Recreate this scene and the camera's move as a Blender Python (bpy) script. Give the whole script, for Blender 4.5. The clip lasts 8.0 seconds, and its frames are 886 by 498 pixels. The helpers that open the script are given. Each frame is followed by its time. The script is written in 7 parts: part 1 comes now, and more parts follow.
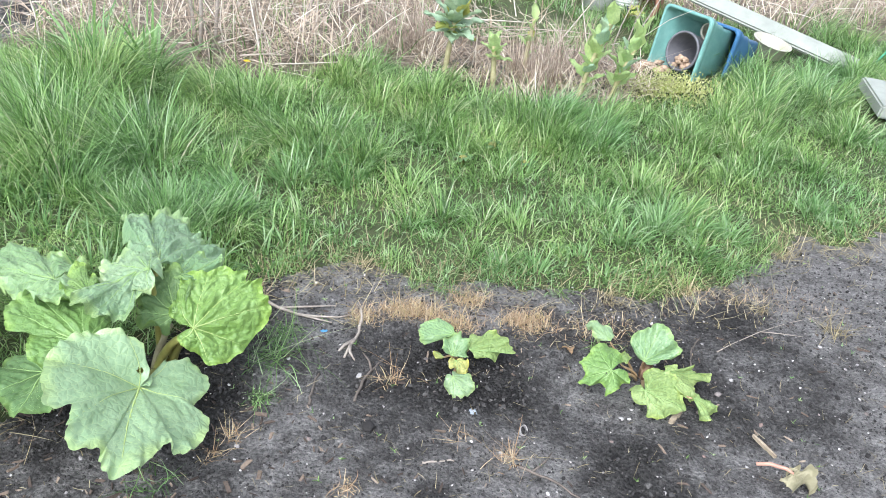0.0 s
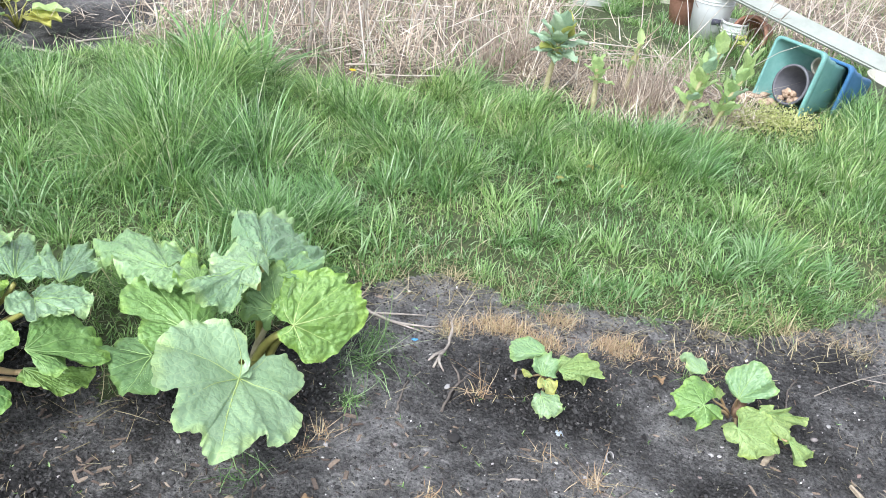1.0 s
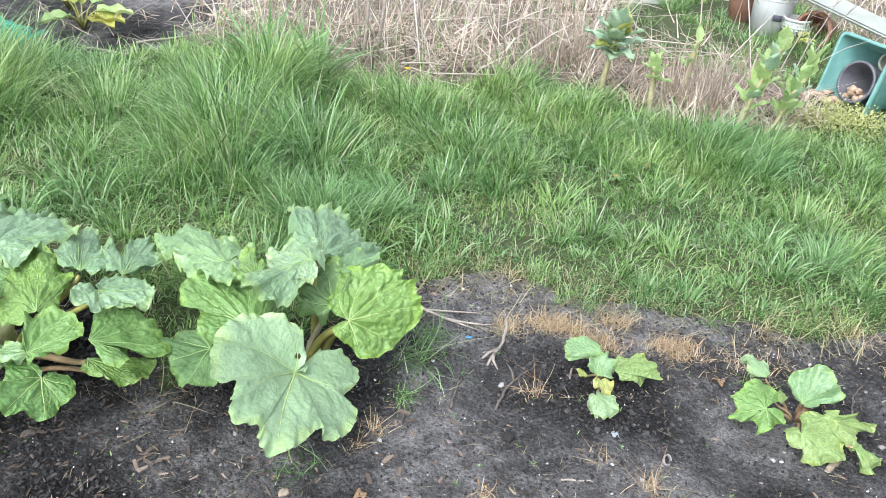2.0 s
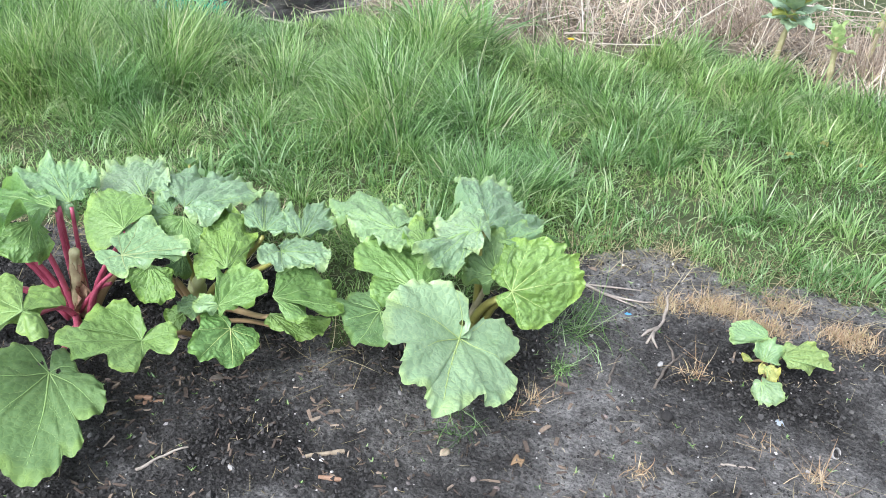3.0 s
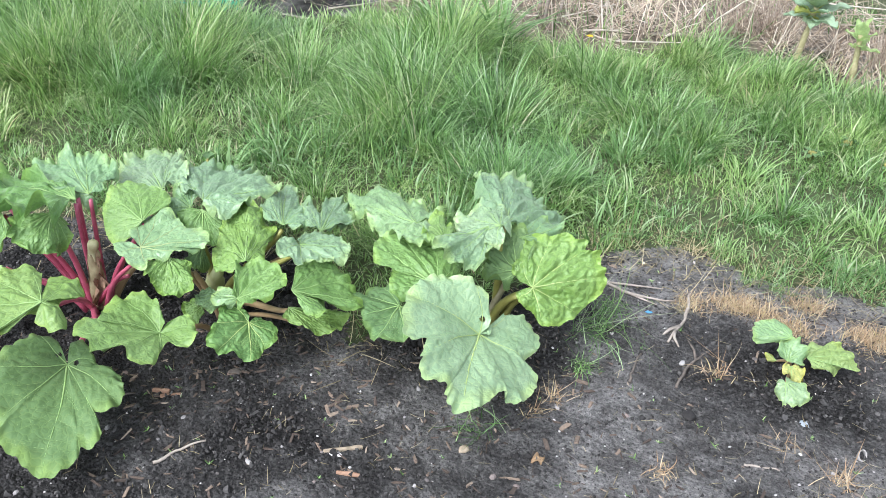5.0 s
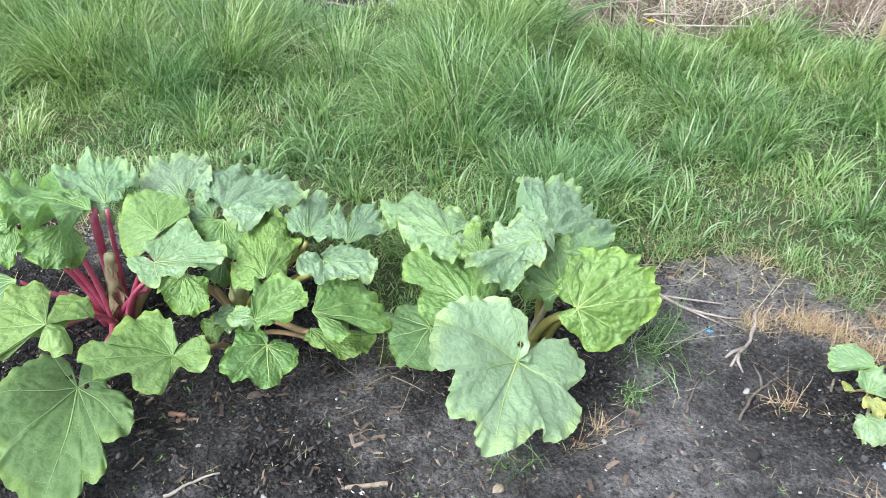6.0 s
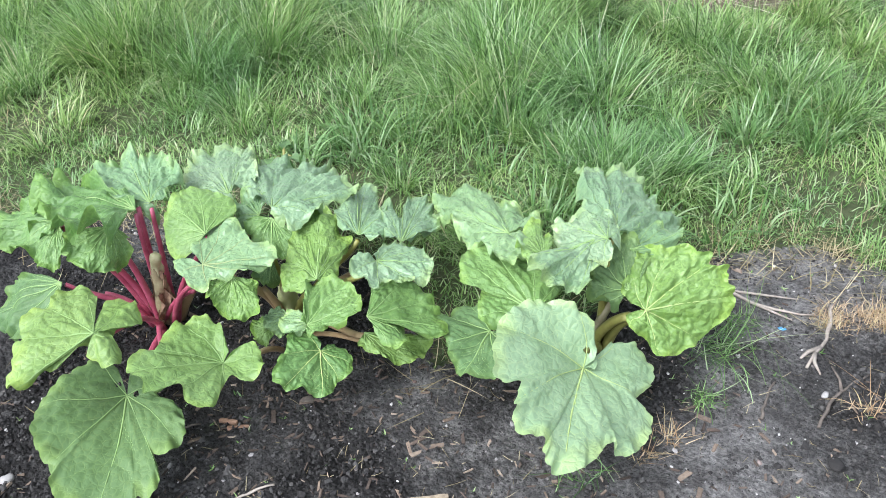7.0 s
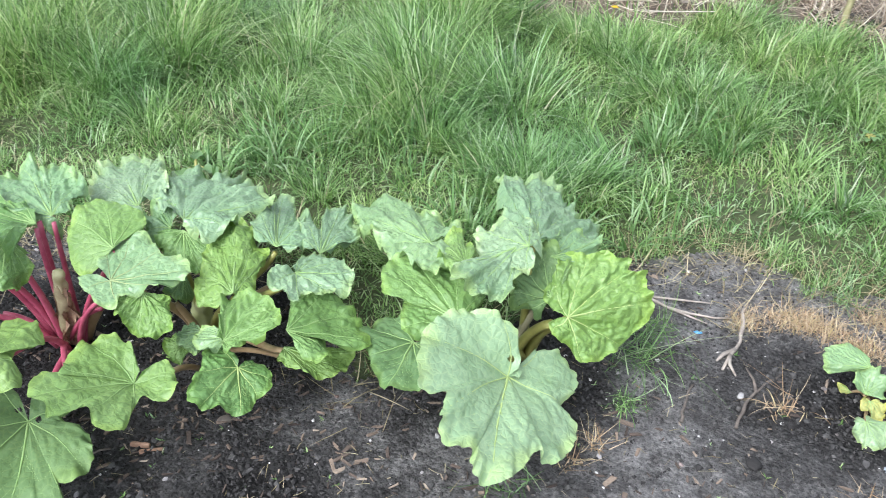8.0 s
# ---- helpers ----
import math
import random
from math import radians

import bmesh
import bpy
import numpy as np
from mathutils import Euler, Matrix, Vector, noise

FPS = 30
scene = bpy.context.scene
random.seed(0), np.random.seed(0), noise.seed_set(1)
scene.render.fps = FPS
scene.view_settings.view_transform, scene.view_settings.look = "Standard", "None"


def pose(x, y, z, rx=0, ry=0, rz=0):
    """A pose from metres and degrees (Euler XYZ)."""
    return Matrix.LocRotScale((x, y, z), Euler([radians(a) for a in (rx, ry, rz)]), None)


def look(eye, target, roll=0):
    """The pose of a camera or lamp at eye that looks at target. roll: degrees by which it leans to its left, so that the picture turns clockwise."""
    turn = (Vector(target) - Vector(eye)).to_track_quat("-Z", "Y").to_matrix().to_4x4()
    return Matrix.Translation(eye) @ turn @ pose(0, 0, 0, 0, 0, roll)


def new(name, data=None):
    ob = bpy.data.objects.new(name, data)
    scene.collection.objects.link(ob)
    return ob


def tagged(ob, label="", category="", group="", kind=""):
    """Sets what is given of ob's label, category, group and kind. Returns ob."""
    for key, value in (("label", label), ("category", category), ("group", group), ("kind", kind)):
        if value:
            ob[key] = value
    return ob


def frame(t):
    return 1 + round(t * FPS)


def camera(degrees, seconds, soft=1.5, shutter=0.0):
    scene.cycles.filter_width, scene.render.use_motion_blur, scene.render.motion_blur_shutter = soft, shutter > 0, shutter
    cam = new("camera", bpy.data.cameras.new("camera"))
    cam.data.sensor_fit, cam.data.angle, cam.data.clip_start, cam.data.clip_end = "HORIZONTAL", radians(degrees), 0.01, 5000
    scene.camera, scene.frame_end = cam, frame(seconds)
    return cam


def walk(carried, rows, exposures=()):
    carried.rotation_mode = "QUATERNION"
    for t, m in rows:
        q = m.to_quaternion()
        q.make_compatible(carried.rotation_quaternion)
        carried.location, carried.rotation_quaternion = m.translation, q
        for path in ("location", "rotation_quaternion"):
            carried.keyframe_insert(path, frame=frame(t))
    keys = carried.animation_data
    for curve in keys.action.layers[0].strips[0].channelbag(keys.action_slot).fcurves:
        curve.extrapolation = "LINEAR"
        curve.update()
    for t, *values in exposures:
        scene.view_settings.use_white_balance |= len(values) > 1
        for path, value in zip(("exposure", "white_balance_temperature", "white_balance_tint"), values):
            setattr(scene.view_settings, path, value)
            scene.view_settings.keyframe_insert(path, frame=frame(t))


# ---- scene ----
cam = camera(56.5, 8.0, 0.2, 0.15)
PATH = [
    (0, (0.179, 0.121, 1.368), (0.228, 1.853, 0.368), 6.5),
    (0.3, (0.145, 0.121, 1.37), (0.161, 1.857, 0.377), 7.2),
    (0.5, (0.131, 0.108, 1.366), (0.078, 1.844, 0.373), 7.3),
    (1, (0.125, 0.104, 1.364), (-0.015, 1.839, 0.379), 7.8),
    (1.2, (0.124, 0.1, 1.368), (-0.013, 1.833, 0.38), 7.8),
    (2.3, (0.097, 0.108, 1.345), (-0.198, 1.813, 0.342), 6.0),
    (2.5, (0.086, 0.095, 1.358), (-0.252, 1.778, 0.331), 5.4),
    (2.6, (0.089, 0.089, 1.363), (-0.334, 1.738, 0.312), 4.0),
    (2.7, (0.069, 0.079, 1.366), (-0.394, 1.714, 0.312), 4.1),
    (2.8, (0.072, 0.072, 1.364), (-0.436, 1.69, 0.303), 3.4),
    (3, (0.07, 0.071, 1.369), (-0.506, 1.65, 0.284), 2.8),
    (3.5, (0.074, 0.081, 1.363), (-0.524, 1.648, 0.274), 2.6),
    (4, (0.068, 0.078, 1.361), (-0.533, 1.645, 0.273), 2.5),
    (5.3, (0.038, 0.074, 1.346), (-0.566, 1.641, 0.26), 2.8),
    (5.5, (0.031, 0.101, 1.346), (-0.575, 1.665, 0.257), 2.7),
    (6, (0.033, 0.267, 1.317), (-0.697, 1.75, 0.193), 0.1),
    (6.5, (0.017, 0.335, 1.299), (-0.814, 1.718, 0.116), -2.5),
    (7, (-0.061, 0.338, 1.313), (-0.846, 1.75, 0.135), -2.1),
    (7.2, (-0.097, 0.326, 1.303), (-0.842, 1.777, 0.146), -1.4),
    (7.5, (-0.111, 0.33, 1.309), (-0.8, 1.816, 0.16), 0.2),
    (7.7, (-0.096, 0.339, 1.307), (-0.783, 1.832, 0.167), 0.4),
    (8, (-0.077, 0.349, 1.293), (-0.688, 1.864, 0.139), 1.1),
]
walk(cam, [(t, look(eye, target, roll)) for t, eye, target, roll in PATH], [(0.0, 1.3, 5800, 13), (8.0, 1.3, 5800, 13)])

# ---- light: a bright overcast sky with a very soft sun ----
world = bpy.data.worlds.new("world")
scene.world = world
world.use_nodes = True
wn = world.node_tree
sky = wn.nodes.new("ShaderNodeTexSky")
sky.sky_type, sky.sun_disc = "NISHITA", False
sky.sun_elevation, sky.sun_rotation = radians(48), radians(200)
sky.dust_density, sky.air_density = 3.0, 1.0
grey = wn.nodes.new("ShaderNodeHueSaturation")
grey.inputs["Saturation"].default_value = 0.22
wn.links.new(sky.outputs[0], grey.inputs["Color"])
wn.links.new(grey.outputs[0], wn.nodes["Background"].inputs[0])
wn.nodes["Background"].inputs[1].default_value = 0.14
sun = new("sun", bpy.data.lights.new("sun", "SUN"))
sun.data.energy, sun.data.angle, sun.data.color = 1.2, radians(40), (1.0, 0.97, 0.92)
sun.matrix_world = look((-1.2, -3.0, 4.5), (0, 0, 0))


# ---- materials ----
def material(name, rough=0.6, spec=0.4):
    m = bpy.data.materials.new(name)
    m.use_nodes = True
    b = m.node_tree.nodes["Principled BSDF"]
    b.inputs["Roughness"].default_value = rough
    b.inputs["Specular IOR Level"].default_value = spec
    return m, m.node_tree.nodes, m.node_tree.links, b


def ramp(nodes, links, fac, stops):
    r = nodes.new("ShaderNodeValToRGB")
    e = r.color_ramp.elements
    while len(e) < len(stops):
        e.new(0.5)
    for k, (p, c) in zip(e, stops):
        k.position, k.color = p, (*c, 1)
    links.new(fac, r.inputs[0])
    return r.outputs[0]


def noise_tex(nodes, links, scale, detail=4, rough=0.6, coord="world"):
    n = nodes.new("ShaderNodeTexNoise")
    n.inputs["Scale"].default_value, n.inputs["Detail"].default_value, n.inputs["Roughness"].default_value = scale, detail, rough
    if coord == "world":
        links.new(nodes.new("ShaderNodeNewGeometry").outputs["Position"], n.inputs["Vector"])
    else:
        links.new(nodes.new("ShaderNodeTexCoord").outputs["Object"], n.inputs["Vector"])
    return n.outputs[0]


def mix(nodes, links, fac, a, b, kind="MIX"):
    n = nodes.new("ShaderNodeMix")
    n.data_type, n.blend_type = "RGBA", kind
    for sock, v in ((n.inputs[0], fac), (n.inputs[6], a), (n.inputs[7], b)):
        if isinstance(v, (int, float)):
            sock.default_value = v
        elif isinstance(v, tuple):
            sock.default_value = (*v, 1)
        else:
            links.new(v, sock)
    return n.outputs[2]


def bump(nodes, links, b, height, strength, distance):
    n = nodes.new("ShaderNodeBump")
    n.inputs["Strength"].default_value, n.inputs["Distance"].default_value = strength, distance
    links.new(height, n.inputs["Height"])
    links.new(n.outputs[0], b.inputs["Normal"])


def leafy(m, nodes, links, b, color, share):
    """Lets part of the light pass through thin green or dry tissue."""
    tr = nodes.new("ShaderNodeBsdfTranslucent")
    links.new(color, tr.inputs["Color"])
    mx = nodes.new("ShaderNodeMixShader")
    mx.inputs[0].default_value = share
    links.new(b.outputs[0], mx.inputs[1])
    links.new(tr.outputs[0], mx.inputs[2])
    links.new(mx.outputs[0], nodes["Material Output"].inputs[0])


def blade_material(name, stops, patch, share=0.35, rough=0.5, spec=0.35):
    m, nodes, links, b = material(name, rough, spec)
    own = ramp(nodes, links, nodes.new("ShaderNodeNewGeometry").outputs["Random Per Island"], stops)
    big = ramp(nodes, links, noise_tex(nodes, links, 1.7, 3), ((0.35, patch[0]), (0.65, patch[1])))
    col = mix(nodes, links, 0.8, own, big, "MULTIPLY")
    links.new(col, b.inputs["Base Color"])
    leafy(m, nodes, links, b, col, share)
    return m


def leaf_material(name, low, high, share=0.11, rough=0.45, spec=0.5, pucker=0.8):
    m, nodes, links, b = material(name, rough, spec)
    fine = noise_tex(nodes, links, 70, 5, 0.65, "object")
    broad = noise_tex(nodes, links, 9, 3, 0.5, "object")
    c = ramp(nodes, links, broad, ((0.3, low), (0.7, high)))
    c = mix(nodes, links, 0.55, c, ramp(nodes, links, fine, ((0.3, (0.84, 0.86, 0.82)), (0.7, (1.1, 1.08, 1.06)))), "MULTIPLY")
    # yellower margin, which also paints in light showing through the curled edge
    rim = nodes.new("ShaderNodeAttribute")
    rim.attribute_name = "rim"
    c = mix(nodes, links, ramp(nodes, links, rim.outputs["Fac"], ((0.82, (0, 0, 0)), (1.0, (0.6, 0.6, 0.6)))), c, (1.32 * high[0], 1.24 * high[1], 0.75 * high[2]))
    one = nodes.new("ShaderNodeObjectInfo").outputs["Random"]
    c = mix(nodes, links, 0.6, c, ramp(nodes, links, one, ((0.0, (0.82, 0.9, 0.85)), (0.5, (1.0, 1.0, 1.0)), (1.0, (1.12, 1.05, 0.95)))), "MULTIPLY")
    links.new(ramp(nodes, links, fine, ((0.3, (rough + 0.12,) * 3), (0.7, (rough - 0.08,) * 3))), b.inputs["Roughness"])
    vor = nodes.new("ShaderNodeTexVoronoi")
    vor.feature, vor.inputs["Scale"].default_value = "DISTANCE_TO_EDGE", 62
    warped = nodes.new("ShaderNodeVectorMath")
    warped.operation = "MULTIPLY_ADD"
    warped.inputs[1].default_value = (0.02, 0.02, 0.02)
    soft = nodes.new("ShaderNodeTexNoise")
    soft.inputs["Scale"].default_value = 45
    co = nodes.new("ShaderNodeTexCoord").outputs["Object"]
    links.new(co, soft.inputs["Vector"])
    links.new(soft.outputs["Color"], warped.inputs[0])
    links.new(co, warped.inputs[2])
    links.new(warped.outputs[0], vor.inputs["Vector"])
    cap = nodes.new("ShaderNodeMath")
    cap.operation = "MULTIPLY"
    cap.inputs[1].default_value = 2.5
    cap.use_clamp = True
    links.new(vor.outputs[0], cap.inputs[0])
    c = mix(nodes, links, 1.0, c, ramp(nodes, links, cap.outputs[0], ((0.0, (1.22, 1.16, 1.1)), (0.12, (1.06, 1.04, 1.02)), (0.35, (0.97, 0.98, 0.98)))), "MULTIPLY")
    links.new(c, b.inputs["Base Color"])
    rel = nodes.new("ShaderNodeMath")
    rel.operation = "MULTIPLY_ADD"
    rel.inputs[1].default_value = 0.4
    links.new(fine, rel.inputs[0])
    links.new(cap.outputs[0], rel.inputs[2])
    bump(nodes, links, b, rel.outputs[0], 1.15 * pucker, 0.005)
    leafy(m, nodes, links, b, c, share)
    return m


def mottled(name, low, high, scale, rough=0.7, spec=0.3, relief=0.3, depth=0.004, coord="object", detail=6):
    m, nodes, links, b = material(name, rough, spec)
    n = noise_tex(nodes, links, scale, detail, 0.65, coord)
    n2 = noise_tex(nodes, links, scale * 0.15, 3, 0.5, coord)
    c = ramp(nodes, links, n, ((0.3, low), (0.7, high)))
    c = mix(nodes, links, 0.6, c, ramp(nodes, links, n2, ((0.3, (0.75, 0.75, 0.75)), (0.7, (1.2, 1.2, 1.2)))), "MULTIPLY")
    links.new(c, b.inputs["Base Color"])
    bump(nodes, links, b, n, relief, depth)
    return m


def chips_material(name, stops, rough=0.8):
    m, nodes, links, b = material(name, rough, 0.25)
    c = ramp(nodes, links, nodes.new("ShaderNodeNewGeometry").outputs["Random Per Island"], stops)
    g = noise_tex(nodes, links, 160, 4, 0.6)
    c = mix(nodes, links, 0.6, c, ramp(nodes, links, g, ((0.3, (0.6, 0.6, 0.6)), (0.7, (1.25, 1.25, 1.25)))), "MULTIPLY")
    links.new(c, b.inputs["Base Color"])
    bump(nodes, links, b, g, 0.5, 0.003)
    return m


def soil_material():
    m, nodes, links, b = material("soil", 0.9, 0.25)
    fine = noise_tex(nodes, links, 110, 8, 0.7)
    mid = noise_tex(nodes, links, 14, 6, 0.65)
    crust = nodes.new("ShaderNodeAttribute")
    crust.attribute_name = "dry"
    ragged = nodes.new("ShaderNodeMath")
    ragged.operation = "MULTIPLY_ADD"
    ragged.inputs[1].default_value, ragged.inputs[2].default_value = 0.5, -0.25
    links.new(mid, ragged.inputs[0])
    more = nodes.new("ShaderNodeMath")
    links.new(crust.outputs["Fac"], more.inputs[0])
    links.new(ragged.outputs[0], more.inputs[1])
    wide = more.outputs[0]
    c = ramp(nodes, links, mid, ((0.36, (0.064, 0.061, 0.057)), (0.5, (0.098, 0.095, 0.09)), (0.66, (0.142, 0.138, 0.13))))
    c = mix(nodes, links, 0.8, c, ramp(nodes, links, fine, ((0.36, (0.38, 0.37, 0.36)), (0.5, (0.95, 0.95, 0.95)), (0.62, (1.6, 1.57, 1.53)))), "MULTIPLY")
    # the dark end of the map also carries shade from below the big leaves
    c = mix(nodes, links, 1.0, c, ramp(nodes, links, wide, ((0.0, (0.31, 0.305, 0.295)), (0.4, (0.78, 0.78, 0.77)), (0.62, (1.25, 1.25, 1.24)), (1.0, (2.2, 2.2, 2.18)))), "MULTIPLY")
    links.new(c, b.inputs["Base Color"])
    crumb = nodes.new("ShaderNodeTexVoronoi")
    crumb.feature, crumb.inputs["Scale"].default_value = "F1", 95
    links.new(nodes.new("ShaderNodeNewGeometry").outputs["Position"], crumb.inputs["Vector"])
    damp = nodes.new("ShaderNodeMath")
    damp.operation = "MULTIPLY_ADD"
    damp.inputs[1].default_value, damp.inputs[2].default_value = 0.9, -1.1
    damp.use_clamp = False
    links.new(wide, damp.inputs[0])
    lumps = nodes.new("ShaderNodeMath")
    lumps.operation = "MULTIPLY"
    links.new(crumb.outputs["Distance"], lumps.inputs[0])
    links.new(damp.outputs[0], lumps.inputs[1])
    relief = nodes.new("ShaderNodeMath")
    links.new(fine, relief.inputs[0])
    links.new(lumps.outputs[0], relief.inputs[1])
    bump(nodes, links, b, relief.outputs[0], 1.0, 0.024)
    return m


M_SOIL = soil_material()
M_TURF = mottled("turf_floor", (0.04, 0.055, 0.022), (0.09, 0.105, 0.048), 30, 0.9, 0.2, 0.8, 0.01, "world")
M_LITTER = mottled("litter_floor", (0.08, 0.065, 0.05), (0.26, 0.215, 0.165), 40, 0.9, 0.2, 0.9, 0.01, "world")
# blade greens; palest and darkest tones also paint in sky glints and dark gaps
M_GRASS = blade_material("grass_green", ((0.0, (0.06, 0.125, 0.03)), (0.28, (0.15, 0.285, 0.073)), (0.57, (0.272, 0.455, 0.138)), (0.84, (0.41, 0.585, 0.25)), (0.96, (0.54, 0.66, 0.39)), (1.0, (0.58, 0.55, 0.37))), ((0.76, 0.87, 0.9), (1.22, 1.09, 0.95)), 0.42, 0.36, 0.6)
M_GRASS_B = blade_material("grass_bluish", ((0.0, (0.1, 0.21, 0.06)), (0.5, (0.19, 0.34, 0.11)), (0.8, (0.28, 0.43, 0.18)), (1.0, (0.4, 0.52, 0.3))), ((0.9, 0.92, 0.92), (1.1, 1.1, 1.05)), 0.35, 0.38, 0.55)
M_DRY = blade_material("dry_straw", ((0.0, (0.3, 0.23, 0.16)), (0.35, (0.5, 0.41, 0.31)), (0.75, (0.7, 0.61, 0.48)), (1.0, (0.86, 0.8, 0.68))), ((0.8, 0.78, 0.75), (1.12, 1.1, 1.06)), 0.2, 0.6, 0.3)
M_CLUMP = blade_material("greyed_dead_stems", ((0.0, (0.2, 0.155, 0.12)), (0.5, (0.38, 0.31, 0.25)), (1.0, (0.62, 0.54, 0.45))), ((0.85, 0.83, 0.8), (1.1, 1.1, 1.05)), 0.2, 0.7, 0.25)
M_OLD = blade_material("old_grass", ((0.0, (0.24, 0.2, 0.11)), (0.5, (0.4, 0.34, 0.2)), (1.0, (0.58, 0.52, 0.36))), ((0.85, 0.85, 0.8), (1.1, 1.1, 1.0)), 0.2, 0.65, 0.25)
M_TAN = blade_material("tan_dead_grass", ((0.0, (0.34, 0.23, 0.13)), (0.5, (0.52, 0.4, 0.26)), (0.85, (0.64, 0.54, 0.38)), (1.0, (0.52, 0.45, 0.2))), ((0.85, 0.82, 0.8), (1.1, 1.1, 1.0)), 0.2, 0.65, 0.25)
M_LEAF = leaf_material("rhubarb_leaf", (0.123, 0.238, 0.062), (0.18, 0.312, 0.103), 0.14, 0.42, 0.42, 0.28)
M_LEAF_BLUE = leaf_material("rhubarb_leaf_waxy", (0.165, 0.285, 0.128), (0.235, 0.37, 0.182), 0.13, 0.34, 0.6, 0.28)
M_LEAF_YOUNG = leaf_material("rhubarb_leaf_young", (0.135, 0.24, 0.045), (0.195, 0.31, 0.085), 0.13, 0.42, 0.45, 0.4)
M_LEAF_LIME = leaf_material("rhubarb_leaf_lime", (0.155, 0.268, 0.066), (0.218, 0.342, 0.108), 0.13, 0.42, 0.45, 0.28)
M_LEAF_CRISP = leaf_material("rhubarb_leaf_crinkled", (0.143, 0.262, 0.053), (0.205, 0.34, 0.097), 0.15, 0.4, 0.5, 0.35)
M_LEAF_WAX = leaf_material("rhubarb_leaf_pale_waxy", (0.19, 0.305, 0.156), (0.272, 0.392, 0.224), 0.12, 0.34, 0.6, 0.3)
M_LEAF_FRONT = leaf_material("rhubarb_leaf_palest", (0.245, 0.365, 0.19), (0.325, 0.45, 0.258), 0.12, 0.36, 0.6, 0.22)
M_LEAF_PALE = leaf_material("rhubarb_leaf_pale", (0.21, 0.3, 0.09), (0.3, 0.39, 0.15), 0.13, 0.45, 0.45, 0.4)
M_LEAF_YELLOW = leaf_material("rhubarb_leaf_yellowing", (0.33, 0.36, 0.1), (0.43, 0.44, 0.16), 0.15, 0.5, 0.4, 0.3)
# dull green of old leaves; also paints the shade on one low leaf
M_LEAF_DARK = leaf_material("rhubarb_leaf_old_and_shaded", (0.098, 0.18, 0.064), (0.138, 0.235, 0.093), 0.12, 0.5, 0.35, 0.13)
M_VEIN = mottled("leaf_vein", (0.22, 0.36, 0.11), (0.31, 0.44, 0.17), 40, 0.45, 0.4, 0.2, 0.002)
M_VEIN_BRIGHT = mottled("leaf_vein_yellow", (0.34, 0.45, 0.15), (0.44, 0.54, 0.2), 40, 0.45, 0.4, 0.2, 0.002)
M_VEIN_PINK = mottled("leaf_vein_pink", (0.25, 0.34, 0.14), (0.36, 0.4, 0.18), 40, 0.45, 0.4, 0.2, 0.002)
M_RED = mottled("red_stalk", (0.36, 0.05, 0.1), (0.56, 0.15, 0.21), 30, 0.33, 0.5, 0.2, 0.002)
M_STALK = mottled("olive_stalk", (0.22, 0.21, 0.05), (0.34, 0.34, 0.1), 25, 0.4, 0.45, 0.2, 0.002)
M_STALK_PINK = mottled("brown_pink_stalk", (0.3, 0.2, 0.1), (0.43, 0.32, 0.17), 25, 0.4, 0.45, 0.2, 0.002)
M_STUMP = mottled("old_flower_stem", (0.2, 0.14, 0.075), (0.46, 0.42, 0.24), 22, 0.6, 0.35, 0.8, 0.005)
M_BUD_GREEN = mottled("green_bud", (0.44, 0.48, 0.19), (0.6, 0.63, 0.34), 30, 0.5, 0.4, 0.4, 0.003)
M_BUD = mottled("bud_sheath", (0.34, 0.32, 0.14), (0.6, 0.58, 0.36), 35, 0.5, 0.4, 0.4, 0.003)
M_WITHERED = mottled("withered_leaf", (0.28, 0.26, 0.15), (0.4, 0.37, 0.24), 50, 0.7, 0.3, 0.5, 0.004)
M_SHEATH = mottled("brown_sheath", (0.12, 0.06, 0.04), (0.46, 0.32, 0.2), 45, 0.75, 0.3, 1.0, 0.006)


# ---- small helpers ----
TABLE = np.random.RandomState(3).rand(256, 256)


def vnoise(x, y, scale=1.0, shift=0):
    """Smooth value noise for arrays, 0 to 1."""
    x, y = np.asarray(x, float) * scale + 17.3 * shift + 500, np.asarray(y, float) * scale + 41.7 * shift + 500
    i, j = np.floor(x).astype(int), np.floor(y).astype(int)
    u, v = x - i, y - j
    u, v = u * u * (3 - 2 * u), v * v * (3 - 2 * v)
    a, b = TABLE[i % 256, j % 256], TABLE[(i + 1) % 256, j % 256]
    c, d = TABLE[i % 256, (j + 1) % 256], TABLE[(i + 1) % 256, (j + 1) % 256]
    return (a * (1 - u) + b * u) * (1 - v) + (c * (1 - u) + d * u) * v


def fbm(x, y, scale, octaves=4, shift=0):
    out, amp, total = 0, 1.0, 0.0
    for k in range(octaves):
        out, total = out + amp * vnoise(x, y, scale * 2 ** k, shift + k), total + amp
        amp *= 0.5
    return out / total


def raw_mesh(name, verts, faces, mats, slots=None, smooth=True):
    """A mesh from arrays; faces is an (n, 3) or (n, 4) array."""
    me = bpy.data.meshes.new(name)
    n, k = faces.shape
    me.vertices.add(len(verts))
    me.vertices.foreach_set("co", np.asarray(verts, np.float32).ravel())
    me.loops.add(n * k)
    me.loops.foreach_set("vertex_index", faces.astype(np.int32).ravel())
    me.polygons.add(n)
    me.polygons.foreach_set("loop_start", np.arange(0, n * k, k, dtype=np.int32))
    if slots is not None:
        me.polygons.foreach_set("material_index", slots.astype(np.int32))
    me.polygons.foreach_set("use_smooth", np.full(n, smooth))
    for m in mats:
        me.materials.append(m)
    me.update(calc_edges=True)
    return me


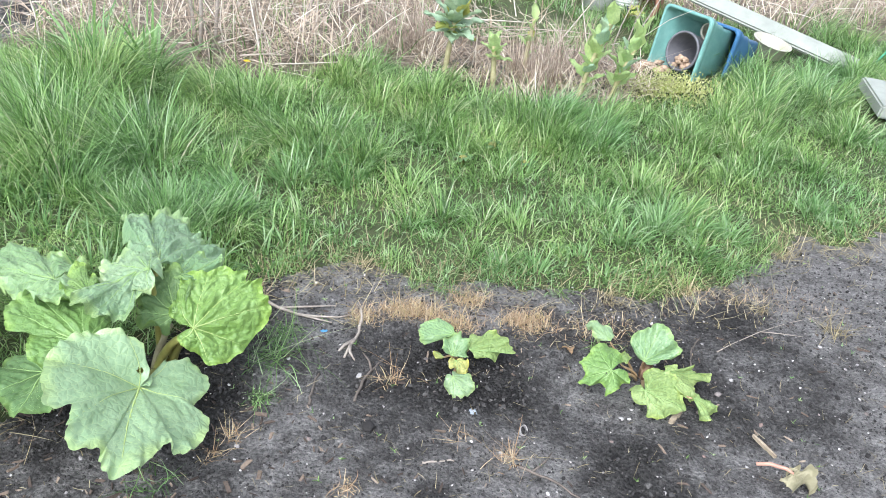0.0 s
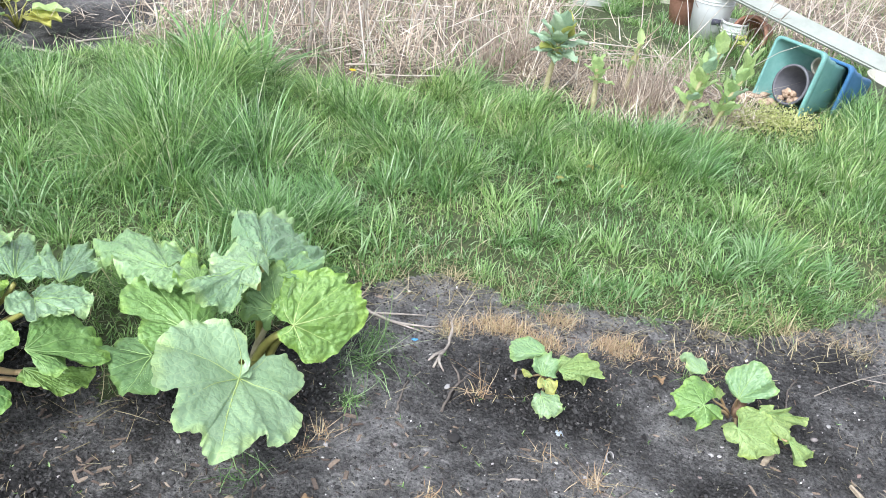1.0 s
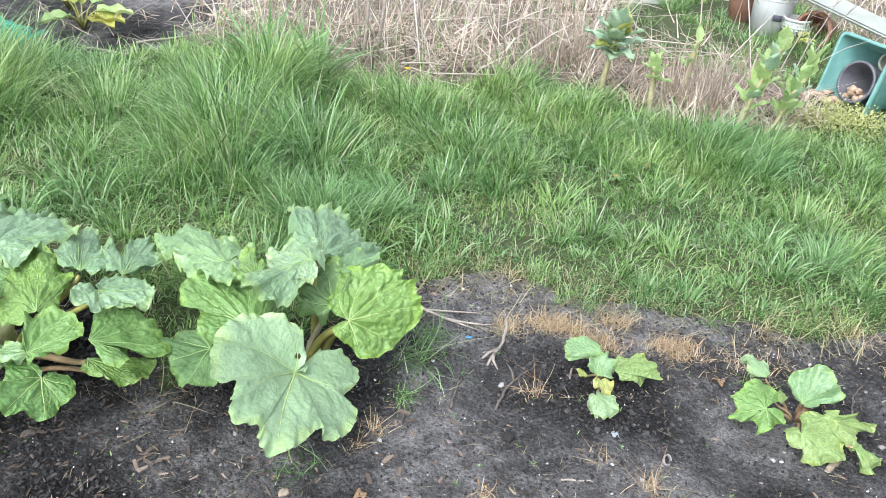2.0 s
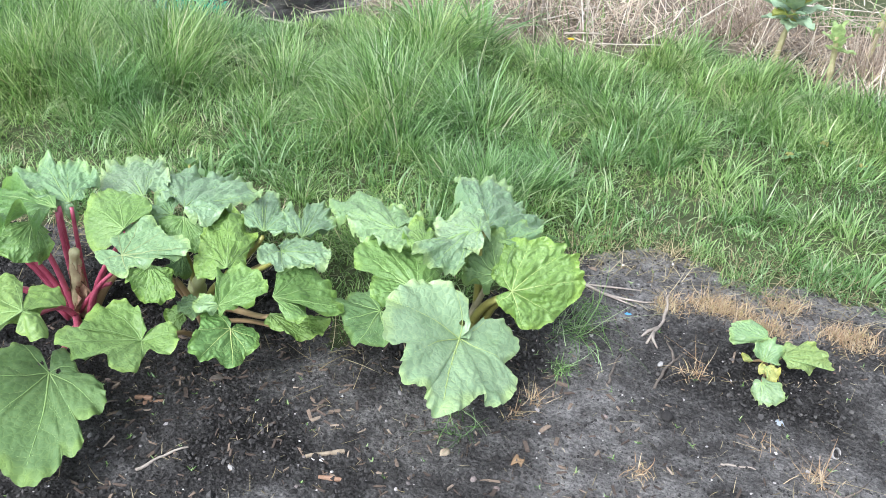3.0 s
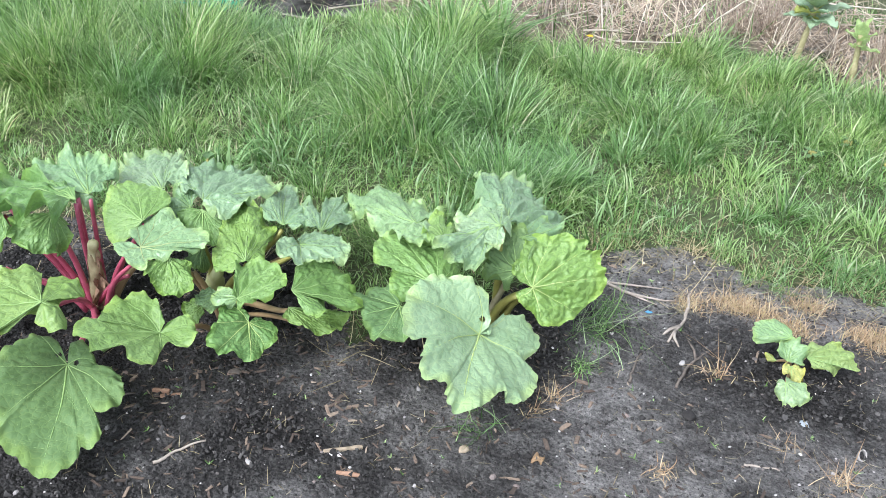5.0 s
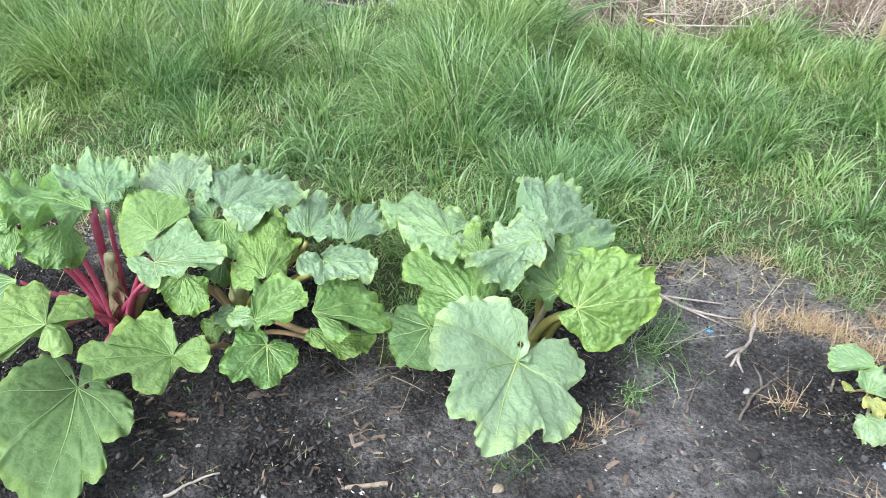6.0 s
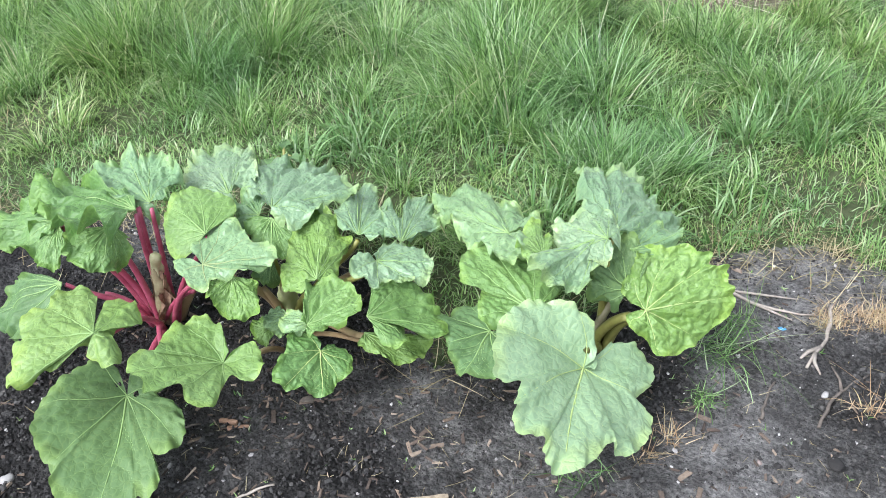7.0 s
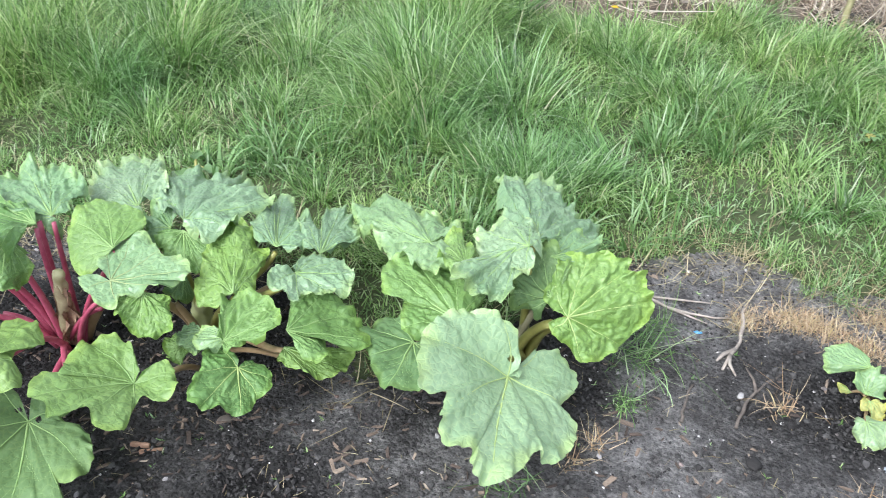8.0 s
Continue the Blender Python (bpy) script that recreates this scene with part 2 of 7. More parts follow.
def part(name, bm, mat, parent, label="", smooth=True):
    """Links a bmesh as one mesh object under a thing or a part."""
    me = bpy.data.meshes.new(name)
    bm.normal_update()
    bm.to_mesh(me)
    bm.free()
    me.materials.append(mat)
    if smooth:
        me.polygons.foreach_set("use_smooth", np.ones(len(me.polygons), bool))
    ob = new(name, me)
    ob.parent = parent
    return tagged(ob, label)


def tube(bm, pts, radii, sides=8, flat=1.0, cap=True):
    """A tapered tube along a line of points."""
    rings = []
    pts = [Vector(p) for p in pts]
    side = None
    for i, p in enumerate(pts):
        d = (pts[min(i + 1, len(pts) - 1)] - pts[max(i - 1, 0)]).normalized()
        ref = side if side is not None else (Vector((0, 0, 1)) if abs(d.z) < 0.9 else Vector((1, 0, 0)))
        u = (ref - d * ref.dot(d)).normalized()
        side = u
        v = d.cross(u)
        r = radii[i] if hasattr(radii, "__len__") else radii
        rings.append([bm.verts.new(p + r * (math.cos(a) * u * flat + math.sin(a) * v)) for a in (2 * math.pi * k / sides for k in range(sides))])
    for a, b in zip(rings, rings[1:]):
        for k in range(sides):
            bm.faces.new((a[k], a[(k + 1) % sides], b[(k + 1) % sides], b[k]))
    if cap:
        bm.faces.new(rings[0][::-1])
        bm.faces.new(rings[-1])
    return bm


def bezier(a, b, c, d, n=10):
    a, b, c, d = (Vector(p) for p in (a, b, c, d))
    return [a * (1 - t) ** 3 + b * 3 * t * (1 - t) ** 2 + c * 3 * t * t * (1 - t) + d * t ** 3 for t in (i / n for i in range(n + 1))]


def blades(base, height, azimuth, lean, curl, width, rs, steps=3):
    """Vertices and triangles of many thin bending blades; all arguments are arrays of one length."""
    n = len(height)
    out = np.stack((np.cos(azimuth), np.sin(azimuth), np.zeros(n)), 1)
    twist = azimuth + np.pi / 2 + rs.uniform(-0.7, 0.7, n)
    side = np.stack((np.cos(twist), np.sin(twist), np.zeros(n)), 1)
    p, rows, s0 = np.array(base, float), [], 0.0
    for k in range(steps + 1):
        s = k / steps
        phi = lean + curl * (s + s0) / 2
        if k:
            step = (height / steps)[:, None]
            p = p + step * (np.sin(phi)[:, None] * out + np.cos(phi)[:, None] * np.array((0, 0, 1.0)))
        s0 = s
        w = (width * (1 - 0.85 * s ** 2))[:, None] / 2
        rows += [p.copy()] if k == steps else [p - side * w, p + side * w]
    v = np.stack(rows, 1)
    m = 2 * steps + 1
    tri = []
    for k in range(steps - 1):
        a = 2 * k
        tri += [(a, a + 1, a + 3), (a, a + 3, a + 2)]
    tri.append((m - 3, m - 2, m - 1))
    f = (np.arange(n)[:, None, None] * m + np.array(tri)[None]).reshape(-1, 3)
    return v.reshape(-1, 3), f


def blade_object(name, pieces, mat, label, category):
    verts, faces, at = [], [], 0
    for v, f in pieces:
        verts.append(v)
        faces.append(f + at)
        at += len(v)
    ob = new(name, raw_mesh(name, np.concatenate(verts), np.concatenate(faces), [mat]))
    return tagged(ob, label, category, kind="stuff")


# ---- the plan of the plot ----
def edge(x):
    """Where the dug bed ends and the grass path begins."""
    y = np.interp(x, (-4, -2.6, -2.1, -1.5, -0.95, -0.75, -0.55, -0.3, 0.0, 0.9, 1.05, 1.22, 1.5, 1.9, 3), (1.3, 1.35, 1.5, 1.82, 1.76, 1.5, 1.66, 2.2, 2.3, 2.32, 2.36, 2.5, 2.74, 2.92, 3.4))
    return y + 0.2 * (fbm(x, y, 6, 4, 9) - 0.5)


def far_edge(x):
    """Where the grass path ends and the neglected plot begins."""
    y = np.interp(x, (-4, -2.7, -2.2, -1.9, -1.2, -0.7, -0.1, 0.2, 0.5, 0.85, 1.1, 1.3, 1.45), (3.6, 3.5, 3.55, 3.95, 3.85, 3.85, 4.3, 4.2, 3.98, 3.9, 4.0, 4.3, 9.0))
    return y + 0.12 * (fbm(x, y, 4, 3, 5) - 0.5)


def kind_of(x, y):
    """0 dug soil, 1 grass, 2 dry litter."""
    k = np.where(y < edge(x), 0, 1)
    far = y > far_edge(x)
    k = np.where(far & (x < 1.45), 2, k)
    k = np.where(far & (x < -1.95) & (y < 5.2), 0, k)
    k = np.where(far & (x > 0.1) & (x < 1.4) & (y < 4.6), 0, k)
    k = np.where((x > 0.25) & (y > 5.1 - 0.25 * (x - 0.25)) & (y < 7.6), 1, k)
    k = np.where((x > 1.7) & (y > 5.6 + 0.1 * x), 2, k)
    return np.where(y > 8.0, 2, k)


def dryness_and_shade(x, y):
    """0 damp and crumbly to 1 dry and crusted; low values also hold painted shade."""
    # the strong minus at left is damp soil plus painted shade under the plants
    lean = np.interp(x, (-1.0, -0.45, -0.25, 0.0, 0.2, 0.4, 0.8, 1.3), (-0.72, -0.7, -0.65, -0.2, 0.46, 0.66, 0.52, 0.68)) + np.interp(y, (0.98, 1.15), (0.75, 0)) * np.interp(x, (-0.9, -0.5, -0.15, 0.3), (0.5, 0.62, 0.5, 0.85))
    lean = lean + 0.3 * np.clip(1 - np.abs(edge(x) - y) / 0.3, 0, 1) * (x > -0.4)
    # darker soil in front of and around the two small plants
    lean = lean - 0.8 * np.exp(-((x - 0.7) / 0.28) ** 2 - ((y - 1.55) / 0.28) ** 2) - 0.2 * np.exp(-((x - 0.36) / 0.13) ** 2 - ((y - 1.87) / 0.12) ** 2)
    fade = np.interp(y, (0.3, 0.75), (0.0, 1.0)) * np.interp(np.abs(x), (2.0, 3.2), (1.0, 0.0))
    lean = np.where(y > 3.2, 0.35, lean) * fade
    return np.clip((fbm(x, y, 2.4, 4, 71) - 0.5) * 3.4 * fade + 0.42 + lean, 0, 1)


def ground_z(x, y):
    k = kind_of(x, y)
    e = np.clip((y - edge(x)) / 0.25, 0, 1)
    clod = 0.034 * (fbm(x, y, 9, 5, 1) - 0.5) + 0.055 * np.maximum(fbm(x, y, 32, 3, 2) - 0.5, 0) + 0.013 * (fbm(x, y, 75, 2, 8) - 0.5)
    smooth = np.clip(1.15 - dryness_and_shade(x, y), 0.3, 1)
    soil = clod * smooth
    turf = 0.02 * e + 0.05 * (fbm(x, y, 2.2, 3, 6) - 0.5) * e
    return np.where(k == 0, soil, turf)


def spread(lo, hi, step):
    return list(np.arange(lo, hi, step))


def fading(start, step, growth, end, sign=1):
    out, d = [], step
    while abs(start) < end:
        start += sign * d
        d *= growth
        out.append(start)
    return out


GX = np.array(fading(-2.2, 0.03, 1.25, 500, -1)[::-1] + spread(-2.2, 1.7, 0.0125) + fading(1.7, 0.02, 1.2, 500))
GY = np.array(fading(0.8, 0.03, 1.3, 400, -1)[::-1] + spread(0.8, 2.6, 0.0125) + spread(2.6, 7, 0.05) + fading(7, 0.08, 1.3, 900))
gx, gy = np.meshgrid(GX, GY)
gz = ground_z(gx, gy)
nx, ny = len(GX), len(GY)
idx = np.arange(nx * ny).reshape(ny, nx)
quads = np.stack((idx[:-1, :-1], idx[:-1, 1:], idx[1:, 1:], idx[1:, :-1]), -1).reshape(-1, 4)
cx, cy = (gx[:-1, :-1] + gx[1:, 1:]) / 2, (gy[:-1, :-1] + gy[1:, 1:]) / 2
ground = new("ground", raw_mesh("ground", np.stack((gx, gy, gz), -1).reshape(-1, 3), quads, [M_SOIL, M_TURF, M_LITTER], kind_of(cx, cy).ravel()))
dry_shade_map = ground.data.attributes.new("dry", "FLOAT", "POINT")
dry_shade_map.data.foreach_set("value", dryness_and_shade(gx, gy).ravel().astype(np.float32))
tagged(ground, "dark crumbly dug soil meeting a rough grass path", "ground", kind="structure")


def height_at(x, y):
    return float(ground_z(np.array([x]), np.array([y]))[0])


# ---- grass path ----
TALL = ((-2.45, 2.85, 0.55, 0.4, 0.13), (-3.1, 2.8, 0.5, 0.5, 0.13), (-1.05, 2.8, 0.28, 0.33, 0.12), (-0.95, 3.45, 0.4, 0.28, 0.08), (-1.3, 3.5, 0.25, 0.25, 0.1), (-2.5, 2.2, 0.2, 0.16, 0.06), (-0.2, 3.85, 0.3, 0.18, 0.05), (2.3, 4.6, 0.35, 0.3, 0.08))


def grass_height(x, y):
    """Length of the tufts: cropped beside the bed, tall in a few stands, lower again at the far plot."""
    d = y - edge(x)
    h = np.interp(d, (0, 0.15, 0.4, 0.8, 1.2, 1.8), (0.035, 0.055, 0.08, 0.12, 0.14, 0.14))
    for cx, cy, sx, sy, more in TALL:
        h = h + more * np.exp(-((x - cx) / sx) ** 2 - ((y - cy) / sy) ** 2)
    h = h * (0.5 + 0.95 * fbm(x, y, 3.1, 3, 12))
    return h * np.interp(far_edge(x) - y, (0, 0.5), (0.7, 1.0)) * np.where((x < -1.7) & (y > 3.2), 0.75, 1.0)


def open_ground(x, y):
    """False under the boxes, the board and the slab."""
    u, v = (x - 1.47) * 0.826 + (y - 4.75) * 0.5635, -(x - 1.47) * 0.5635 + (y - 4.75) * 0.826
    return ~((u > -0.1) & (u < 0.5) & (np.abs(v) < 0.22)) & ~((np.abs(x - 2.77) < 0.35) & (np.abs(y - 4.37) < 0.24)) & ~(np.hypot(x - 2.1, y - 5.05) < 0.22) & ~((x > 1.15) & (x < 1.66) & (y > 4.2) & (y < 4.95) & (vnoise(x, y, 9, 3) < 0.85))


def in_reach(x, y):
    return (x < 1.0 + 0.72 * y) & (x > -1.5 - 0.85 * y)


def grass():
    rs = np.random.RandomState(11)
    # tussocks whose blades rise together and arch over to one side
    n = 5200
    tx, ty = rs.uniform(-4.6, 3.6, n), rs.uniform(1.3, 7.2, n)
    keep = np.clip(fbm(tx, ty, 3.6, 2, 33) * 6.5 - 2.4, 0.12, 1)
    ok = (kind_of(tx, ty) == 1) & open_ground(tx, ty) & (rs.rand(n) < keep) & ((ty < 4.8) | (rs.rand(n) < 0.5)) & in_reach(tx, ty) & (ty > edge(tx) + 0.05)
    tx, ty = tx[ok], ty[ok]
    n = len(tx)
    size = grass_height(tx, ty) * rs.uniform(0.5, 1.7, n)
    count = (rs.uniform(44, 125, n) * np.clip(size / 0.15, 0.45, 1.6) * np.interp(ty, (2.5, 4.5), (1.1, 0.75))).astype(int)
    own = np.repeat(np.arange(n), count)
    m = len(own)
    wide = (0.025 + 0.3 * size * rs.uniform(0.6, 1.2, n))[own]
    u = np.sqrt(rs.rand(m)) * 1.1
    ang = rs.uniform(0, 2 * np.pi, m)
    bx, by = tx[own] + u * wide * np.cos(ang), ty[own] + u * wide * np.sin(ang)
    hh = size[own] * (1.15 - 0.35 * u) * np.clip(rs.normal(1.0, 0.2, m), 0.4, 1.5)
    sway = fbm(tx, ty, 1.1, 2, 20) * 5 * np.pi + rs.normal(0, 1.1, n)
    bend = rs.uniform(0.05, 0.6, n)[own]
    dx, dy = u * np.cos(ang) + 1.5 * bend * np.cos(sway)[own], u * np.sin(ang) + 1.5 * bend * np.sin(sway)[own]
    az = np.arctan2(dy, dx) + rs.normal(0, 0.6, m)
    lean = np.clip(0.42 * u + 0.25 * bend + rs.normal(0, 0.14, m), 0, 1.3)
    curl = np.abs(rs.normal(0.75, 0.5, m)) + 0.9 * bend + 1.0 * (rs.rand(m) < 0.18)
    width = rs.uniform(0.002, 0.0052, m) * np.interp(by, (2.2, 3.6), (1.0, 1.2))
    base = np.stack((bx, by, ground_z(bx, by) - 0.004), 1)
    blue = ((vnoise(tx, ty, 2.3, 30) > 0.6) & (ty < edge(tx) + 0.75) & (size < 0.15))[own]
    for name, sel, mat, lab in (("grass", ~blue, M_GRASS, "long bright green tufted grass of the path"), ("coarse_grass", blue, M_GRASS_B, "broad bluish-green grass tufts in the path")):
        w = width[sel] * (1.35 if name == "coarse_grass" else 1.0)
        blade_object(name, [blades(base[sel], hh[sel], az[sel], lean[sel], curl[sel], w, rs, 4)], mat, lab, "grass")
    # low sward between the tussocks
    n = 270000
    x, y = rs.uniform(-4.2, 3.0, n), rs.uniform(1.3, 5.2, n)
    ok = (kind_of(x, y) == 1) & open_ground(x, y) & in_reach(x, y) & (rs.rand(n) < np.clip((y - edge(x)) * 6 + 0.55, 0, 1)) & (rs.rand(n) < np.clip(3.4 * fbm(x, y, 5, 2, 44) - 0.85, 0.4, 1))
    x, y = x[ok], y[ok]
    n = len(x)
    base = np.stack((x, y, ground_z(x, y) - 0.003), 1)
    h = (0.3 * grass_height(x, y) + 0.03) * rs.uniform(0.5, 1.4, n)
    way = fbm(x, y, 2.5, 2, 23) * 5 * np.pi + rs.normal(0, 1.6, n)
    low = blades(base, h, way, np.abs(rs.normal(0.6, 0.35, n)), np.abs(rs.normal(0.9, 0.5, n)), rs.uniform(0.002, 0.0046, n) * np.interp(y, (2.2, 3.6), (1.0, 1.2)), rs, 2)
    blade_object("short_grass", [low], M_GRASS, "short green grass between taller tufts", "grass")
    # a few dead blades through the sward, thickest at its edge
    n = 9000
    x = rs.uniform(-3, 2.6, n)
    y = edge(x) + np.where(rs.rand(n) < 0.5, rs.normal(0.0, 0.1, n), rs.uniform(0, 2.0, n))
    ok = (kind_of(x, y) < 2) & ((x < -1.1) | (x > -0.35) | (rs.rand(n) < 0.2)) & (rs.rand(n) < (0.3 + 1.2 * vnoise(x, y, 6, 2)) * np.interp(x, (0.4, 0.6), (1, 0.55)))
    x, y = x[ok], y[ok]
    n = len(x)
    base = np.stack((x, y, ground_z(x, y) + 0.003), 1)
    dead = blades(base, rs.uniform(0.03, 0.13, n), rs.uniform(0, 2 * np.pi, n), rs.uniform(1.0, 1.55, n), rs.normal(0.1, 1.0, n), rs.uniform(0.0013, 0.0028, n), rs, 4)
    blade_object("dead_grass", [dead], M_OLD, "pale dead grass blades along the path edge", "dry grass")


grass()


# ---- rhubarb ----
def cells(x, y, size, shift):
    """Nearest and second nearest distances to scattered points, in sizes of a cell."""
    x, y = x / size + 300 + shift, y / size + 300
    i, j = np.floor(x).astype(int), np.floor(y).astype(int)
    d = []
    for a in (-1, 0, 1):
        for b in (-1, 0, 1):
            u, v = TABLE[(i + a) % 256, (j + b) % 256], TABLE[(j + b + 91) % 256, (i + a + 37) % 256]
            d.append(np.hypot(i + a + u - x, j + b + v - y))
    d = np.sort(np.stack(d), 0)
    return d[0], d[1]


class Blade:
    """The surface of one leaf, fanned out from its stalk's end at the origin along a few arms that reach its margin."""

    def __init__(self, arms, tip, seed, ruffle, arch, pucker, lobe, notch=()):
        rs = np.random.RandomState(seed)
        self.ruffle, self.arch, self.pucker = ruffle, arch, pucker
        self.shift = seed * 3.7
        arms = np.array(arms, float)
        self.size = float(np.mean(np.linalg.norm(arms, axis=1)))
        n = sum(np.cross(p, q) for p, q in zip(arms, arms[1:]))
        n = n / np.linalg.norm(n)
        self.n = n if n[2] > 0 else -n
        self.e2 = arms[tip] - self.n * arms[tip].dot(self.n)
        self.e2 /= np.linalg.norm(self.e2)
        self.e1 = np.cross(self.e2, self.n)
        # a smooth margin through the ends of the arms
        knots = np.concatenate(((0,), np.cumsum(np.linalg.norm(np.diff(arms, axis=0), axis=1) ** 0.7)))
        knots /= knots[-1]
        slope = np.gradient(arms, knots, axis=0)
        c = np.linspace(0, 1, 601)
        k = np.clip(np.searchsorted(knots, c, side="right") - 1, 0, len(knots) - 2)
        h = (knots[k + 1] - knots[k])[:, None]
        t = (c - knots[k])[:, None] / h
        line = (2 * t ** 3 - 3 * t ** 2 + 1) * arms[k] + (t ** 3 - 2 * t ** 2 + t) * h * slope[k] + (3 * t ** 2 - 2 * t ** 3) * arms[k + 1] + (t ** 3 - t ** 2) * h * slope[k + 1]
        half = max(8, min(28, 230 // len(arms)))
        soft = np.stack([np.convolve(np.pad(line[:, i], half, mode="reflect", reflect_type="odd"), np.hanning(2 * half + 3)[1:-1] / (half + 1), "valid") for i in range(3)], 1)
        # lobes swell round, which leaves narrow bays between them
        far = np.linalg.norm(soft, axis=1)
        wide = np.max([np.roll(far, k) for k in range(-half // 2, half // 2 + 1)], axis=0)
        full = np.convolve(np.pad(0.35 * far + 0.65 * wide, 10, mode="edge"), np.hanning(23)[1:-1] / 11, "valid")
        line = soft * (np.clip(full / far, 0.9, 1.25) * (0.995 if len(arms) < 13 else 1.025))[:, None]
        arc = np.concatenate(((0,), np.cumsum(np.linalg.norm(np.diff(line, axis=0), axis=1))))
        self.around = float(arc[-1])
        warp = arc + 0.008 * np.sin(arc * 60 + rs.uniform(0, 6))
        grow = 1 + lobe * sum(rs.uniform(-0.3, 0.3) * np.sin(2 * np.pi * arc / lam + rs.uniform(0, 6.3)) for lam in (0.16, 0.1))
        for lam, q in ((0.056, 0.8), (0.031, 0.5)):
            lam *= 0.4 + 0.6 * min(1, self.size / 0.12)
            grow = grow + q * lobe * (0.2 + 1.3 * vnoise(arc + self.shift, 0 * arc, 16, 8)) * (np.abs(np.sin(np.pi * warp / lam + rs.uniform(0, 3))) ** 0.7 - 0.7)
        for at, depth, wide in notch:
            grow = grow * (1 - depth * np.exp(-((c - at) / wide) ** 2))
        grow = grow * np.clip(0.8 + c / 0.1, 0, 1) * np.clip(0.8 + (1 - c) / 0.1, 0, 1)
        self.c, self.line, self.arc = c, line * grow[:, None], arc
        self.tip = float(knots[tip])
        self.ruffle *= 1 + 0.7 * max(0, 1 - self.size / 0.09)
        small = 0.35 + 0.65 * min(1, self.size / 0.12)
        self.waves = [(lam * rs.uniform(0.85, 1.15) * small, rs.uniform(0, 6.3)) for lam in (0.15, 0.078, 0.036)]
        self.net = self.network(rs)

    def arm(self, c):
        return np.stack([np.interp(c, self.c, self.line[:, i]) for i in range(3)], -1)

    def network(self, rs):
        """Main veins and their forks as runs of (places round the margin, shares of the way out, girth at both ends)."""
        runs = []
        for q in (0.0, 0.3, -0.3, 0.58, -0.58, 0.85, -0.85):
            base = self.tip + q * (1 - self.tip) if q > 0 else self.tip * (1 + q)
            own = 1.0 if q == 0 else 0.85 - 0.35 * abs(q)
            rho = np.linspace(0.0, 0.96, 15)
            sway = rs.uniform(0.005, 0.014)
            runs.append((base + sway * np.sin(rho * 5 + self.shift + base), rho, own, own * 0.2))
            for k, r0 in enumerate((0.18, 0.34, 0.5, 0.66, 0.8) if q == 0 else (0.34, 0.54, 0.74)):
                for side in (-1, 1):
                    r1 = r0 + rs.uniform(-0.05, 0.05)
                    t = np.linspace(0, 1, 9)
                    wide = 0.085 * (1.3 - 0.7 * r1)
                    start = base + sway * math.sin(r1 * 5 + self.shift + base)
                    runs.append((np.clip(start + side * wide * t ** 0.85 + 0.004 * np.sin(t * 7 + k), 0, 1), r1 + (0.95 - r1) * t * (0.7 if r1 < 0.5 else 0.92), own * 0.2 * (1.15 - 0.6 * r1), own * 0.06))
        return runs

    def place(self, c, rho):
        """Point on the blade towards the place c of the margin, the share rho of the way out."""
        c, rho = np.asarray(c, float), np.asarray(rho, float)
        p = self.arm(c) * rho[..., None]
        x, y = p @ self.e1, p @ self.e2
        arc = np.interp(c, self.c, self.arc)
        drift = 2.2 * fbm(x + self.shift, y, 11, 2, 15)
        calm = 0.35 + 1.7 * vnoise(arc + self.shift, 0.0 * arc, 11, 5) ** 1.3
        w = [np.sin(2 * np.pi * arc / lam + ph + drift) for lam, ph in self.waves]
        outer, lip = np.clip((rho - 0.4) / 0.6, 0, 1) ** 2, np.clip((rho - 0.74) / 0.26, 0, 1) ** 1.6
        w = [np.tanh(1.4 * k) for k in w]
        hem = np.clip((rho - 0.86) / 0.14, 0, 1) ** 1.5
        z = self.ruffle * calm * (outer * (0.5 * w[0] + 0.62 * w[1]) + lip * 0.14 * w[2])
        # the hem itself curls over or up
        z = z + (0.25 + 0.75 * calm) * hem * (0.018 * self.size * (w[2] - 1.6) + 0.2 * self.ruffle * w[1])
        z = z + self.ruffle * 2.4 * (fbm(x + self.shift, y, 13, 2, 21) - 0.5) * np.clip(1.6 * rho, 0, 1)
        z = z + self.arch * self.size * np.sin(np.pi * np.clip(rho, 0, 1))
        wx, wy = x + 0.02 * (fbm(x, y, 40, 2, 7) - 0.5), y + 0.02 * (fbm(x, y, 40, 2, 11) - 0.5)
        near, next_ = cells(wx, wy, min(0.019, 0.16 * self.size), self.shift)
        z = z + self.pucker * 0.5 * np.clip(1.4 * (next_ - near), 0, 1) * np.clip(rho * 4, 0, 1)
        z = z + self.pucker * 2.0 * (fbm(x + self.shift, y, 34, 2, 27) - 0.5) * np.clip(rho * 4, 0, 1)
        # the rim draws in and swings along where it is ruffled
        pull = self.ruffle * calm * lip
        out = p / np.maximum(np.linalg.norm(p, axis=-1), 1e-6)[..., None]
        p = p - out * (0.3 * pull * w[1] ** 2 + 0.01 * self.size * hem * w[2] ** 2)[..., None]
        p = p + np.cross(out, self.n) * (0.2 * pull * np.cos(2 * np.pi * arc / self.waves[1][0] + self.waves[1][1] + drift))[..., None]
        return p + self.n * z[..., None]

    def quilt(self, c, rho):
        """Share by which the tissue swells away from the sunken veins."""
        p = self.arm(c) * rho[..., None]
        x, y = p @ self.e1, p @ self.e2
        pts = np.concatenate([self.arm(a) * r[:, None] for a, r, g0, g1 in self.net])
        d = np.full(x.shape, 1.0)
        for q in pts:
            np.minimum(d, (x - q.dot(self.e1)) ** 2 + (y - q.dot(self.e2)) ** 2, out=d)
        return 1 - np.exp(-d / min(0.011, 0.1 * self.size) ** 2)

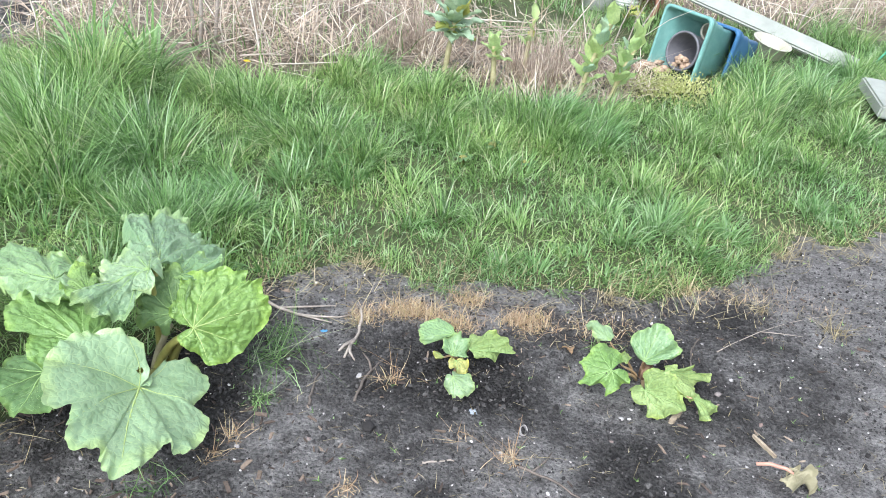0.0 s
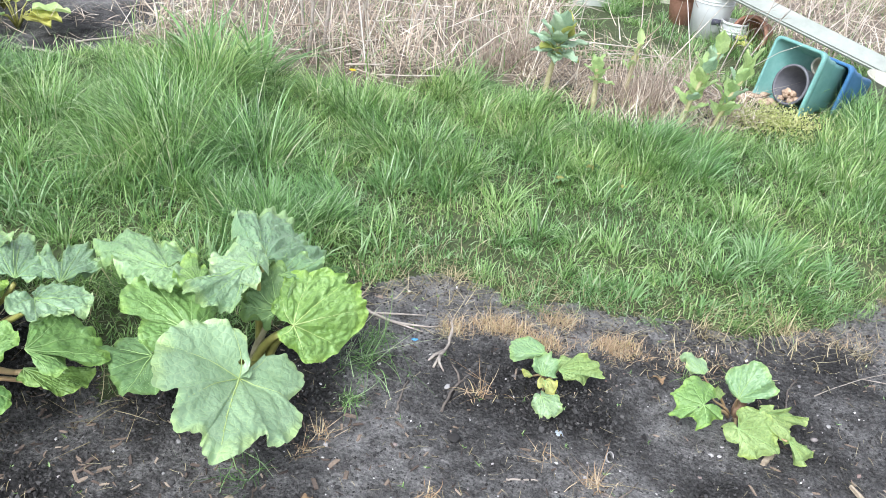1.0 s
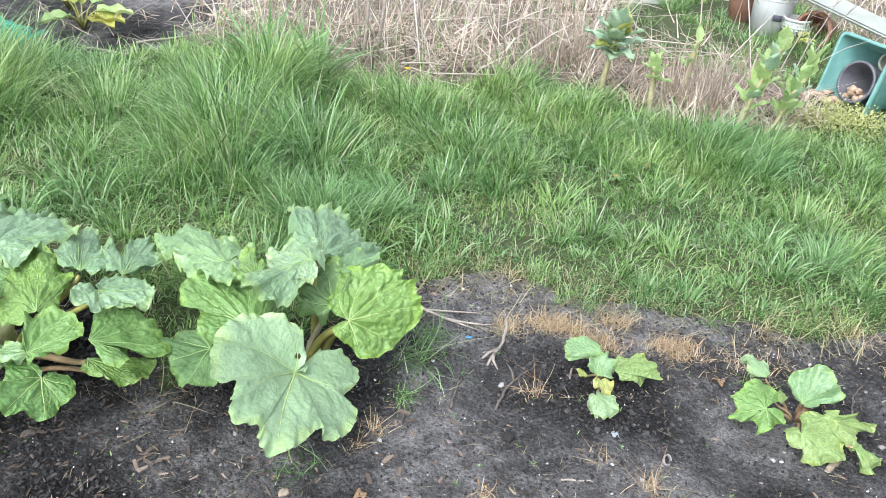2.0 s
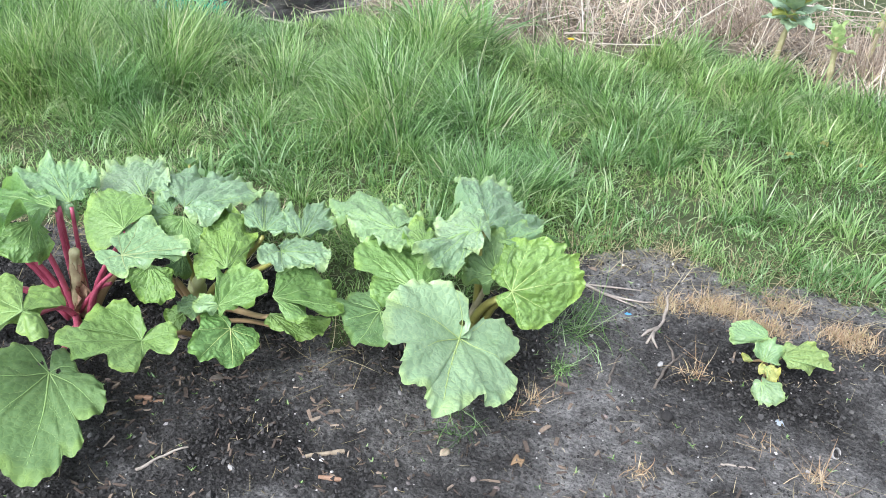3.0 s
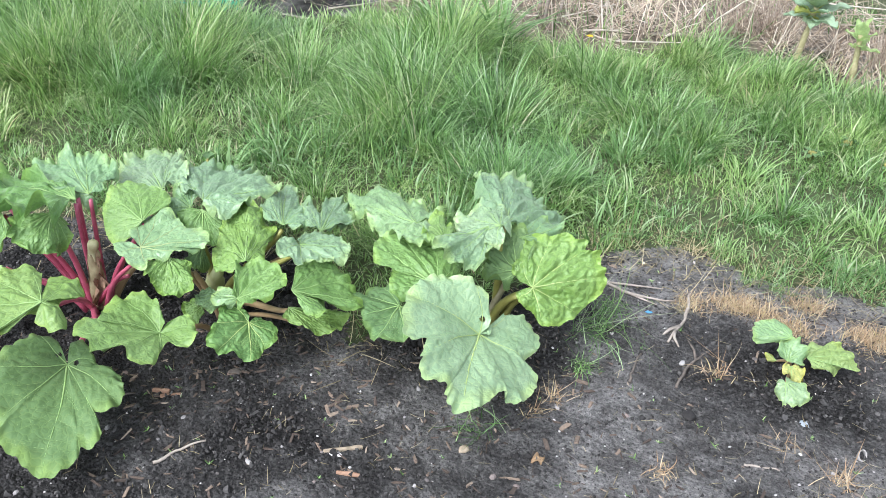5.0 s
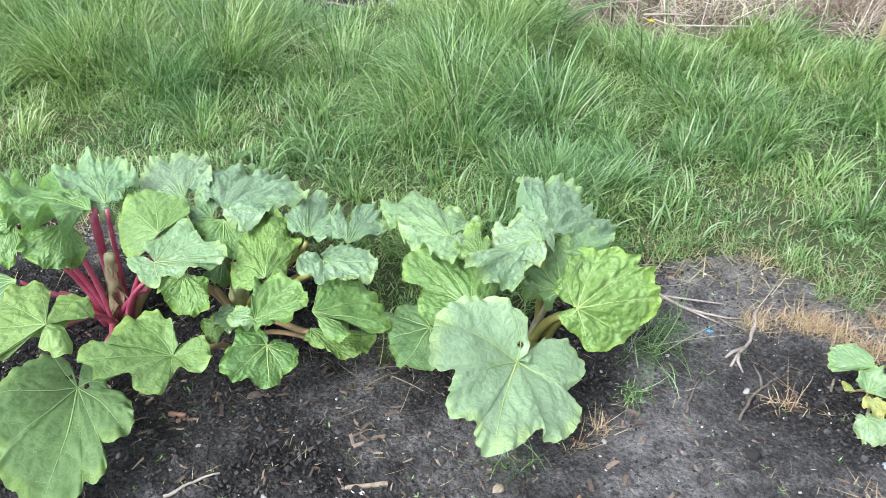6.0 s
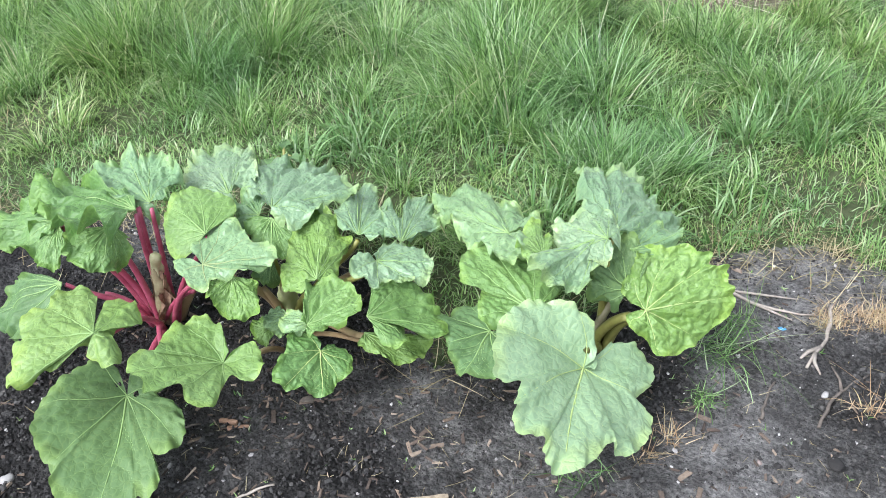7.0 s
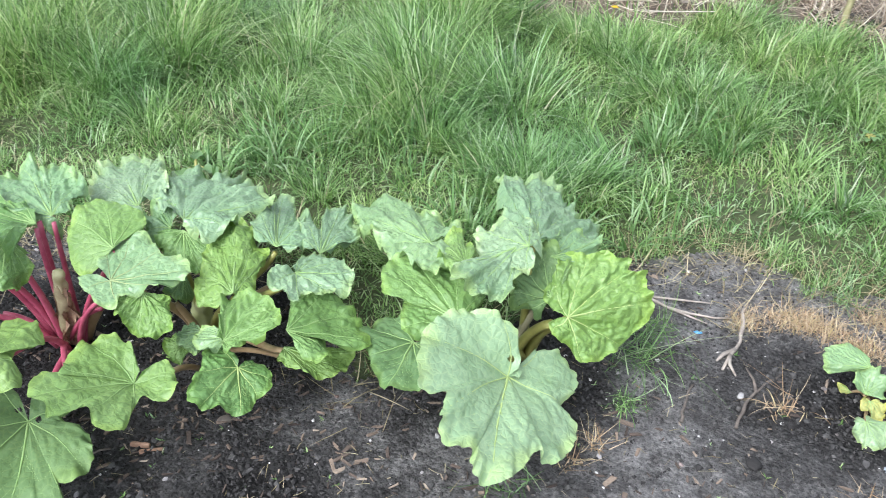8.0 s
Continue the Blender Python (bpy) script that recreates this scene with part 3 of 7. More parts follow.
    def surface(self, rings=30, spokes=220):
        rho = np.linspace(0.0, 1, rings + 1) ** 0.75
        C, P = np.meshgrid(np.linspace(0, 1, spokes), rho)
        p = self.place(C, P)
        p = p + self.n * (self.pucker * 2.0 * (self.quilt(C, P) - 0.5) * np.clip(P * 4, 0, 1))[..., None]
        i = np.arange((rings + 1) * spokes).reshape(rings + 1, spokes)
        f = np.stack((i[:-1, 1:], i[:-1, :-1], i[1:, :-1], i[1:, 1:]), -1).reshape(-1, 4)
        v = p.reshape(-1, 3)
        q = v[f[len(f) // 2]]
        if np.cross(q[1] - q[0], q[2] - q[0]).dot(self.n) < 0:
            f = f[:, ::-1]
        return v, f

    def veins(self, bm, girth):
        for cs, rhos, g0, g1 in self.net:
            n = len(cs)
            if g0 < 0.12:
                continue
            sunk = self.pucker * np.clip(rhos * 4, 0, 1) - (0.0001 + 0.0008 * g0)
            p = self.place(cs, rhos) - self.n * sunk[:, None]
            tube(bm, p, [girth * (g0 + (g1 - g0) * i / (n - 1)) for i in range(n)], 4, 0.7, False)


def simple_arms(length, width, back):
    """Arms of a plain heart-shaped leaf lying flat, its tip along y."""
    w = width / 2
    return ((0.25 * w, -back, 0), (0.9 * w, -0.5 * back, 0), (w, 0.3 * length, 0), (0.6 * w, 0.75 * length, 0), (0, length, 0), (-0.6 * w, 0.75 * length, 0), (-w, 0.3 * length, 0), (-0.9 * w, -0.5 * back, 0), (-0.25 * w, -back, 0))


LEAF_SEED = [100]


def leaf(plant, junction, margin, tip, ruffle=0.02, arch=0.05, pucker=0.004, lobe=0.07, notch=(), mat=None, stalk=None, girth=0.0105, vein=None, label="", holes=()):
    """One leaf blade spread from its stalk's end to a few places on its margin, with its veins and its stalk."""
    LEAF_SEED[0] += 1
    j = Vector(junction)
    shape = Blade([Vector(p) - j for p in margin], tip, LEAF_SEED[0], ruffle, arch, pucker, lobe, notch)
    rings, spokes = (30, 220) if shape.size > 0.055 else (16, 120)
    v, f = shape.surface(rings, spokes)
    for c, r, wide in holes:
        f = f[np.linalg.norm(v[f].mean(1) - shape.place(c, r), axis=1) > wide]
    me = raw_mesh("leaf", v, f, [mat or M_LEAF])
    # patchy margin mask for the yellow tone and its painted edge light
    rim = me.attributes.new("rim", "FLOAT", "POINT")
    out = np.repeat(np.linspace(0, 1, rings + 1) ** 0.75, spokes)
    rim.data.foreach_set("value", (out * (0.8 + 0.34 * fbm(v[:, 0] + shape.shift, v[:, 1], 24, 2, 41))).astype(np.float32))
    ob = new("leaf", me)
    ob.parent = plant
    ob.location = j - plant.location
    tagged(ob, label)
    bm = bmesh.new()
    shape.veins(bm, 0.0027 * min(1, shape.size / 0.12 + 0.12))
    part("midrib", bm, vein or M_VEIN, ob, "pale yellow-green midrib with branching veins")
    if stalk is not None:
        z, y = Vector(shape.n), Vector(shape.e2)
        away = Vector((j.x - plant.location.x, j.y - plant.location.y, 0))
        base = away.normalized() * min(0.03, 0.25 * away.length)
        end = j - plant.location - z * (girth + 0.003)
        out = end - base
        pts = bezier(base, base + Vector((out.x * 0.25, out.y * 0.25, max(out.z, 0.04) * 0.6)), end - out * 0.25 - z * 0.015, end, 10)
        part("stalk", tube(bmesh.new(), pts, [girth * (1.25 - 0.6 * i / 10) for i in range(11)], 9, 0.8), stalk, plant)
    return ob


def paddle(bm, origin, way, face, length, width, wave, rs):
    """A crinkled oval leaf with a midrib fold, added to bm."""
    o, y = Vector(origin), Vector(way).normalized()
    z = Vector(face)
    z = (z - y * z.dot(y)).normalized()
    x = y.cross(z)
    ph = rs.uniform(0, 6)
    grid = []
    for i in range(9):
        s = i / 8
        w = width / 2 * math.sin(math.pi * min(1, 0.06 + 0.94 * s) ** 0.8) ** 0.8
        row = []
        for j in range(-3, 4):
            t = j / 3
            h = 0.25 * width * t * t * 0.6 + wave * abs(t) ** 2 * math.sin(7 * s * 2 + ph + t) - length * 0.18 * s * s
            row.append(bm.verts.new(o + y * length * s + x * w * t * (1 + 0.1 * math.sin(11 * s + ph)) + z * h))
        grid.append(row)
    for a, b in zip(grid, grid[1:]):
        for k in range(6):
            bm.faces.new((a[k], a[k + 1], b[k + 1], b[k]))


def rhubarb(x, y, label):
    plant = new("rhubarb_plant")
    plant.location = (x, y, height_at(x, y))
    return tagged(plant, label, "plant", "rhubarb plants in the bed")


def bud(plant, at, height, radius, mat, lean=(0, 0)):
    """A fat sheathed bud or cut flower stem that stands in the crown."""
    x, y, z = Vector(at) - plant.location
    bm = bmesh.new()
    steps = [k / 18 for k in range(19)]
    pts = [(x + lean[0] * s, y + lean[1] * s, z + height * s) for s in steps]
    tube(bm, pts, [radius * (0.75 + 0.8 * s - 0.75 * s * s) * math.sqrt(max(0.02, 1 - max(0, (s - 0.72) / 0.28) ** 2)) for s in steps], 16)
    for vert in bm.verts:
        a = math.atan2(vert.co.y - y, vert.co.x - x)
        vert.co += Vector((math.cos(a), math.sin(a), 0)) * radius * (0.12 * math.sin(5 * a + vert.co.z * 60) + 0.7 * noise.noise(Vector((a * 1.2, vert.co.z * 28, radius * 90))))
    return part("bud", bm, mat, plant, "pale green and brown sheathed bud")


red_rhubarb = rhubarb(-1.399, 1.351, "large rhubarb plant with crimson stalks and spreading leaves in dark soil")
bud(red_rhubarb, (-1.4, 1.347, 0.0), 0.225, 0.0155, M_STUMP, (0.044, -0.015))
bud(red_rhubarb, (-1.362, 1.334, 0.178), 0.066, 0.0142, M_BUD, (0.014, -0.006))
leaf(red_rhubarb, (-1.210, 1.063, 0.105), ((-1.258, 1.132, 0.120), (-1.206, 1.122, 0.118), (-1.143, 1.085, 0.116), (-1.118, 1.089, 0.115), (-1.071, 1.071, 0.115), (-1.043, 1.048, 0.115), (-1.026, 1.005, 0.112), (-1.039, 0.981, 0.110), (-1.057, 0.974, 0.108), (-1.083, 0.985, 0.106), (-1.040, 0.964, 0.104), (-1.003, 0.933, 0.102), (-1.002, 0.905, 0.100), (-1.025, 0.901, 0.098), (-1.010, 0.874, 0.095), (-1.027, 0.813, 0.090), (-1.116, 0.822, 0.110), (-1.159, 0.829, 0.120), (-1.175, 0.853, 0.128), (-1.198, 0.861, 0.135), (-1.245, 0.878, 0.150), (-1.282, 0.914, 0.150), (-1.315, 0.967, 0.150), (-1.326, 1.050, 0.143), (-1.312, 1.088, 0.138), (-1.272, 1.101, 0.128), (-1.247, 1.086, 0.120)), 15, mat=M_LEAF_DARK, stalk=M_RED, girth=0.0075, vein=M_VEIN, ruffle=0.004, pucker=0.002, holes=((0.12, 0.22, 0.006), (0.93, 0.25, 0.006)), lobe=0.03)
leaf(red_rhubarb, (-1.205, 1.038, 0.296), ((-1.259, 1.089, 0.278), (-1.281, 1.137, 0.270), (-1.257, 1.165, 0.265), (-1.202, 1.143, 0.265), (-1.180, 1.105, 0.270), (-1.204, 1.086, 0.275), (-1.197, 1.065, 0.275), (-1.157, 1.047, 0.265), (-1.139, 1.018, 0.262), (-1.159, 1.003, 0.262), (-1.179, 1.011, 0.265), (-1.196, 1.002, 0.270), (-1.205, 1.032, 0.280), (-1.229, 1.020, 0.280), (-1.221, 0.971, 0.275), (-1.216, 0.952, 0.272), (-1.249, 0.936, 0.272), (-1.229, 0.912, 0.270), (-1.239, 0.883, 0.270), (-1.267, 0.884, 0.275), (-1.280, 0.916, 0.283), (-1.316, 0.949, 0.290), (-1.310, 0.971, 0.295), (-1.340, 0.985, 0.300), (-1.367, 1.026, 0.298), (-1.352, 1.060, 0.295), (-1.370, 1.087, 0.290), (-1.370, 1.128, 0.285), (-1.338, 1.142, 0.280), (-1.297, 1.128, 0.278), (-1.275, 1.098, 0.280)), 18, mat=M_LEAF_LIME, stalk=M_RED, girth=0.0075, ruffle=0.007, pucker=0.003, lobe=0.03)
leaf(red_rhubarb, (-1.031, 1.169, 0.179), ((-1.029, 1.190, 0.195), (-1.063, 1.216, 0.210), (-1.081, 1.229, 0.220), (-1.122, 1.223, 0.225), (-1.142, 1.189, 0.235), (-1.142, 1.141, 0.240), (-1.107, 1.084, 0.250), (-1.124, 1.079, 0.255), (-1.101, 1.014, 0.268), (-1.061, 1.013, 0.265), (-1.032, 0.988, 0.262), (-1.020, 0.997, 0.258), (-1.035, 1.035, 0.250), (-1.002, 1.043, 0.245), (-0.968, 1.021, 0.240), (-0.938, 1.026, 0.232), (-0.943, 1.058, 0.220), (-0.979, 1.113, 0.200), (-0.986, 1.148, 0.190), (-0.965, 1.147, 0.185), (-0.945, 1.159, 0.180), (-0.945, 1.184, 0.185), (-0.971, 1.217, 0.195), (-1.006, 1.228, 0.200), (-1.019, 1.201, 0.200)), 8, mat=M_LEAF_LIME, stalk=M_STALK_PINK, girth=0.0075, ruffle=0.006, pucker=0.0026, lobe=0.03)
leaf(red_rhubarb, (-1.398, 1.353, 0.330), ((-1.450, 1.397, 0.330), (-1.517, 1.388, 0.340), (-1.625, 1.387, 0.340), (-1.649, 1.300, 0.355), (-1.517, 1.226, 0.375), (-1.403, 1.178, 0.395), (-1.348, 1.197, 0.385), (-1.345, 1.266, 0.350)), 3, mat=M_LEAF, stalk=M_RED, girth=0.0075, ruffle=0.026, pucker=0.005)
leaf(red_rhubarb, (-1.388, 1.273, 0.340), ((-1.444, 1.219, 0.350), (-1.431, 1.170, 0.335), (-1.402, 1.170, 0.300), (-1.369, 1.197, 0.270), (-1.357, 1.250, 0.245), (-1.365, 1.292, 0.275), (-1.379, 1.302, 0.310)), 3, mat=M_LEAF, stalk=M_RED, girth=0.0075, ruffle=0.02, pucker=0.006)
leaf(red_rhubarb, (-1.545, 1.284, 0.310), ((-1.641, 1.315, 0.310), (-1.725, 1.293, 0.300), (-1.756, 1.233, 0.280), (-1.665, 1.177, 0.280), (-1.579, 1.198, 0.285), (-1.545, 1.234, 0.295)), 2, mat=M_LEAF, stalk=M_RED, girth=0.0075, ruffle=0.022, pucker=0.005)
leaf(red_rhubarb, (-1.551, 1.265, 0.300), ((-1.615, 1.246, 0.290), (-1.588, 1.201, 0.265), (-1.518, 1.170, 0.250), (-1.485, 1.203, 0.250), (-1.500, 1.243, 0.280)), 2, mat=M_LEAF, stalk=M_RED, girth=0.0075, ruffle=0.02, pucker=0.005)
# low leaf under the others, its shade put into the darker colour
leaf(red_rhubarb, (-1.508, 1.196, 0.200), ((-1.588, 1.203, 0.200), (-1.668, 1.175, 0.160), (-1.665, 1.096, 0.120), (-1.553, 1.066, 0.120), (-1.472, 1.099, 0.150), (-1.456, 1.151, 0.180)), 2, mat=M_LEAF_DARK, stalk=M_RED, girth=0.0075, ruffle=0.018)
leaf(red_rhubarb, (-1.402, 1.399, 0.322), ((-1.359, 1.410, 0.330), (-1.408, 1.461, 0.333), (-1.407, 1.502, 0.335), (-1.498, 1.552, 0.335), (-1.545, 1.552, 0.333), (-1.535, 1.520, 0.333), (-1.607, 1.546, 0.330), (-1.627, 1.536, 0.330), (-1.615, 1.493, 0.327), (-1.639, 1.468, 0.325), (-1.569, 1.409, 0.328), (-1.468, 1.363, 0.335), (-1.435, 1.386, 0.320), (-1.399, 1.381, 0.290), (-1.386, 1.406, 0.290)), 7, mat=M_LEAF_BLUE, ruffle=0.01215, pucker=0.006, lobe=0.03)
leaf(red_rhubarb, (-1.309, 1.550, 0.285), ((-1.271, 1.569, 0.305), (-1.268, 1.602, 0.310), (-1.347, 1.688, 0.290), (-1.475, 1.813, 0.240), (-1.464, 1.778, 0.240), (-1.520, 1.785, 0.237), (-1.555, 1.764, 0.235), (-1.564, 1.739, 0.235), (-1.559, 1.680, 0.245), (-1.475, 1.578, 0.260), (-1.377, 1.526, 0.275), (-1.316, 1.520, 0.285), (-1.288, 1.541, 0.285)), 6, mat=M_LEAF_WAX, stalk=M_RED, girth=0.0075, ruffle=0.01215, pucker=0.006, lobe=0.03)
leaf(red_rhubarb, (-1.217, 1.370, 0.310), ((-1.212, 1.389, 0.315), (-1.204, 1.455, 0.322), (-1.229, 1.482, 0.326), (-1.268, 1.487, 0.330), (-1.311, 1.484, 0.334), (-1.352, 1.459, 0.336), (-1.348, 1.400, 0.338), (-1.316, 1.348, 0.310), (-1.290, 1.320, 0.285), (-1.260, 1.307, 0.272), (-1.228, 1.330, 0.280)), 6, mat=M_LEAF_LIME, stalk=M_RED, girth=0.0075, ruffle=0.005, pucker=0.0026, lobe=0.03)
leaf(red_rhubarb, (-1.167, 1.298, 0.291), ((-1.233, 1.326, 0.297), (-1.226, 1.352, 0.300), (-1.253, 1.391, 0.300), (-1.236, 1.417, 0.305), (-1.199, 1.435, 0.310), (-1.150, 1.414, 0.310), (-1.111, 1.390, 0.310), (-1.083, 1.401, 0.308), (-1.033, 1.375, 0.305), (-1.029, 1.348, 0.300), (-1.052, 1.348, 0.300), (-1.050, 1.320, 0.300), (-1.069, 1.308, 0.299), (-1.087, 1.301, 0.298), (-1.108, 1.281, 0.296), (-1.125, 1.271, 0.294), (-1.113, 1.240, 0.292), (-1.137, 1.231, 0.290), (-1.172, 1.248, 0.290), (-1.215, 1.266, 0.290), (-1.239, 1.297, 0.293)), 8, mat=M_LEAF_BLUE, stalk=M_RED, girth=0.0075, vein=M_VEIN_PINK, ruffle=0.008, pucker=0.0026, lobe=0.03)
leaf(red_rhubarb, (-1.144, 1.507, 0.315), ((-1.249, 1.540, 0.300), (-1.339, 1.660, 0.265), (-1.395, 1.760, 0.240), (-1.377, 1.816, 0.222), (-1.301, 1.806, 0.222), (-1.262, 1.849, 0.222), (-1.157, 1.765, 0.245), (-1.087, 1.731, 0.270), (-1.040, 1.682, 0.280), (-1.049, 1.634, 0.290), (-1.065, 1.597, 0.300), (-1.034, 1.539, 0.310), (-1.053, 1.508, 0.312), (-1.070, 1.473, 0.313), (-1.099, 1.491, 0.314), (-1.128, 1.486, 0.314)), 8, mat=M_LEAF_WAX, ruffle=0.01485, pucker=0.006, lobe=0.035)
leaf(red_rhubarb, (-1.153, 1.510, 0.285), ((-1.220, 1.487, 0.280), (-1.166, 1.447, 0.255), (-1.099, 1.436, 0.225), (-1.066, 1.472, 0.230), (-1.060, 1.509, 0.260)), 2, mat=M_LEAF, ruffle=0.014, pucker=0.004)
leaf(red_rhubarb, (-1.195, 1.518, 0.275), ((-1.190, 1.562, 0.295), (-1.279, 1.572, 0.285), (-1.241, 1.486, 0.275), (-1.193, 1.454, 0.255), (-1.143, 1.467, 0.255)), 2, mat=M_LEAF_BLUE, stalk=M_STALK_PINK, ruffle=0.014)
middle_rhubarb = rhubarb(-1.136, 1.507, "leafy green rhubarb plant with brownish stalks in dark soil")
bud(middle_rhubarb, (-1.13, 1.49, 0.02), 0.125, 0.021, M_BUD_GREEN, (0.018, -0.012))
leaf(middle_rhubarb, (-1.098, 1.307, 0.280), ((-1.056, 1.331, 0.265), (-1.033, 1.306, 0.240), (-1.028, 1.265, 0.220), (-1.074, 1.243, 0.220), (-1.101, 1.245, 0.250), (-1.112, 1.230, 0.280), (-1.123, 1.271, 0.285)), 3, mat=M_LEAF_CRISP, stalk=M_STALK_PINK, ruffle=0.016, pucker=0.007)
leaf(middle_rhubarb, (-0.946, 1.389, 0.265), ((-0.963, 1.348, 0.250), (-1.008, 1.352, 0.250), (-1.032, 1.382, 0.265), (-1.050, 1.430, 0.272), (-1.083, 1.495, 0.275), (-1.082, 1.544, 0.282), (-1.073, 1.580, 0.290), (-1.033, 1.583, 0.287), (-1.005, 1.557, 0.270), (-0.962, 1.547, 0.262), (-0.955, 1.510, 0.260), (-0.943, 1.460, 0.260), (-0.924, 1.420, 0.257), (-0.934, 1.398, 0.256)), 6, mat=M_LEAF_CRISP, stalk=M_STALK, ruffle=0.008, pucker=0.007, lobe=0.045)
leaf(middle_rhubarb, (-0.949, 1.554, 0.270), ((-0.992, 1.545, 0.280), (-1.039, 1.600, 0.280), (-1.058, 1.666, 0.275), (-1.063, 1.720, 0.255), (-1.100, 1.809, 0.225), (-1.072, 1.811, 0.220), (-1.014, 1.738, 0.235), (-0.952, 1.680, 0.260), (-0.900, 1.599, 0.275), (-0.899, 1.560, 0.275), (-0.923, 1.552, 0.270)), 4, mat=M_LEAF_WAX, stalk=M_STALK, ruffle=0.008, pucker=0.0045, lobe=0.03)
leaf(middle_rhubarb, (-0.852, 1.572, 0.268), ((-0.881, 1.563, 0.275), (-0.936, 1.631, 0.265), (-0.983, 1.718, 0.250), (-0.960, 1.722, 0.245), (-0.936, 1.710, 0.240), (-0.968, 1.800, 0.220), (-0.954, 1.864, 0.200), (-0.909, 1.814, 0.210), (-0.851, 1.746, 0.225), (-0.828, 1.691, 0.235), (-0.848, 1.657, 0.245), (-0.843, 1.611, 0.255)), 6, mat=M_LEAF_WAX, stalk=M_STALK_PINK, ruffle=0.009, pucker=0.0045, lobe=0.03)
leaf(middle_rhubarb, (-0.847, 1.468, 0.290), ((-0.860, 1.478, 0.300), (-0.870, 1.531, 0.280), (-0.843, 1.579, 0.268), (-0.798, 1.569, 0.270), (-0.751, 1.526, 0.275), (-0.726, 1.458, 0.280), (-0.737, 1.434, 0.287), (-0.763, 1.453, 0.288), (-0.770, 1.426, 0.290), (-0.802, 1.419, 0.298), (-0.782, 1.363, 0.310), (-0.826, 1.388, 0.320), (-0.849, 1.386, 0.330), (-0.881, 1.441, 0.325)), 4, mat=M_LEAF_WAX, stalk=M_STALK, ruffle=0.009, pucker=0.0045, lobe=0.035)
leaf(middle_rhubarb, (-0.792, 1.337, 0.262), ((-0.814, 1.387, 0.270), (-0.827, 1.432, 0.270), (-0.796, 1.457, 0.270), (-0.756, 1.477, 0.250), (-0.723, 1.476, 0.225), (-0.690, 1.459, 0.205), (-0.665, 1.430, 0.200), (-0.681, 1.391, 0.210), (-0.713, 1.385, 0.215), (-0.738, 1.390, 0.220), (-0.715, 1.354, 0.220), (-0.708, 1.313, 0.230), (-0.732, 1.306, 0.240), (-0.760, 1.312, 0.250)), 6, mat=M_LEAF, ruffle=0.006, pucker=0.0045, lobe=0.035)
leaf(middle_rhubarb, (-0.819, 1.360, 0.190), ((-0.780, 1.378, 0.190), (-0.710, 1.444, 0.150), (-0.700, 1.392, 0.150), (-0.733, 1.345, 0.155), (-0.775, 1.332, 0.175), (-0.818, 1.325, 0.185)), 2, mat=M_LEAF_YOUNG, stalk=M_STALK_PINK, ruffle=0.011)
leaf(middle_rhubarb, (-0.904, 1.289, 0.235), ((-0.914, 1.279, 0.250), (-0.930, 1.319, 0.255), (-0.955, 1.361, 0.260), (-0.944, 1.397, 0.262), (-0.907, 1.412, 0.262), (-0.868, 1.399, 0.262), (-0.826, 1.372, 0.260), (-0.815, 1.344, 0.255), (-0.823, 1.319, 0.245), (-0.849, 1.303, 0.240), (-0.870, 1.317, 0.240), (-0.860, 1.280, 0.238), (-0.876, 1.263, 0.235), (-0.895, 1.270, 0.235)), 6, mat=M_LEAF, stalk=M_STALK, girth=0.007, ruffle=0.007, pucker=0.0045, lobe=0.035)
leaf(middle_rhubarb, (-0.910, 1.309, 0.228), ((-0.935, 1.320, 0.240), (-0.975, 1.311, 0.235), (-0.967, 1.274, 0.230), (-0.928, 1.254, 0.225), (-0.908, 1.279, 0.225)), 2, mat=M_LEAF_BLUE, ruffle=0.012, pucker=0.003)
leaf(middle_rhubarb, (-0.873, 1.279, 0.185), ((-0.885, 1.298, 0.195), (-0.924, 1.301, 0.205), (-0.942, 1.273, 0.210), (-0.910, 1.224, 0.215), (-0.908, 1.193, 0.215), (-0.893, 1.160, 0.205), (-0.871, 1.160, 0.190), (-0.855, 1.186, 0.175), (-0.839, 1.192, 0.160), (-0.821, 1.203, 0.150), (-0.817, 1.232, 0.145), (-0.818, 1.257, 0.150), (-0.806, 1.274, 0.150), (-0.813, 1.301, 0.155), (-0.831, 1.315, 0.165), (-0.852, 1.314, 0.175), (-0.870, 1.308, 0.185)), 9, mat=M_LEAF, stalk=M_STALK_PINK, vein=M_VEIN_BRIGHT, ruffle=0.004, pucker=0.0026, lobe=0.03)
leaf(middle_rhubarb, (-1.064, 1.359, 0.120), ((-1.086, 1.374, 0.120), (-1.116, 1.362, 0.110), (-1.107, 1.330, 0.100), (-1.059, 1.311, 0.100), (-1.049, 1.338, 0.110)), 2, mat=M_LEAF_CRISP, stalk=M_STALK, ruffle=0.012, pucker=0.005)
leaf(middle_rhubarb, (-1.015, 1.358, 0.170), ((-1.052, 1.372, 0.170), (-1.060, 1.337, 0.170), (-1.024, 1.295, 0.165), (-0.985, 1.292, 0.160), (-0.989, 1.328, 0.165)), 2, mat=M_LEAF_BLUE, stalk=M_STALK, ruffle=0.009)
leaf(middle_rhubarb, (-1.113, 1.444, 0.230), ((-1.085, 1.423, 0.200), (-1.097, 1.393, 0.190), (-1.146, 1.408, 0.200), (-1.158, 1.436, 0.230)), 1, mat=M_LEAF_DARK, stalk=M_STALK, ruffle=0.012)
broad_rhubarb = rhubarb(-0.441, 1.754, "big rhubarb plant with broad pale green leaves and olive stalks")
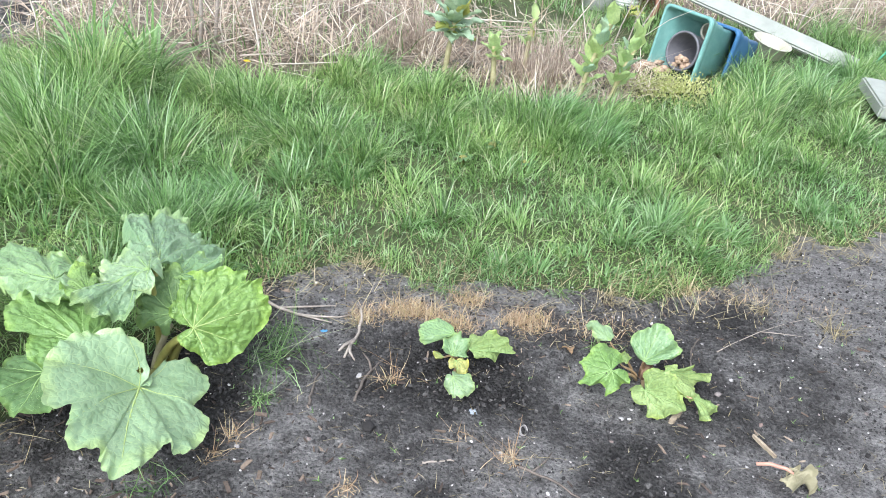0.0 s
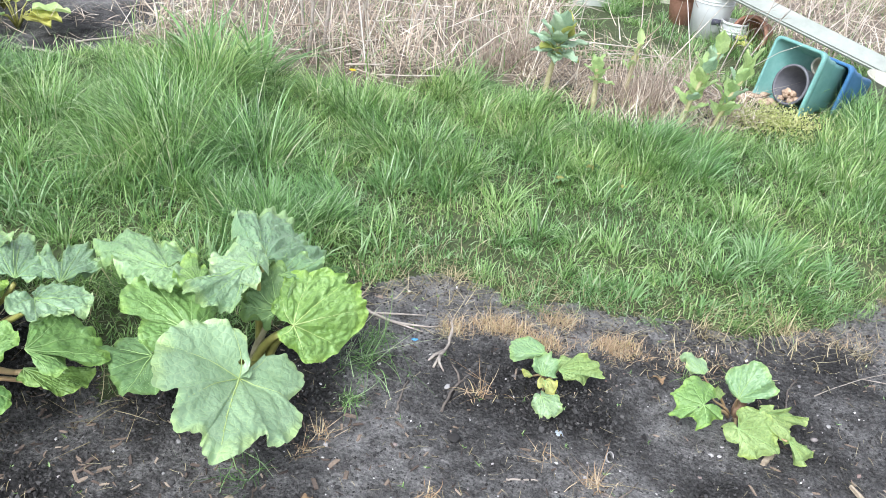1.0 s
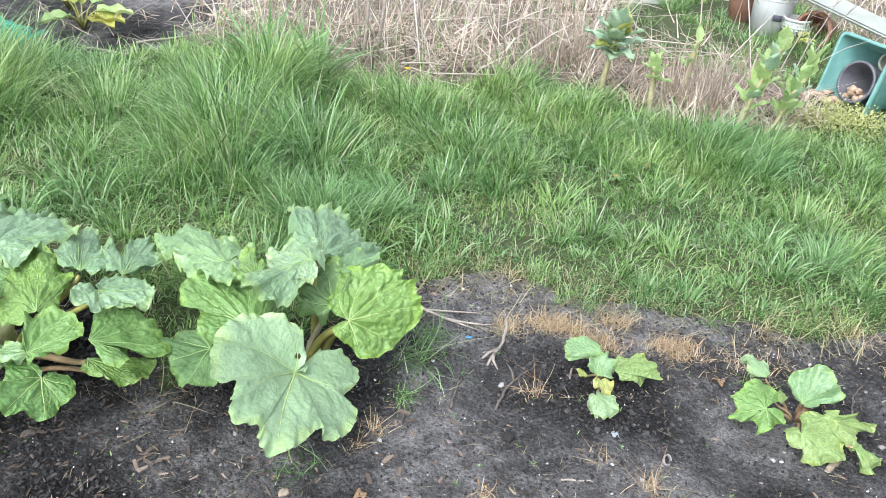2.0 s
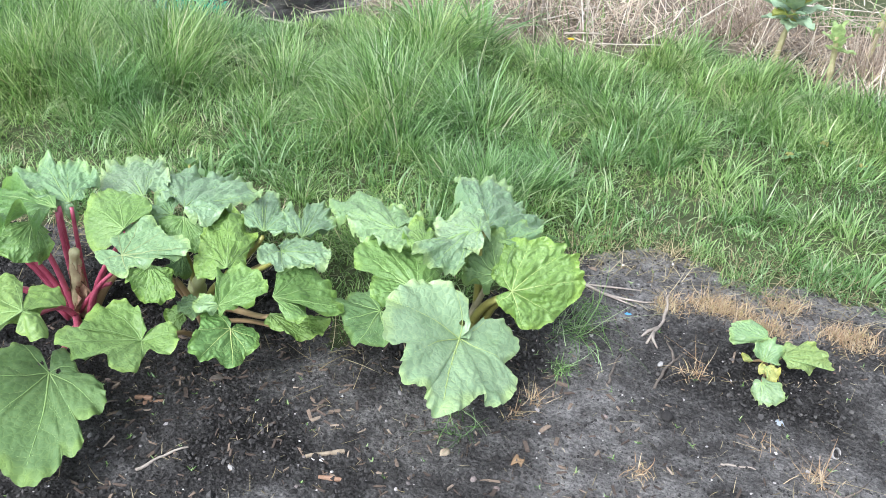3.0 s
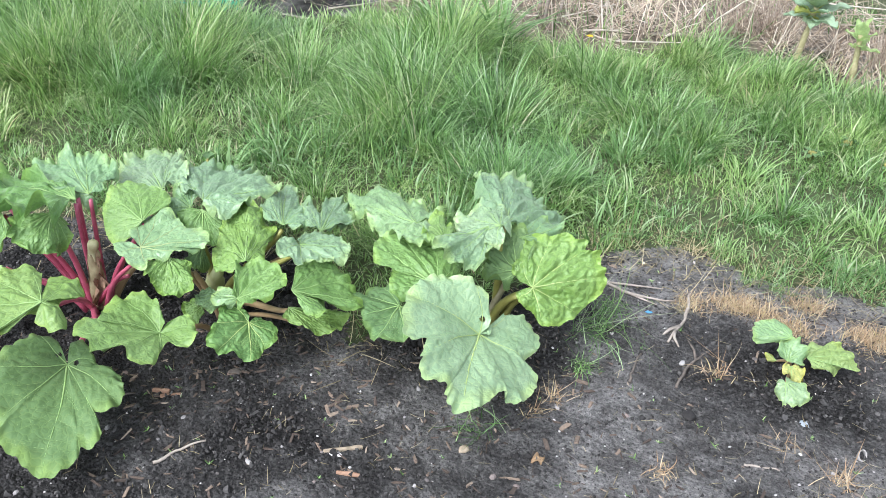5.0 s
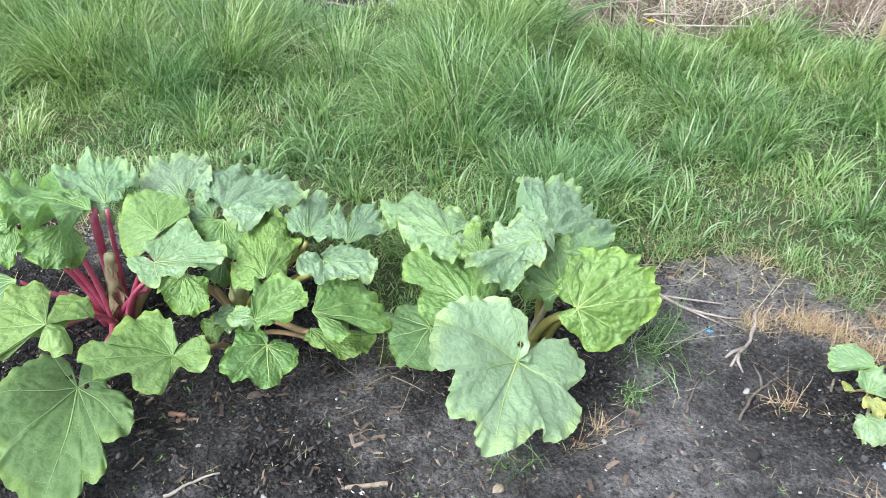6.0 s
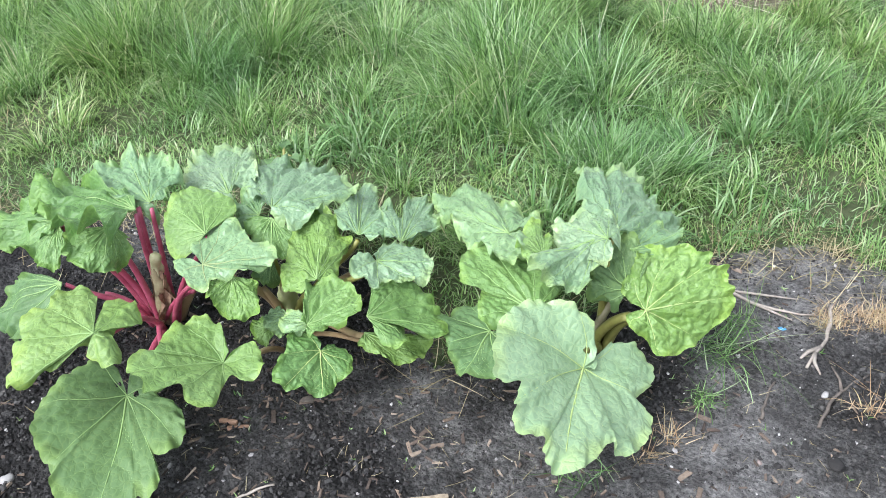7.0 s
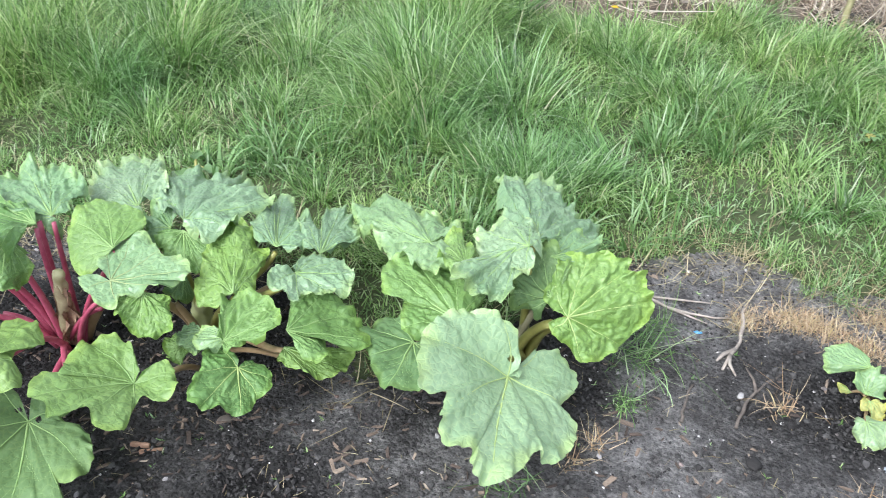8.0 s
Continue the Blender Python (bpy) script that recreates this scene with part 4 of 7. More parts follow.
leaf(broad_rhubarb, (-0.389, 1.466, 0.181), ((-0.365, 1.467, 0.185), (-0.363, 1.546, 0.190), (-0.322, 1.593, 0.160), (-0.273, 1.578, 0.120), (-0.281, 1.483, 0.130), (-0.250, 1.465, 0.110), (-0.246, 1.362, 0.130), (-0.272, 1.315, 0.160), (-0.280, 1.330, 0.180), (-0.292, 1.266, 0.200), (-0.306, 1.212, 0.215), (-0.334, 1.186, 0.225), (-0.365, 1.200, 0.230), (-0.368, 1.233, 0.235), (-0.406, 1.205, 0.260), (-0.432, 1.244, 0.270), (-0.445, 1.299, 0.270), (-0.478, 1.276, 0.290), (-0.510, 1.328, 0.300), (-0.524, 1.390, 0.310), (-0.512, 1.450, 0.310), (-0.470, 1.490, 0.305), (-0.425, 1.508, 0.290), (-0.391, 1.516, 0.260), (-0.373, 1.502, 0.230), (-0.371, 1.480, 0.200)), 11, mat=M_LEAF_FRONT, stalk=M_STALK, girth=0.012, vein=M_VEIN_BRIGHT, ruffle=0.006, pucker=0.0024, lobe=0.018, holes=((0.93, 0.3, 0.007),))
leaf(broad_rhubarb, (-0.320, 1.633, 0.225), ((-0.348, 1.629, 0.240), (-0.374, 1.640, 0.250), (-0.373, 1.697, 0.265), (-0.374, 1.740, 0.280), (-0.361, 1.767, 0.285), (-0.317, 1.764, 0.290), (-0.289, 1.792, 0.290), (-0.263, 1.779, 0.285), (-0.240, 1.799, 0.280), (-0.235, 1.759, 0.275), (-0.199, 1.788, 0.265), (-0.195, 1.751, 0.250), (-0.171, 1.747, 0.235), (-0.174, 1.722, 0.200), (-0.199, 1.697, 0.175), (-0.211, 1.671, 0.155), (-0.232, 1.650, 0.145), (-0.255, 1.602, 0.155), (-0.285, 1.586, 0.165), (-0.301, 1.612, 0.175), (-0.334, 1.599, 0.190), (-0.353, 1.622, 0.210), (-0.335, 1.636, 0.220)), 12, mat=M_LEAF_CRISP, stalk=M_STALK, vein=M_VEIN_BRIGHT, girth=0.013, ruffle=0.006, pucker=0.008, lobe=0.03)
leaf(broad_rhubarb, (-0.427, 1.736, 0.320), ((-0.401, 1.773, 0.300), (-0.373, 1.832, 0.270), (-0.340, 1.889, 0.230), (-0.342, 1.972, 0.210), (-0.371, 2.031, 0.210), (-0.399, 2.009, 0.225), (-0.430, 2.044, 0.230), (-0.445, 2.074, 0.235), (-0.481, 2.080, 0.245), (-0.521, 2.093, 0.262), (-0.539, 2.044, 0.270), (-0.537, 1.991, 0.275), (-0.570, 2.035, 0.285), (-0.595, 2.023, 0.290), (-0.587, 1.944, 0.300), (-0.545, 1.875, 0.305), (-0.504, 1.794, 0.315), (-0.456, 1.734, 0.330)), 9, mat=M_LEAF_WAX, stalk=M_STALK, ruffle=0.0135, pucker=0.006, lobe=0.03)
leaf(broad_rhubarb, (-0.637, 1.665, 0.300), ((-0.573, 1.711, 0.300), (-0.593, 1.741, 0.295), (-0.659, 1.804, 0.270), (-0.743, 1.828, 0.250), (-0.779, 1.861, 0.245), (-0.845, 1.877, 0.235), (-0.888, 1.859, 0.232), (-0.885, 1.788, 0.235), (-0.838, 1.741, 0.240), (-0.777, 1.695, 0.255), (-0.732, 1.638, 0.270), (-0.681, 1.604, 0.290), (-0.645, 1.586, 0.310), (-0.607, 1.536, 0.330), (-0.572, 1.536, 0.340), (-0.561, 1.560, 0.340), (-0.573, 1.604, 0.335), (-0.555, 1.631, 0.325)), 7, mat=M_LEAF_BLUE, ruffle=0.01215, pucker=0.006, lobe=0.03)
leaf(broad_rhubarb, (-0.424, 1.673, 0.345), ((-0.399, 1.674, 0.335), (-0.429, 1.747, 0.335), (-0.471, 1.797, 0.330), (-0.486, 1.774, 0.330), (-0.531, 1.796, 0.310), (-0.567, 1.754, 0.290), (-0.551, 1.707, 0.300), (-0.490, 1.594, 0.340), (-0.427, 1.615, 0.330), (-0.409, 1.623, 0.330), (-0.397, 1.647, 0.335)), 5, mat=M_LEAF_WAX, stalk=M_STALK, ruffle=0.0135, pucker=0.006, lobe=0.03)
leaf(broad_rhubarb, (-0.445, 1.662, 0.345), ((-0.440, 1.679, 0.345), (-0.482, 1.645, 0.345), (-0.501, 1.621, 0.345), (-0.484, 1.561, 0.350), (-0.521, 1.566, 0.355), (-0.528, 1.515, 0.360), (-0.510, 1.480, 0.360), (-0.489, 1.507, 0.345), (-0.471, 1.495, 0.335), (-0.455, 1.524, 0.325), (-0.429, 1.531, 0.310), (-0.418, 1.548, 0.315), (-0.430, 1.587, 0.325), (-0.415, 1.599, 0.335), (-0.425, 1.639, 0.340)), 5, mat=M_LEAF_WAX, ruffle=0.0108, pucker=0.006, lobe=0.03)
leaf(broad_rhubarb, (-0.523, 1.585, 0.325), ((-0.519, 1.633, 0.330), (-0.592, 1.704, 0.315), (-0.602, 1.633, 0.330), (-0.558, 1.548, 0.340), (-0.511, 1.530, 0.345)), 2, mat=M_LEAF_LIME, ruffle=0.016)
leaf(broad_rhubarb, (-0.503, 1.497, 0.262), ((-0.481, 1.545, 0.262), (-0.487, 1.594, 0.270), (-0.516, 1.627, 0.290), (-0.585, 1.616, 0.290), (-0.638, 1.602, 0.287), (-0.661, 1.619, 0.287), (-0.691, 1.602, 0.285), (-0.687, 1.548, 0.280), (-0.659, 1.499, 0.270), (-0.624, 1.511, 0.268), (-0.610, 1.459, 0.262), (-0.587, 1.429, 0.257), (-0.557, 1.430, 0.255), (-0.543, 1.476, 0.260), (-0.514, 1.473, 0.262)), 7, mat=M_LEAF, ruffle=0.006, pucker=0.0045, lobe=0.03)
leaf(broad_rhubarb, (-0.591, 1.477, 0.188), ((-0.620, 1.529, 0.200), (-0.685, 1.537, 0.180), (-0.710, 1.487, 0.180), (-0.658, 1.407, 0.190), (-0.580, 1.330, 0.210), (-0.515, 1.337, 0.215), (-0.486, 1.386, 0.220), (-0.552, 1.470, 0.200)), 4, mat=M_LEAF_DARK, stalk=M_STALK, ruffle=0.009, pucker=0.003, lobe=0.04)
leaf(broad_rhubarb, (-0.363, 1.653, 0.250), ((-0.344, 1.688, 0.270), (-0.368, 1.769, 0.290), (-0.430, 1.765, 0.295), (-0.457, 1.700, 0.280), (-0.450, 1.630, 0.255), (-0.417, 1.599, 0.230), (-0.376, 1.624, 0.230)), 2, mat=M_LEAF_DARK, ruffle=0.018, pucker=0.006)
leaf(broad_rhubarb, (-0.390, 1.729, 0.290), ((-0.400, 1.810, 0.295), (-0.364, 1.867, 0.285), (-0.315, 1.860, 0.270), (-0.316, 1.785, 0.270), (-0.355, 1.746, 0.275)), 2, mat=M_LEAF_BLUE, ruffle=0.016)
sparse_rhubarb = rhubarb(0.306, 1.905, "small sparse young rhubarb plant in bare soil")
leaf(sparse_rhubarb, (0.286, 1.895, 0.090), ((0.279, 1.912, 0.100), (0.252, 1.936, 0.105), (0.215, 1.931, 0.100), (0.190, 1.901, 0.095), (0.191, 1.872, 0.085), (0.207, 1.873, 0.060), (0.231, 1.901, 0.060), (0.262, 1.909, 0.055), (0.290, 1.905, 0.070)), 4, mat=M_LEAF_BLUE, stalk=M_STALK_PINK, girth=0.004, ruffle=0.009, pucker=0.003, lobe=0.06)
leaf(sparse_rhubarb, (0.284, 1.837, 0.060), ((0.255, 1.831, 0.075), (0.257, 1.873, 0.090), (0.289, 1.890, 0.100), (0.325, 1.869, 0.090), (0.324, 1.840, 0.060)), 2, mat=M_LEAF_BLUE, stalk=M_STALK_PINK, girth=0.004, ruffle=0.01, pucker=0.002, lobe=0.11)
leaf(sparse_rhubarb, (0.326, 1.866, 0.065), ((0.323, 1.882, 0.080), (0.328, 1.909, 0.085), (0.358, 1.906, 0.085), (0.373, 1.929, 0.085), (0.402, 1.926, 0.075), (0.426, 1.927, 0.070), (0.432, 1.905, 0.060), (0.447, 1.908, 0.055), (0.438, 1.889, 0.045), (0.415, 1.895, 0.050), (0.407, 1.873, 0.035), (0.371, 1.864, 0.045), (0.347, 1.850, 0.050)), 8, mat=M_LEAF_PALE, stalk=M_STALK_PINK, girth=0.004, ruffle=0.009, pucker=0.003, lobe=0.06)
leaf(sparse_rhubarb, (0.286, 1.761, 0.055), ((0.283, 1.778, 0.055), (0.312, 1.779, 0.055), (0.337, 1.771, 0.050), (0.345, 1.746, 0.035), (0.327, 1.730, 0.020), (0.297, 1.723, 0.015), (0.276, 1.738, 0.025), (0.265, 1.761, 0.040), (0.269, 1.780, 0.050)), 4, mat=M_LEAF_WAX, stalk=M_STALK_PINK, girth=0.004, ruffle=0.009, pucker=0.003, lobe=0.06)
leaf(sparse_rhubarb, (0.292, 1.821, 0.060), ((0.317, 1.844, 0.055), (0.331, 1.798, 0.050), (0.302, 1.783, 0.050), (0.276, 1.798, 0.050), (0.280, 1.827, 0.060)), 2, mat=M_LEAF_YELLOW, stalk=M_STALK_PINK, girth=0.004, ruffle=0.01, pucker=0.002, lobe=0.11)
leaf(sparse_rhubarb, (0.263, 1.863, 0.035), ((0.250, 1.862, 0.050), (0.235, 1.872, 0.045), (0.239, 1.850, 0.040), (0.258, 1.859, 0.030)), 1, mat=M_LEAF_YELLOW, stalk=M_STALK_PINK, girth=0.004, ruffle=0.005, pucker=0.001, lobe=0.11)
young_rhubarb = rhubarb(0.808, 1.903, "young rhubarb plant with a red-brown crown in bare soil")
bud(young_rhubarb, (0.806, 1.895, 0.0), 0.09, 0.013, M_SHEATH, (0.004, -0.006))
leaf(young_rhubarb, (0.690, 1.803, 0.090), ((0.737, 1.863, 0.080), (0.712, 1.872, 0.095), (0.699, 1.897, 0.100), (0.653, 1.879, 0.100), (0.630, 1.842, 0.090), (0.611, 1.837, 0.080), (0.619, 1.818, 0.070), (0.627, 1.805, 0.060), (0.609, 1.793, 0.055), (0.633, 1.773, 0.052), (0.660, 1.792, 0.055), (0.673, 1.781, 0.055), (0.676, 1.751, 0.052), (0.708, 1.763, 0.055), (0.726, 1.799, 0.060), (0.737, 1.785, 0.062), (0.735, 1.823, 0.075)), 8, mat=M_LEAF, stalk=M_STALK_PINK, girth=0.0045, ruffle=0.009, pucker=0.003, holes=((0.5, 0.4, 0.003), (0.62, 0.35, 0.003)), lobe=0.06)
leaf(young_rhubarb, (0.701, 1.911, 0.105), ((0.720, 1.939, 0.110), (0.688, 1.966, 0.120), (0.642, 1.971, 0.125), (0.654, 1.938, 0.105), (0.679, 1.911, 0.100)), 2, mat=M_LEAF_WAX, stalk=M_STALK_PINK, girth=0.004, ruffle=0.011, pucker=0.002, lobe=0.11)
leaf(young_rhubarb, (0.733, 1.882, 0.060), ((0.726, 1.896, 0.070), (0.752, 1.912, 0.078), (0.764, 1.902, 0.070), (0.752, 1.878, 0.060)), 1, mat=M_LEAF_PALE, stalk=M_STALK_PINK, girth=0.004, ruffle=0.005, pucker=0.002, lobe=0.11)
leaf(young_rhubarb, (0.788, 1.867, 0.080), ((0.777, 1.863, 0.090), (0.764, 1.870, 0.100), (0.752, 1.900, 0.120), (0.772, 1.921, 0.140), (0.795, 1.915, 0.155), (0.827, 1.929, 0.165), (0.849, 1.908, 0.155), (0.857, 1.888, 0.135), (0.884, 1.893, 0.110), (0.863, 1.865, 0.100), (0.842, 1.876, 0.095), (0.810, 1.845, 0.090), (0.793, 1.846, 0.085)), 5, mat=M_LEAF_BLUE, stalk=M_STALK_PINK, girth=0.0045, ruffle=0.009, pucker=0.003, lobe=0.06)
leaf(young_rhubarb, (0.771, 1.754, 0.075), ((0.777, 1.775, 0.080), (0.780, 1.814, 0.090), (0.814, 1.830, 0.092), (0.840, 1.819, 0.090), (0.866, 1.796, 0.075), (0.872, 1.768, 0.055), (0.881, 1.741, 0.035), (0.841, 1.725, 0.030), (0.811, 1.705, 0.028), (0.776, 1.712, 0.035), (0.776, 1.731, 0.045), (0.753, 1.729, 0.050), (0.736, 1.744, 0.060), (0.740, 1.768, 0.068), (0.762, 1.783, 0.075)), 6, mat=M_LEAF_PALE, stalk=M_STALK_PINK, girth=0.0045, ruffle=0.009, pucker=0.003, lobe=0.06)
leaf(young_rhubarb, (0.828, 1.815, 0.090), ((0.833, 1.833, 0.100), (0.855, 1.840, 0.100), (0.875, 1.823, 0.095), (0.911, 1.852, 0.090), (0.933, 1.842, 0.080), (0.970, 1.859, 0.065), (0.953, 1.827, 0.060), (0.929, 1.829, 0.062), (0.907, 1.793, 0.060), (0.916, 1.780, 0.055), (0.904, 1.761, 0.050), (0.869, 1.761, 0.060), (0.852, 1.781, 0.075)), 5, mat=M_LEAF_PALE, stalk=M_STALK_PINK, girth=0.004, ruffle=0.009, pucker=0.003, lobe=0.06)
leaf(young_rhubarb, (0.894, 1.747, 0.070), ((0.912, 1.778, 0.065), (0.926, 1.762, 0.055), (0.953, 1.770, 0.045), (0.970, 1.761, 0.030), (0.951, 1.737, 0.015), (0.928, 1.725, 0.015), (0.917, 1.742, 0.025), (0.907, 1.747, 0.045)), 3, mat=M_LEAF_PALE, stalk=M_STALK_PINK, girth=0.004, ruffle=0.009, pucker=0.003, lobe=0.06)


def bare_stalk(plant, foot, tip, girth, mat, label=""):
    f, t = Vector(foot) - plant.location, Vector(tip) - plant.location
    part("stalk", tube(bmesh.new(), bezier(f, f + (t - f) * 0.3 + Vector((0, 0, 0.03)), f + (t - f) * 0.7 + Vector((0, 0, 0.02)), t, 8), [girth * (1.15 - 0.045 * k) for k in range(9)], 9, 0.75), mat, plant, label)


bare_stalk(red_rhubarb, (-1.42, 1.37, 0.03), (-1.415, 1.375, 0.318), 0.0078, M_RED)
bare_stalk(red_rhubarb, (-1.4, 1.385, 0.03), (-1.385, 1.385, 0.318), 0.0068, M_RED)
bare_stalk(red_rhubarb, (-1.43, 1.345, 0.03), (-1.462, 1.25, 0.262), 0.007, M_RED)
bare_stalk(red_rhubarb, (-1.415, 1.34, 0.03), (-1.45, 1.29, 0.21), 0.008, M_RED)
bare_stalk(red_rhubarb, (-1.42, 1.33, 0.02), (-1.51, 1.29, 0.1), 0.007, M_RED)
bare_stalk(red_rhubarb, (-1.385, 1.34, 0.03), (-1.27, 1.345, 0.15), 0.0075, M_RED)
bare_stalk(red_rhubarb, (-1.39, 1.325, 0.02), (-1.3, 1.24, 0.06), 0.007, M_RED)
for k, (ax, ay, ht) in enumerate(((0.016, -0.012, 0.16), (-0.016, -0.01, 0.2), (0.004, -0.02, 0.12), (0.02, 0.008, 0.19), (-0.012, 0.014, 0.14))):
    bm = bmesh.new()
    q = 0.19 * ht / 0.2
    paddle(bm, (ax, ay, 0.0), (ax * 0.6 + 0.19 * q, ay * 0.5 - 0.06 * q, ht), (ax, ay, 0.05), ht, 0.036, 0.009, random.Random(k))
    part("sheath", bm, M_SHEATH, red_rhubarb, "torn brown papery sheath")
bare_stalk(broad_rhubarb, (-0.45, 1.715, 0.02), (-0.405, 1.722, 0.16), 0.013, M_WITHERED, "pale split old stalk")
bare_stalk(broad_rhubarb, (-0.441, 1.707, 0.03), (-0.36, 1.664, 0.17), 0.014, M_STALK)
bare_stalk(middle_rhubarb, (-1.091, 1.448, 0.01), (-1.117, 1.404, 0.17), 0.009, M_STALK_PINK)
bare_stalk(middle_rhubarb, (-1.045, 1.434, 0.03), (-0.82, 1.4, 0.115), 0.007, M_STALK_PINK)
bare_stalk(middle_rhubarb, (-1.056, 1.364, 0.04), (-1.001, 1.182, 0.17), 0.008, M_STALK_PINK)



# ---- what lies on the soil ----
M_CRUMB = chips_material("soil_crumb", ((0.0, (0.03, 0.028, 0.026)), (0.5, (0.052, 0.05, 0.047)), (0.9, (0.078, 0.075, 0.07)), (1.0, (0.12, 0.115, 0.105))), 0.95)
M_CHIP = chips_material("bark_chip", ((0.0, (0.06, 0.047, 0.038)), (0.5, (0.13, 0.1, 0.078)), (0.85, (0.24, 0.185, 0.135)), (1.0, (0.4, 0.33, 0.25))), 0.85)
M_FLECK = chips_material("pale_grit", ((0.0, (0.25, 0.24, 0.23)), (0.4, (0.4, 0.38, 0.36)), (1.0, (0.66, 0.64, 0.6))), 0.7)
M_STONE = chips_material("stone", ((0.0, (0.16, 0.14, 0.13)), (0.5, (0.2, 0.18, 0.165)), (0.8, (0.24, 0.16, 0.13)), (1.0, (0.3, 0.28, 0.26))), 0.8)
M_WOOD = mottled("weathered_wood", (0.24, 0.19, 0.13), (0.5, 0.42, 0.3), 60, 0.8, 0.2, 0.6, 0.003)
M_REDWOOD = mottled("reddish_wood", (0.22, 0.13, 0.08), (0.42, 0.27, 0.18), 60, 0.8, 0.2, 0.6, 0.003)
M_TWIG = mottled("grey_twig", (0.24, 0.21, 0.17), (0.44, 0.39, 0.33), 50, 0.85, 0.2, 0.6, 0.003)
M_DARKTWIG = mottled("dark_twig", (0.09, 0.078, 0.065), (0.2, 0.17, 0.14), 50, 0.85, 0.2, 0.6, 0.003)
M_SHELL = mottled("white_shell", (0.3, 0.29, 0.27), (0.48, 0.46, 0.43), 40, 0.5, 0.4, 0.3, 0.002)
M_SLATE = mottled("pale_slate", (0.3, 0.34, 0.37), (0.45, 0.5, 0.53), 40, 0.6, 0.4, 0.3, 0.002)
M_BLUE_BIT = mottled("blue_plastic_scrap", (0.08, 0.28, 0.5), (0.12, 0.36, 0.6), 40, 0.4, 0.5, 0.1, 0.001)
M_BROWNLEAF = mottled("brown_dead_leaf", (0.2, 0.13, 0.07), (0.36, 0.25, 0.14), 50, 0.7, 0.3, 0.4, 0.003)
M_PINK = mottled("pink_stalk", (0.5, 0.24, 0.18), (0.66, 0.42, 0.3), 30, 0.45, 0.4, 0.2, 0.002)

OCTA = np.array(((1, 0, 0), (-1, 0, 0), (0, 1, 0), (0, -1, 0), (0, 0, 1), (0, 0, -1)), float)
OCTA_F = np.array(((0, 2, 4), (2, 1, 4), (1, 3, 4), (3, 0, 4), (2, 0, 5), (1, 2, 5), (3, 1, 5), (0, 3, 5)))
phi = (1 + 5 ** 0.5) / 2
ICO = np.array(((-1, phi, 0), (1, phi, 0), (-1, -phi, 0), (1, -phi, 0), (0, -1, phi), (0, 1, phi), (0, -1, -phi), (0, 1, -phi), (phi, 0, -1), (phi, 0, 1), (-phi, 0, -1), (-phi, 0, 1))) / 1.9
ICO_F = np.array(((0, 11, 5), (0, 5, 1), (0, 1, 7), (0, 7, 10), (0, 10, 11), (1, 5, 9), (5, 11, 4), (11, 10, 2), (10, 7, 6), (7, 1, 8), (3, 9, 4), (3, 4, 2), (3, 2, 6), (3, 6, 8), (3, 8, 9), (4, 9, 5), (2, 4, 11), (6, 2, 10), (8, 6, 7), (9, 8, 1)))
BOX = np.array([(x, y, z) for z in (-1, 1) for y in (-1, 1) for x in (-1, 1)], float)
BOX_F = np.array(((0, 2, 1), (1, 2, 3), (4, 5, 6), (5, 7, 6), (0, 1, 4), (1, 5, 4), (2, 6, 3), (3, 6, 7), (0, 4, 2), (2, 4, 6), (1, 3, 5), (3, 7, 5)))


def scatter(name, shape, tris, x, y, sizes, jitter, sink, mat, label, category, rs, tilt=0.3, smooth=False):
    """One object of many small solid pieces; sizes is an (n, 3) array of half lengths."""
    n, k = len(x), len(shape)
    v = shape[None] * (1 + rs.uniform(-jitter, jitter, (n, k, 1))) + rs.uniform(-jitter, jitter, (n, k, 3)) * 0.5
    v = v * sizes[:, None, :]
    a, b = rs.uniform(0, 2 * np.pi, n), rs.normal(0, tilt, n)
    cb, sb = np.cos(b)[:, None], np.sin(b)[:, None]
    vx, vz = v[..., 0] * cb + v[..., 2] * sb, -v[..., 0] * sb + v[..., 2] * cb
    ca, sa = np.cos(a)[:, None], np.sin(a)[:, None]
    wx, wy = vx * ca - v[..., 1] * sa, vx * sa + v[..., 1] * ca
    z = ground_z(x, y) + sizes[:, 2] * (1 - sink)
    out = np.stack((wx + x[:, None], wy + y[:, None], vz + z[:, None]), -1).reshape(-1, 3)
    f = (np.arange(n)[:, None, None] * k + tris[None]).reshape(-1, 3)
    return tagged(new(name, raw_mesh(name, out, f, [mat], None, smooth)), label, category, kind="stuff")


def bed_points(n, rs, near=1.0):
    x = rs.uniform(-2.1, 1.9, n)
    y = rs.uniform(0.75, 2.75, n)
    ok = (y < edge(x) + 0.02) & (np.abs(x + 0.2) < 0.75 + 0.62 * y)
    return x[ok], y[ok]


def single_material(name, stops, rough=0.85):
    """Like chips_material, but each object takes its own shade."""
    m, nodes, links, b = material(name, rough, 0.25)
    c = ramp(nodes, links, nodes.new("ShaderNodeObjectInfo").outputs["Random"], stops)
    g = noise_tex(nodes, links, 160, 4, 0.6)
    c = mix(nodes, links, 0.6, c, ramp(nodes, links, g, ((0.3, (0.6, 0.6, 0.6)), (0.7, (1.25, 1.25, 1.25)))), "MULTIPLY")
    links.new(c, b.inputs["Base Color"])
    bump(nodes, links, b, g, 0.5, 0.003)
    return m


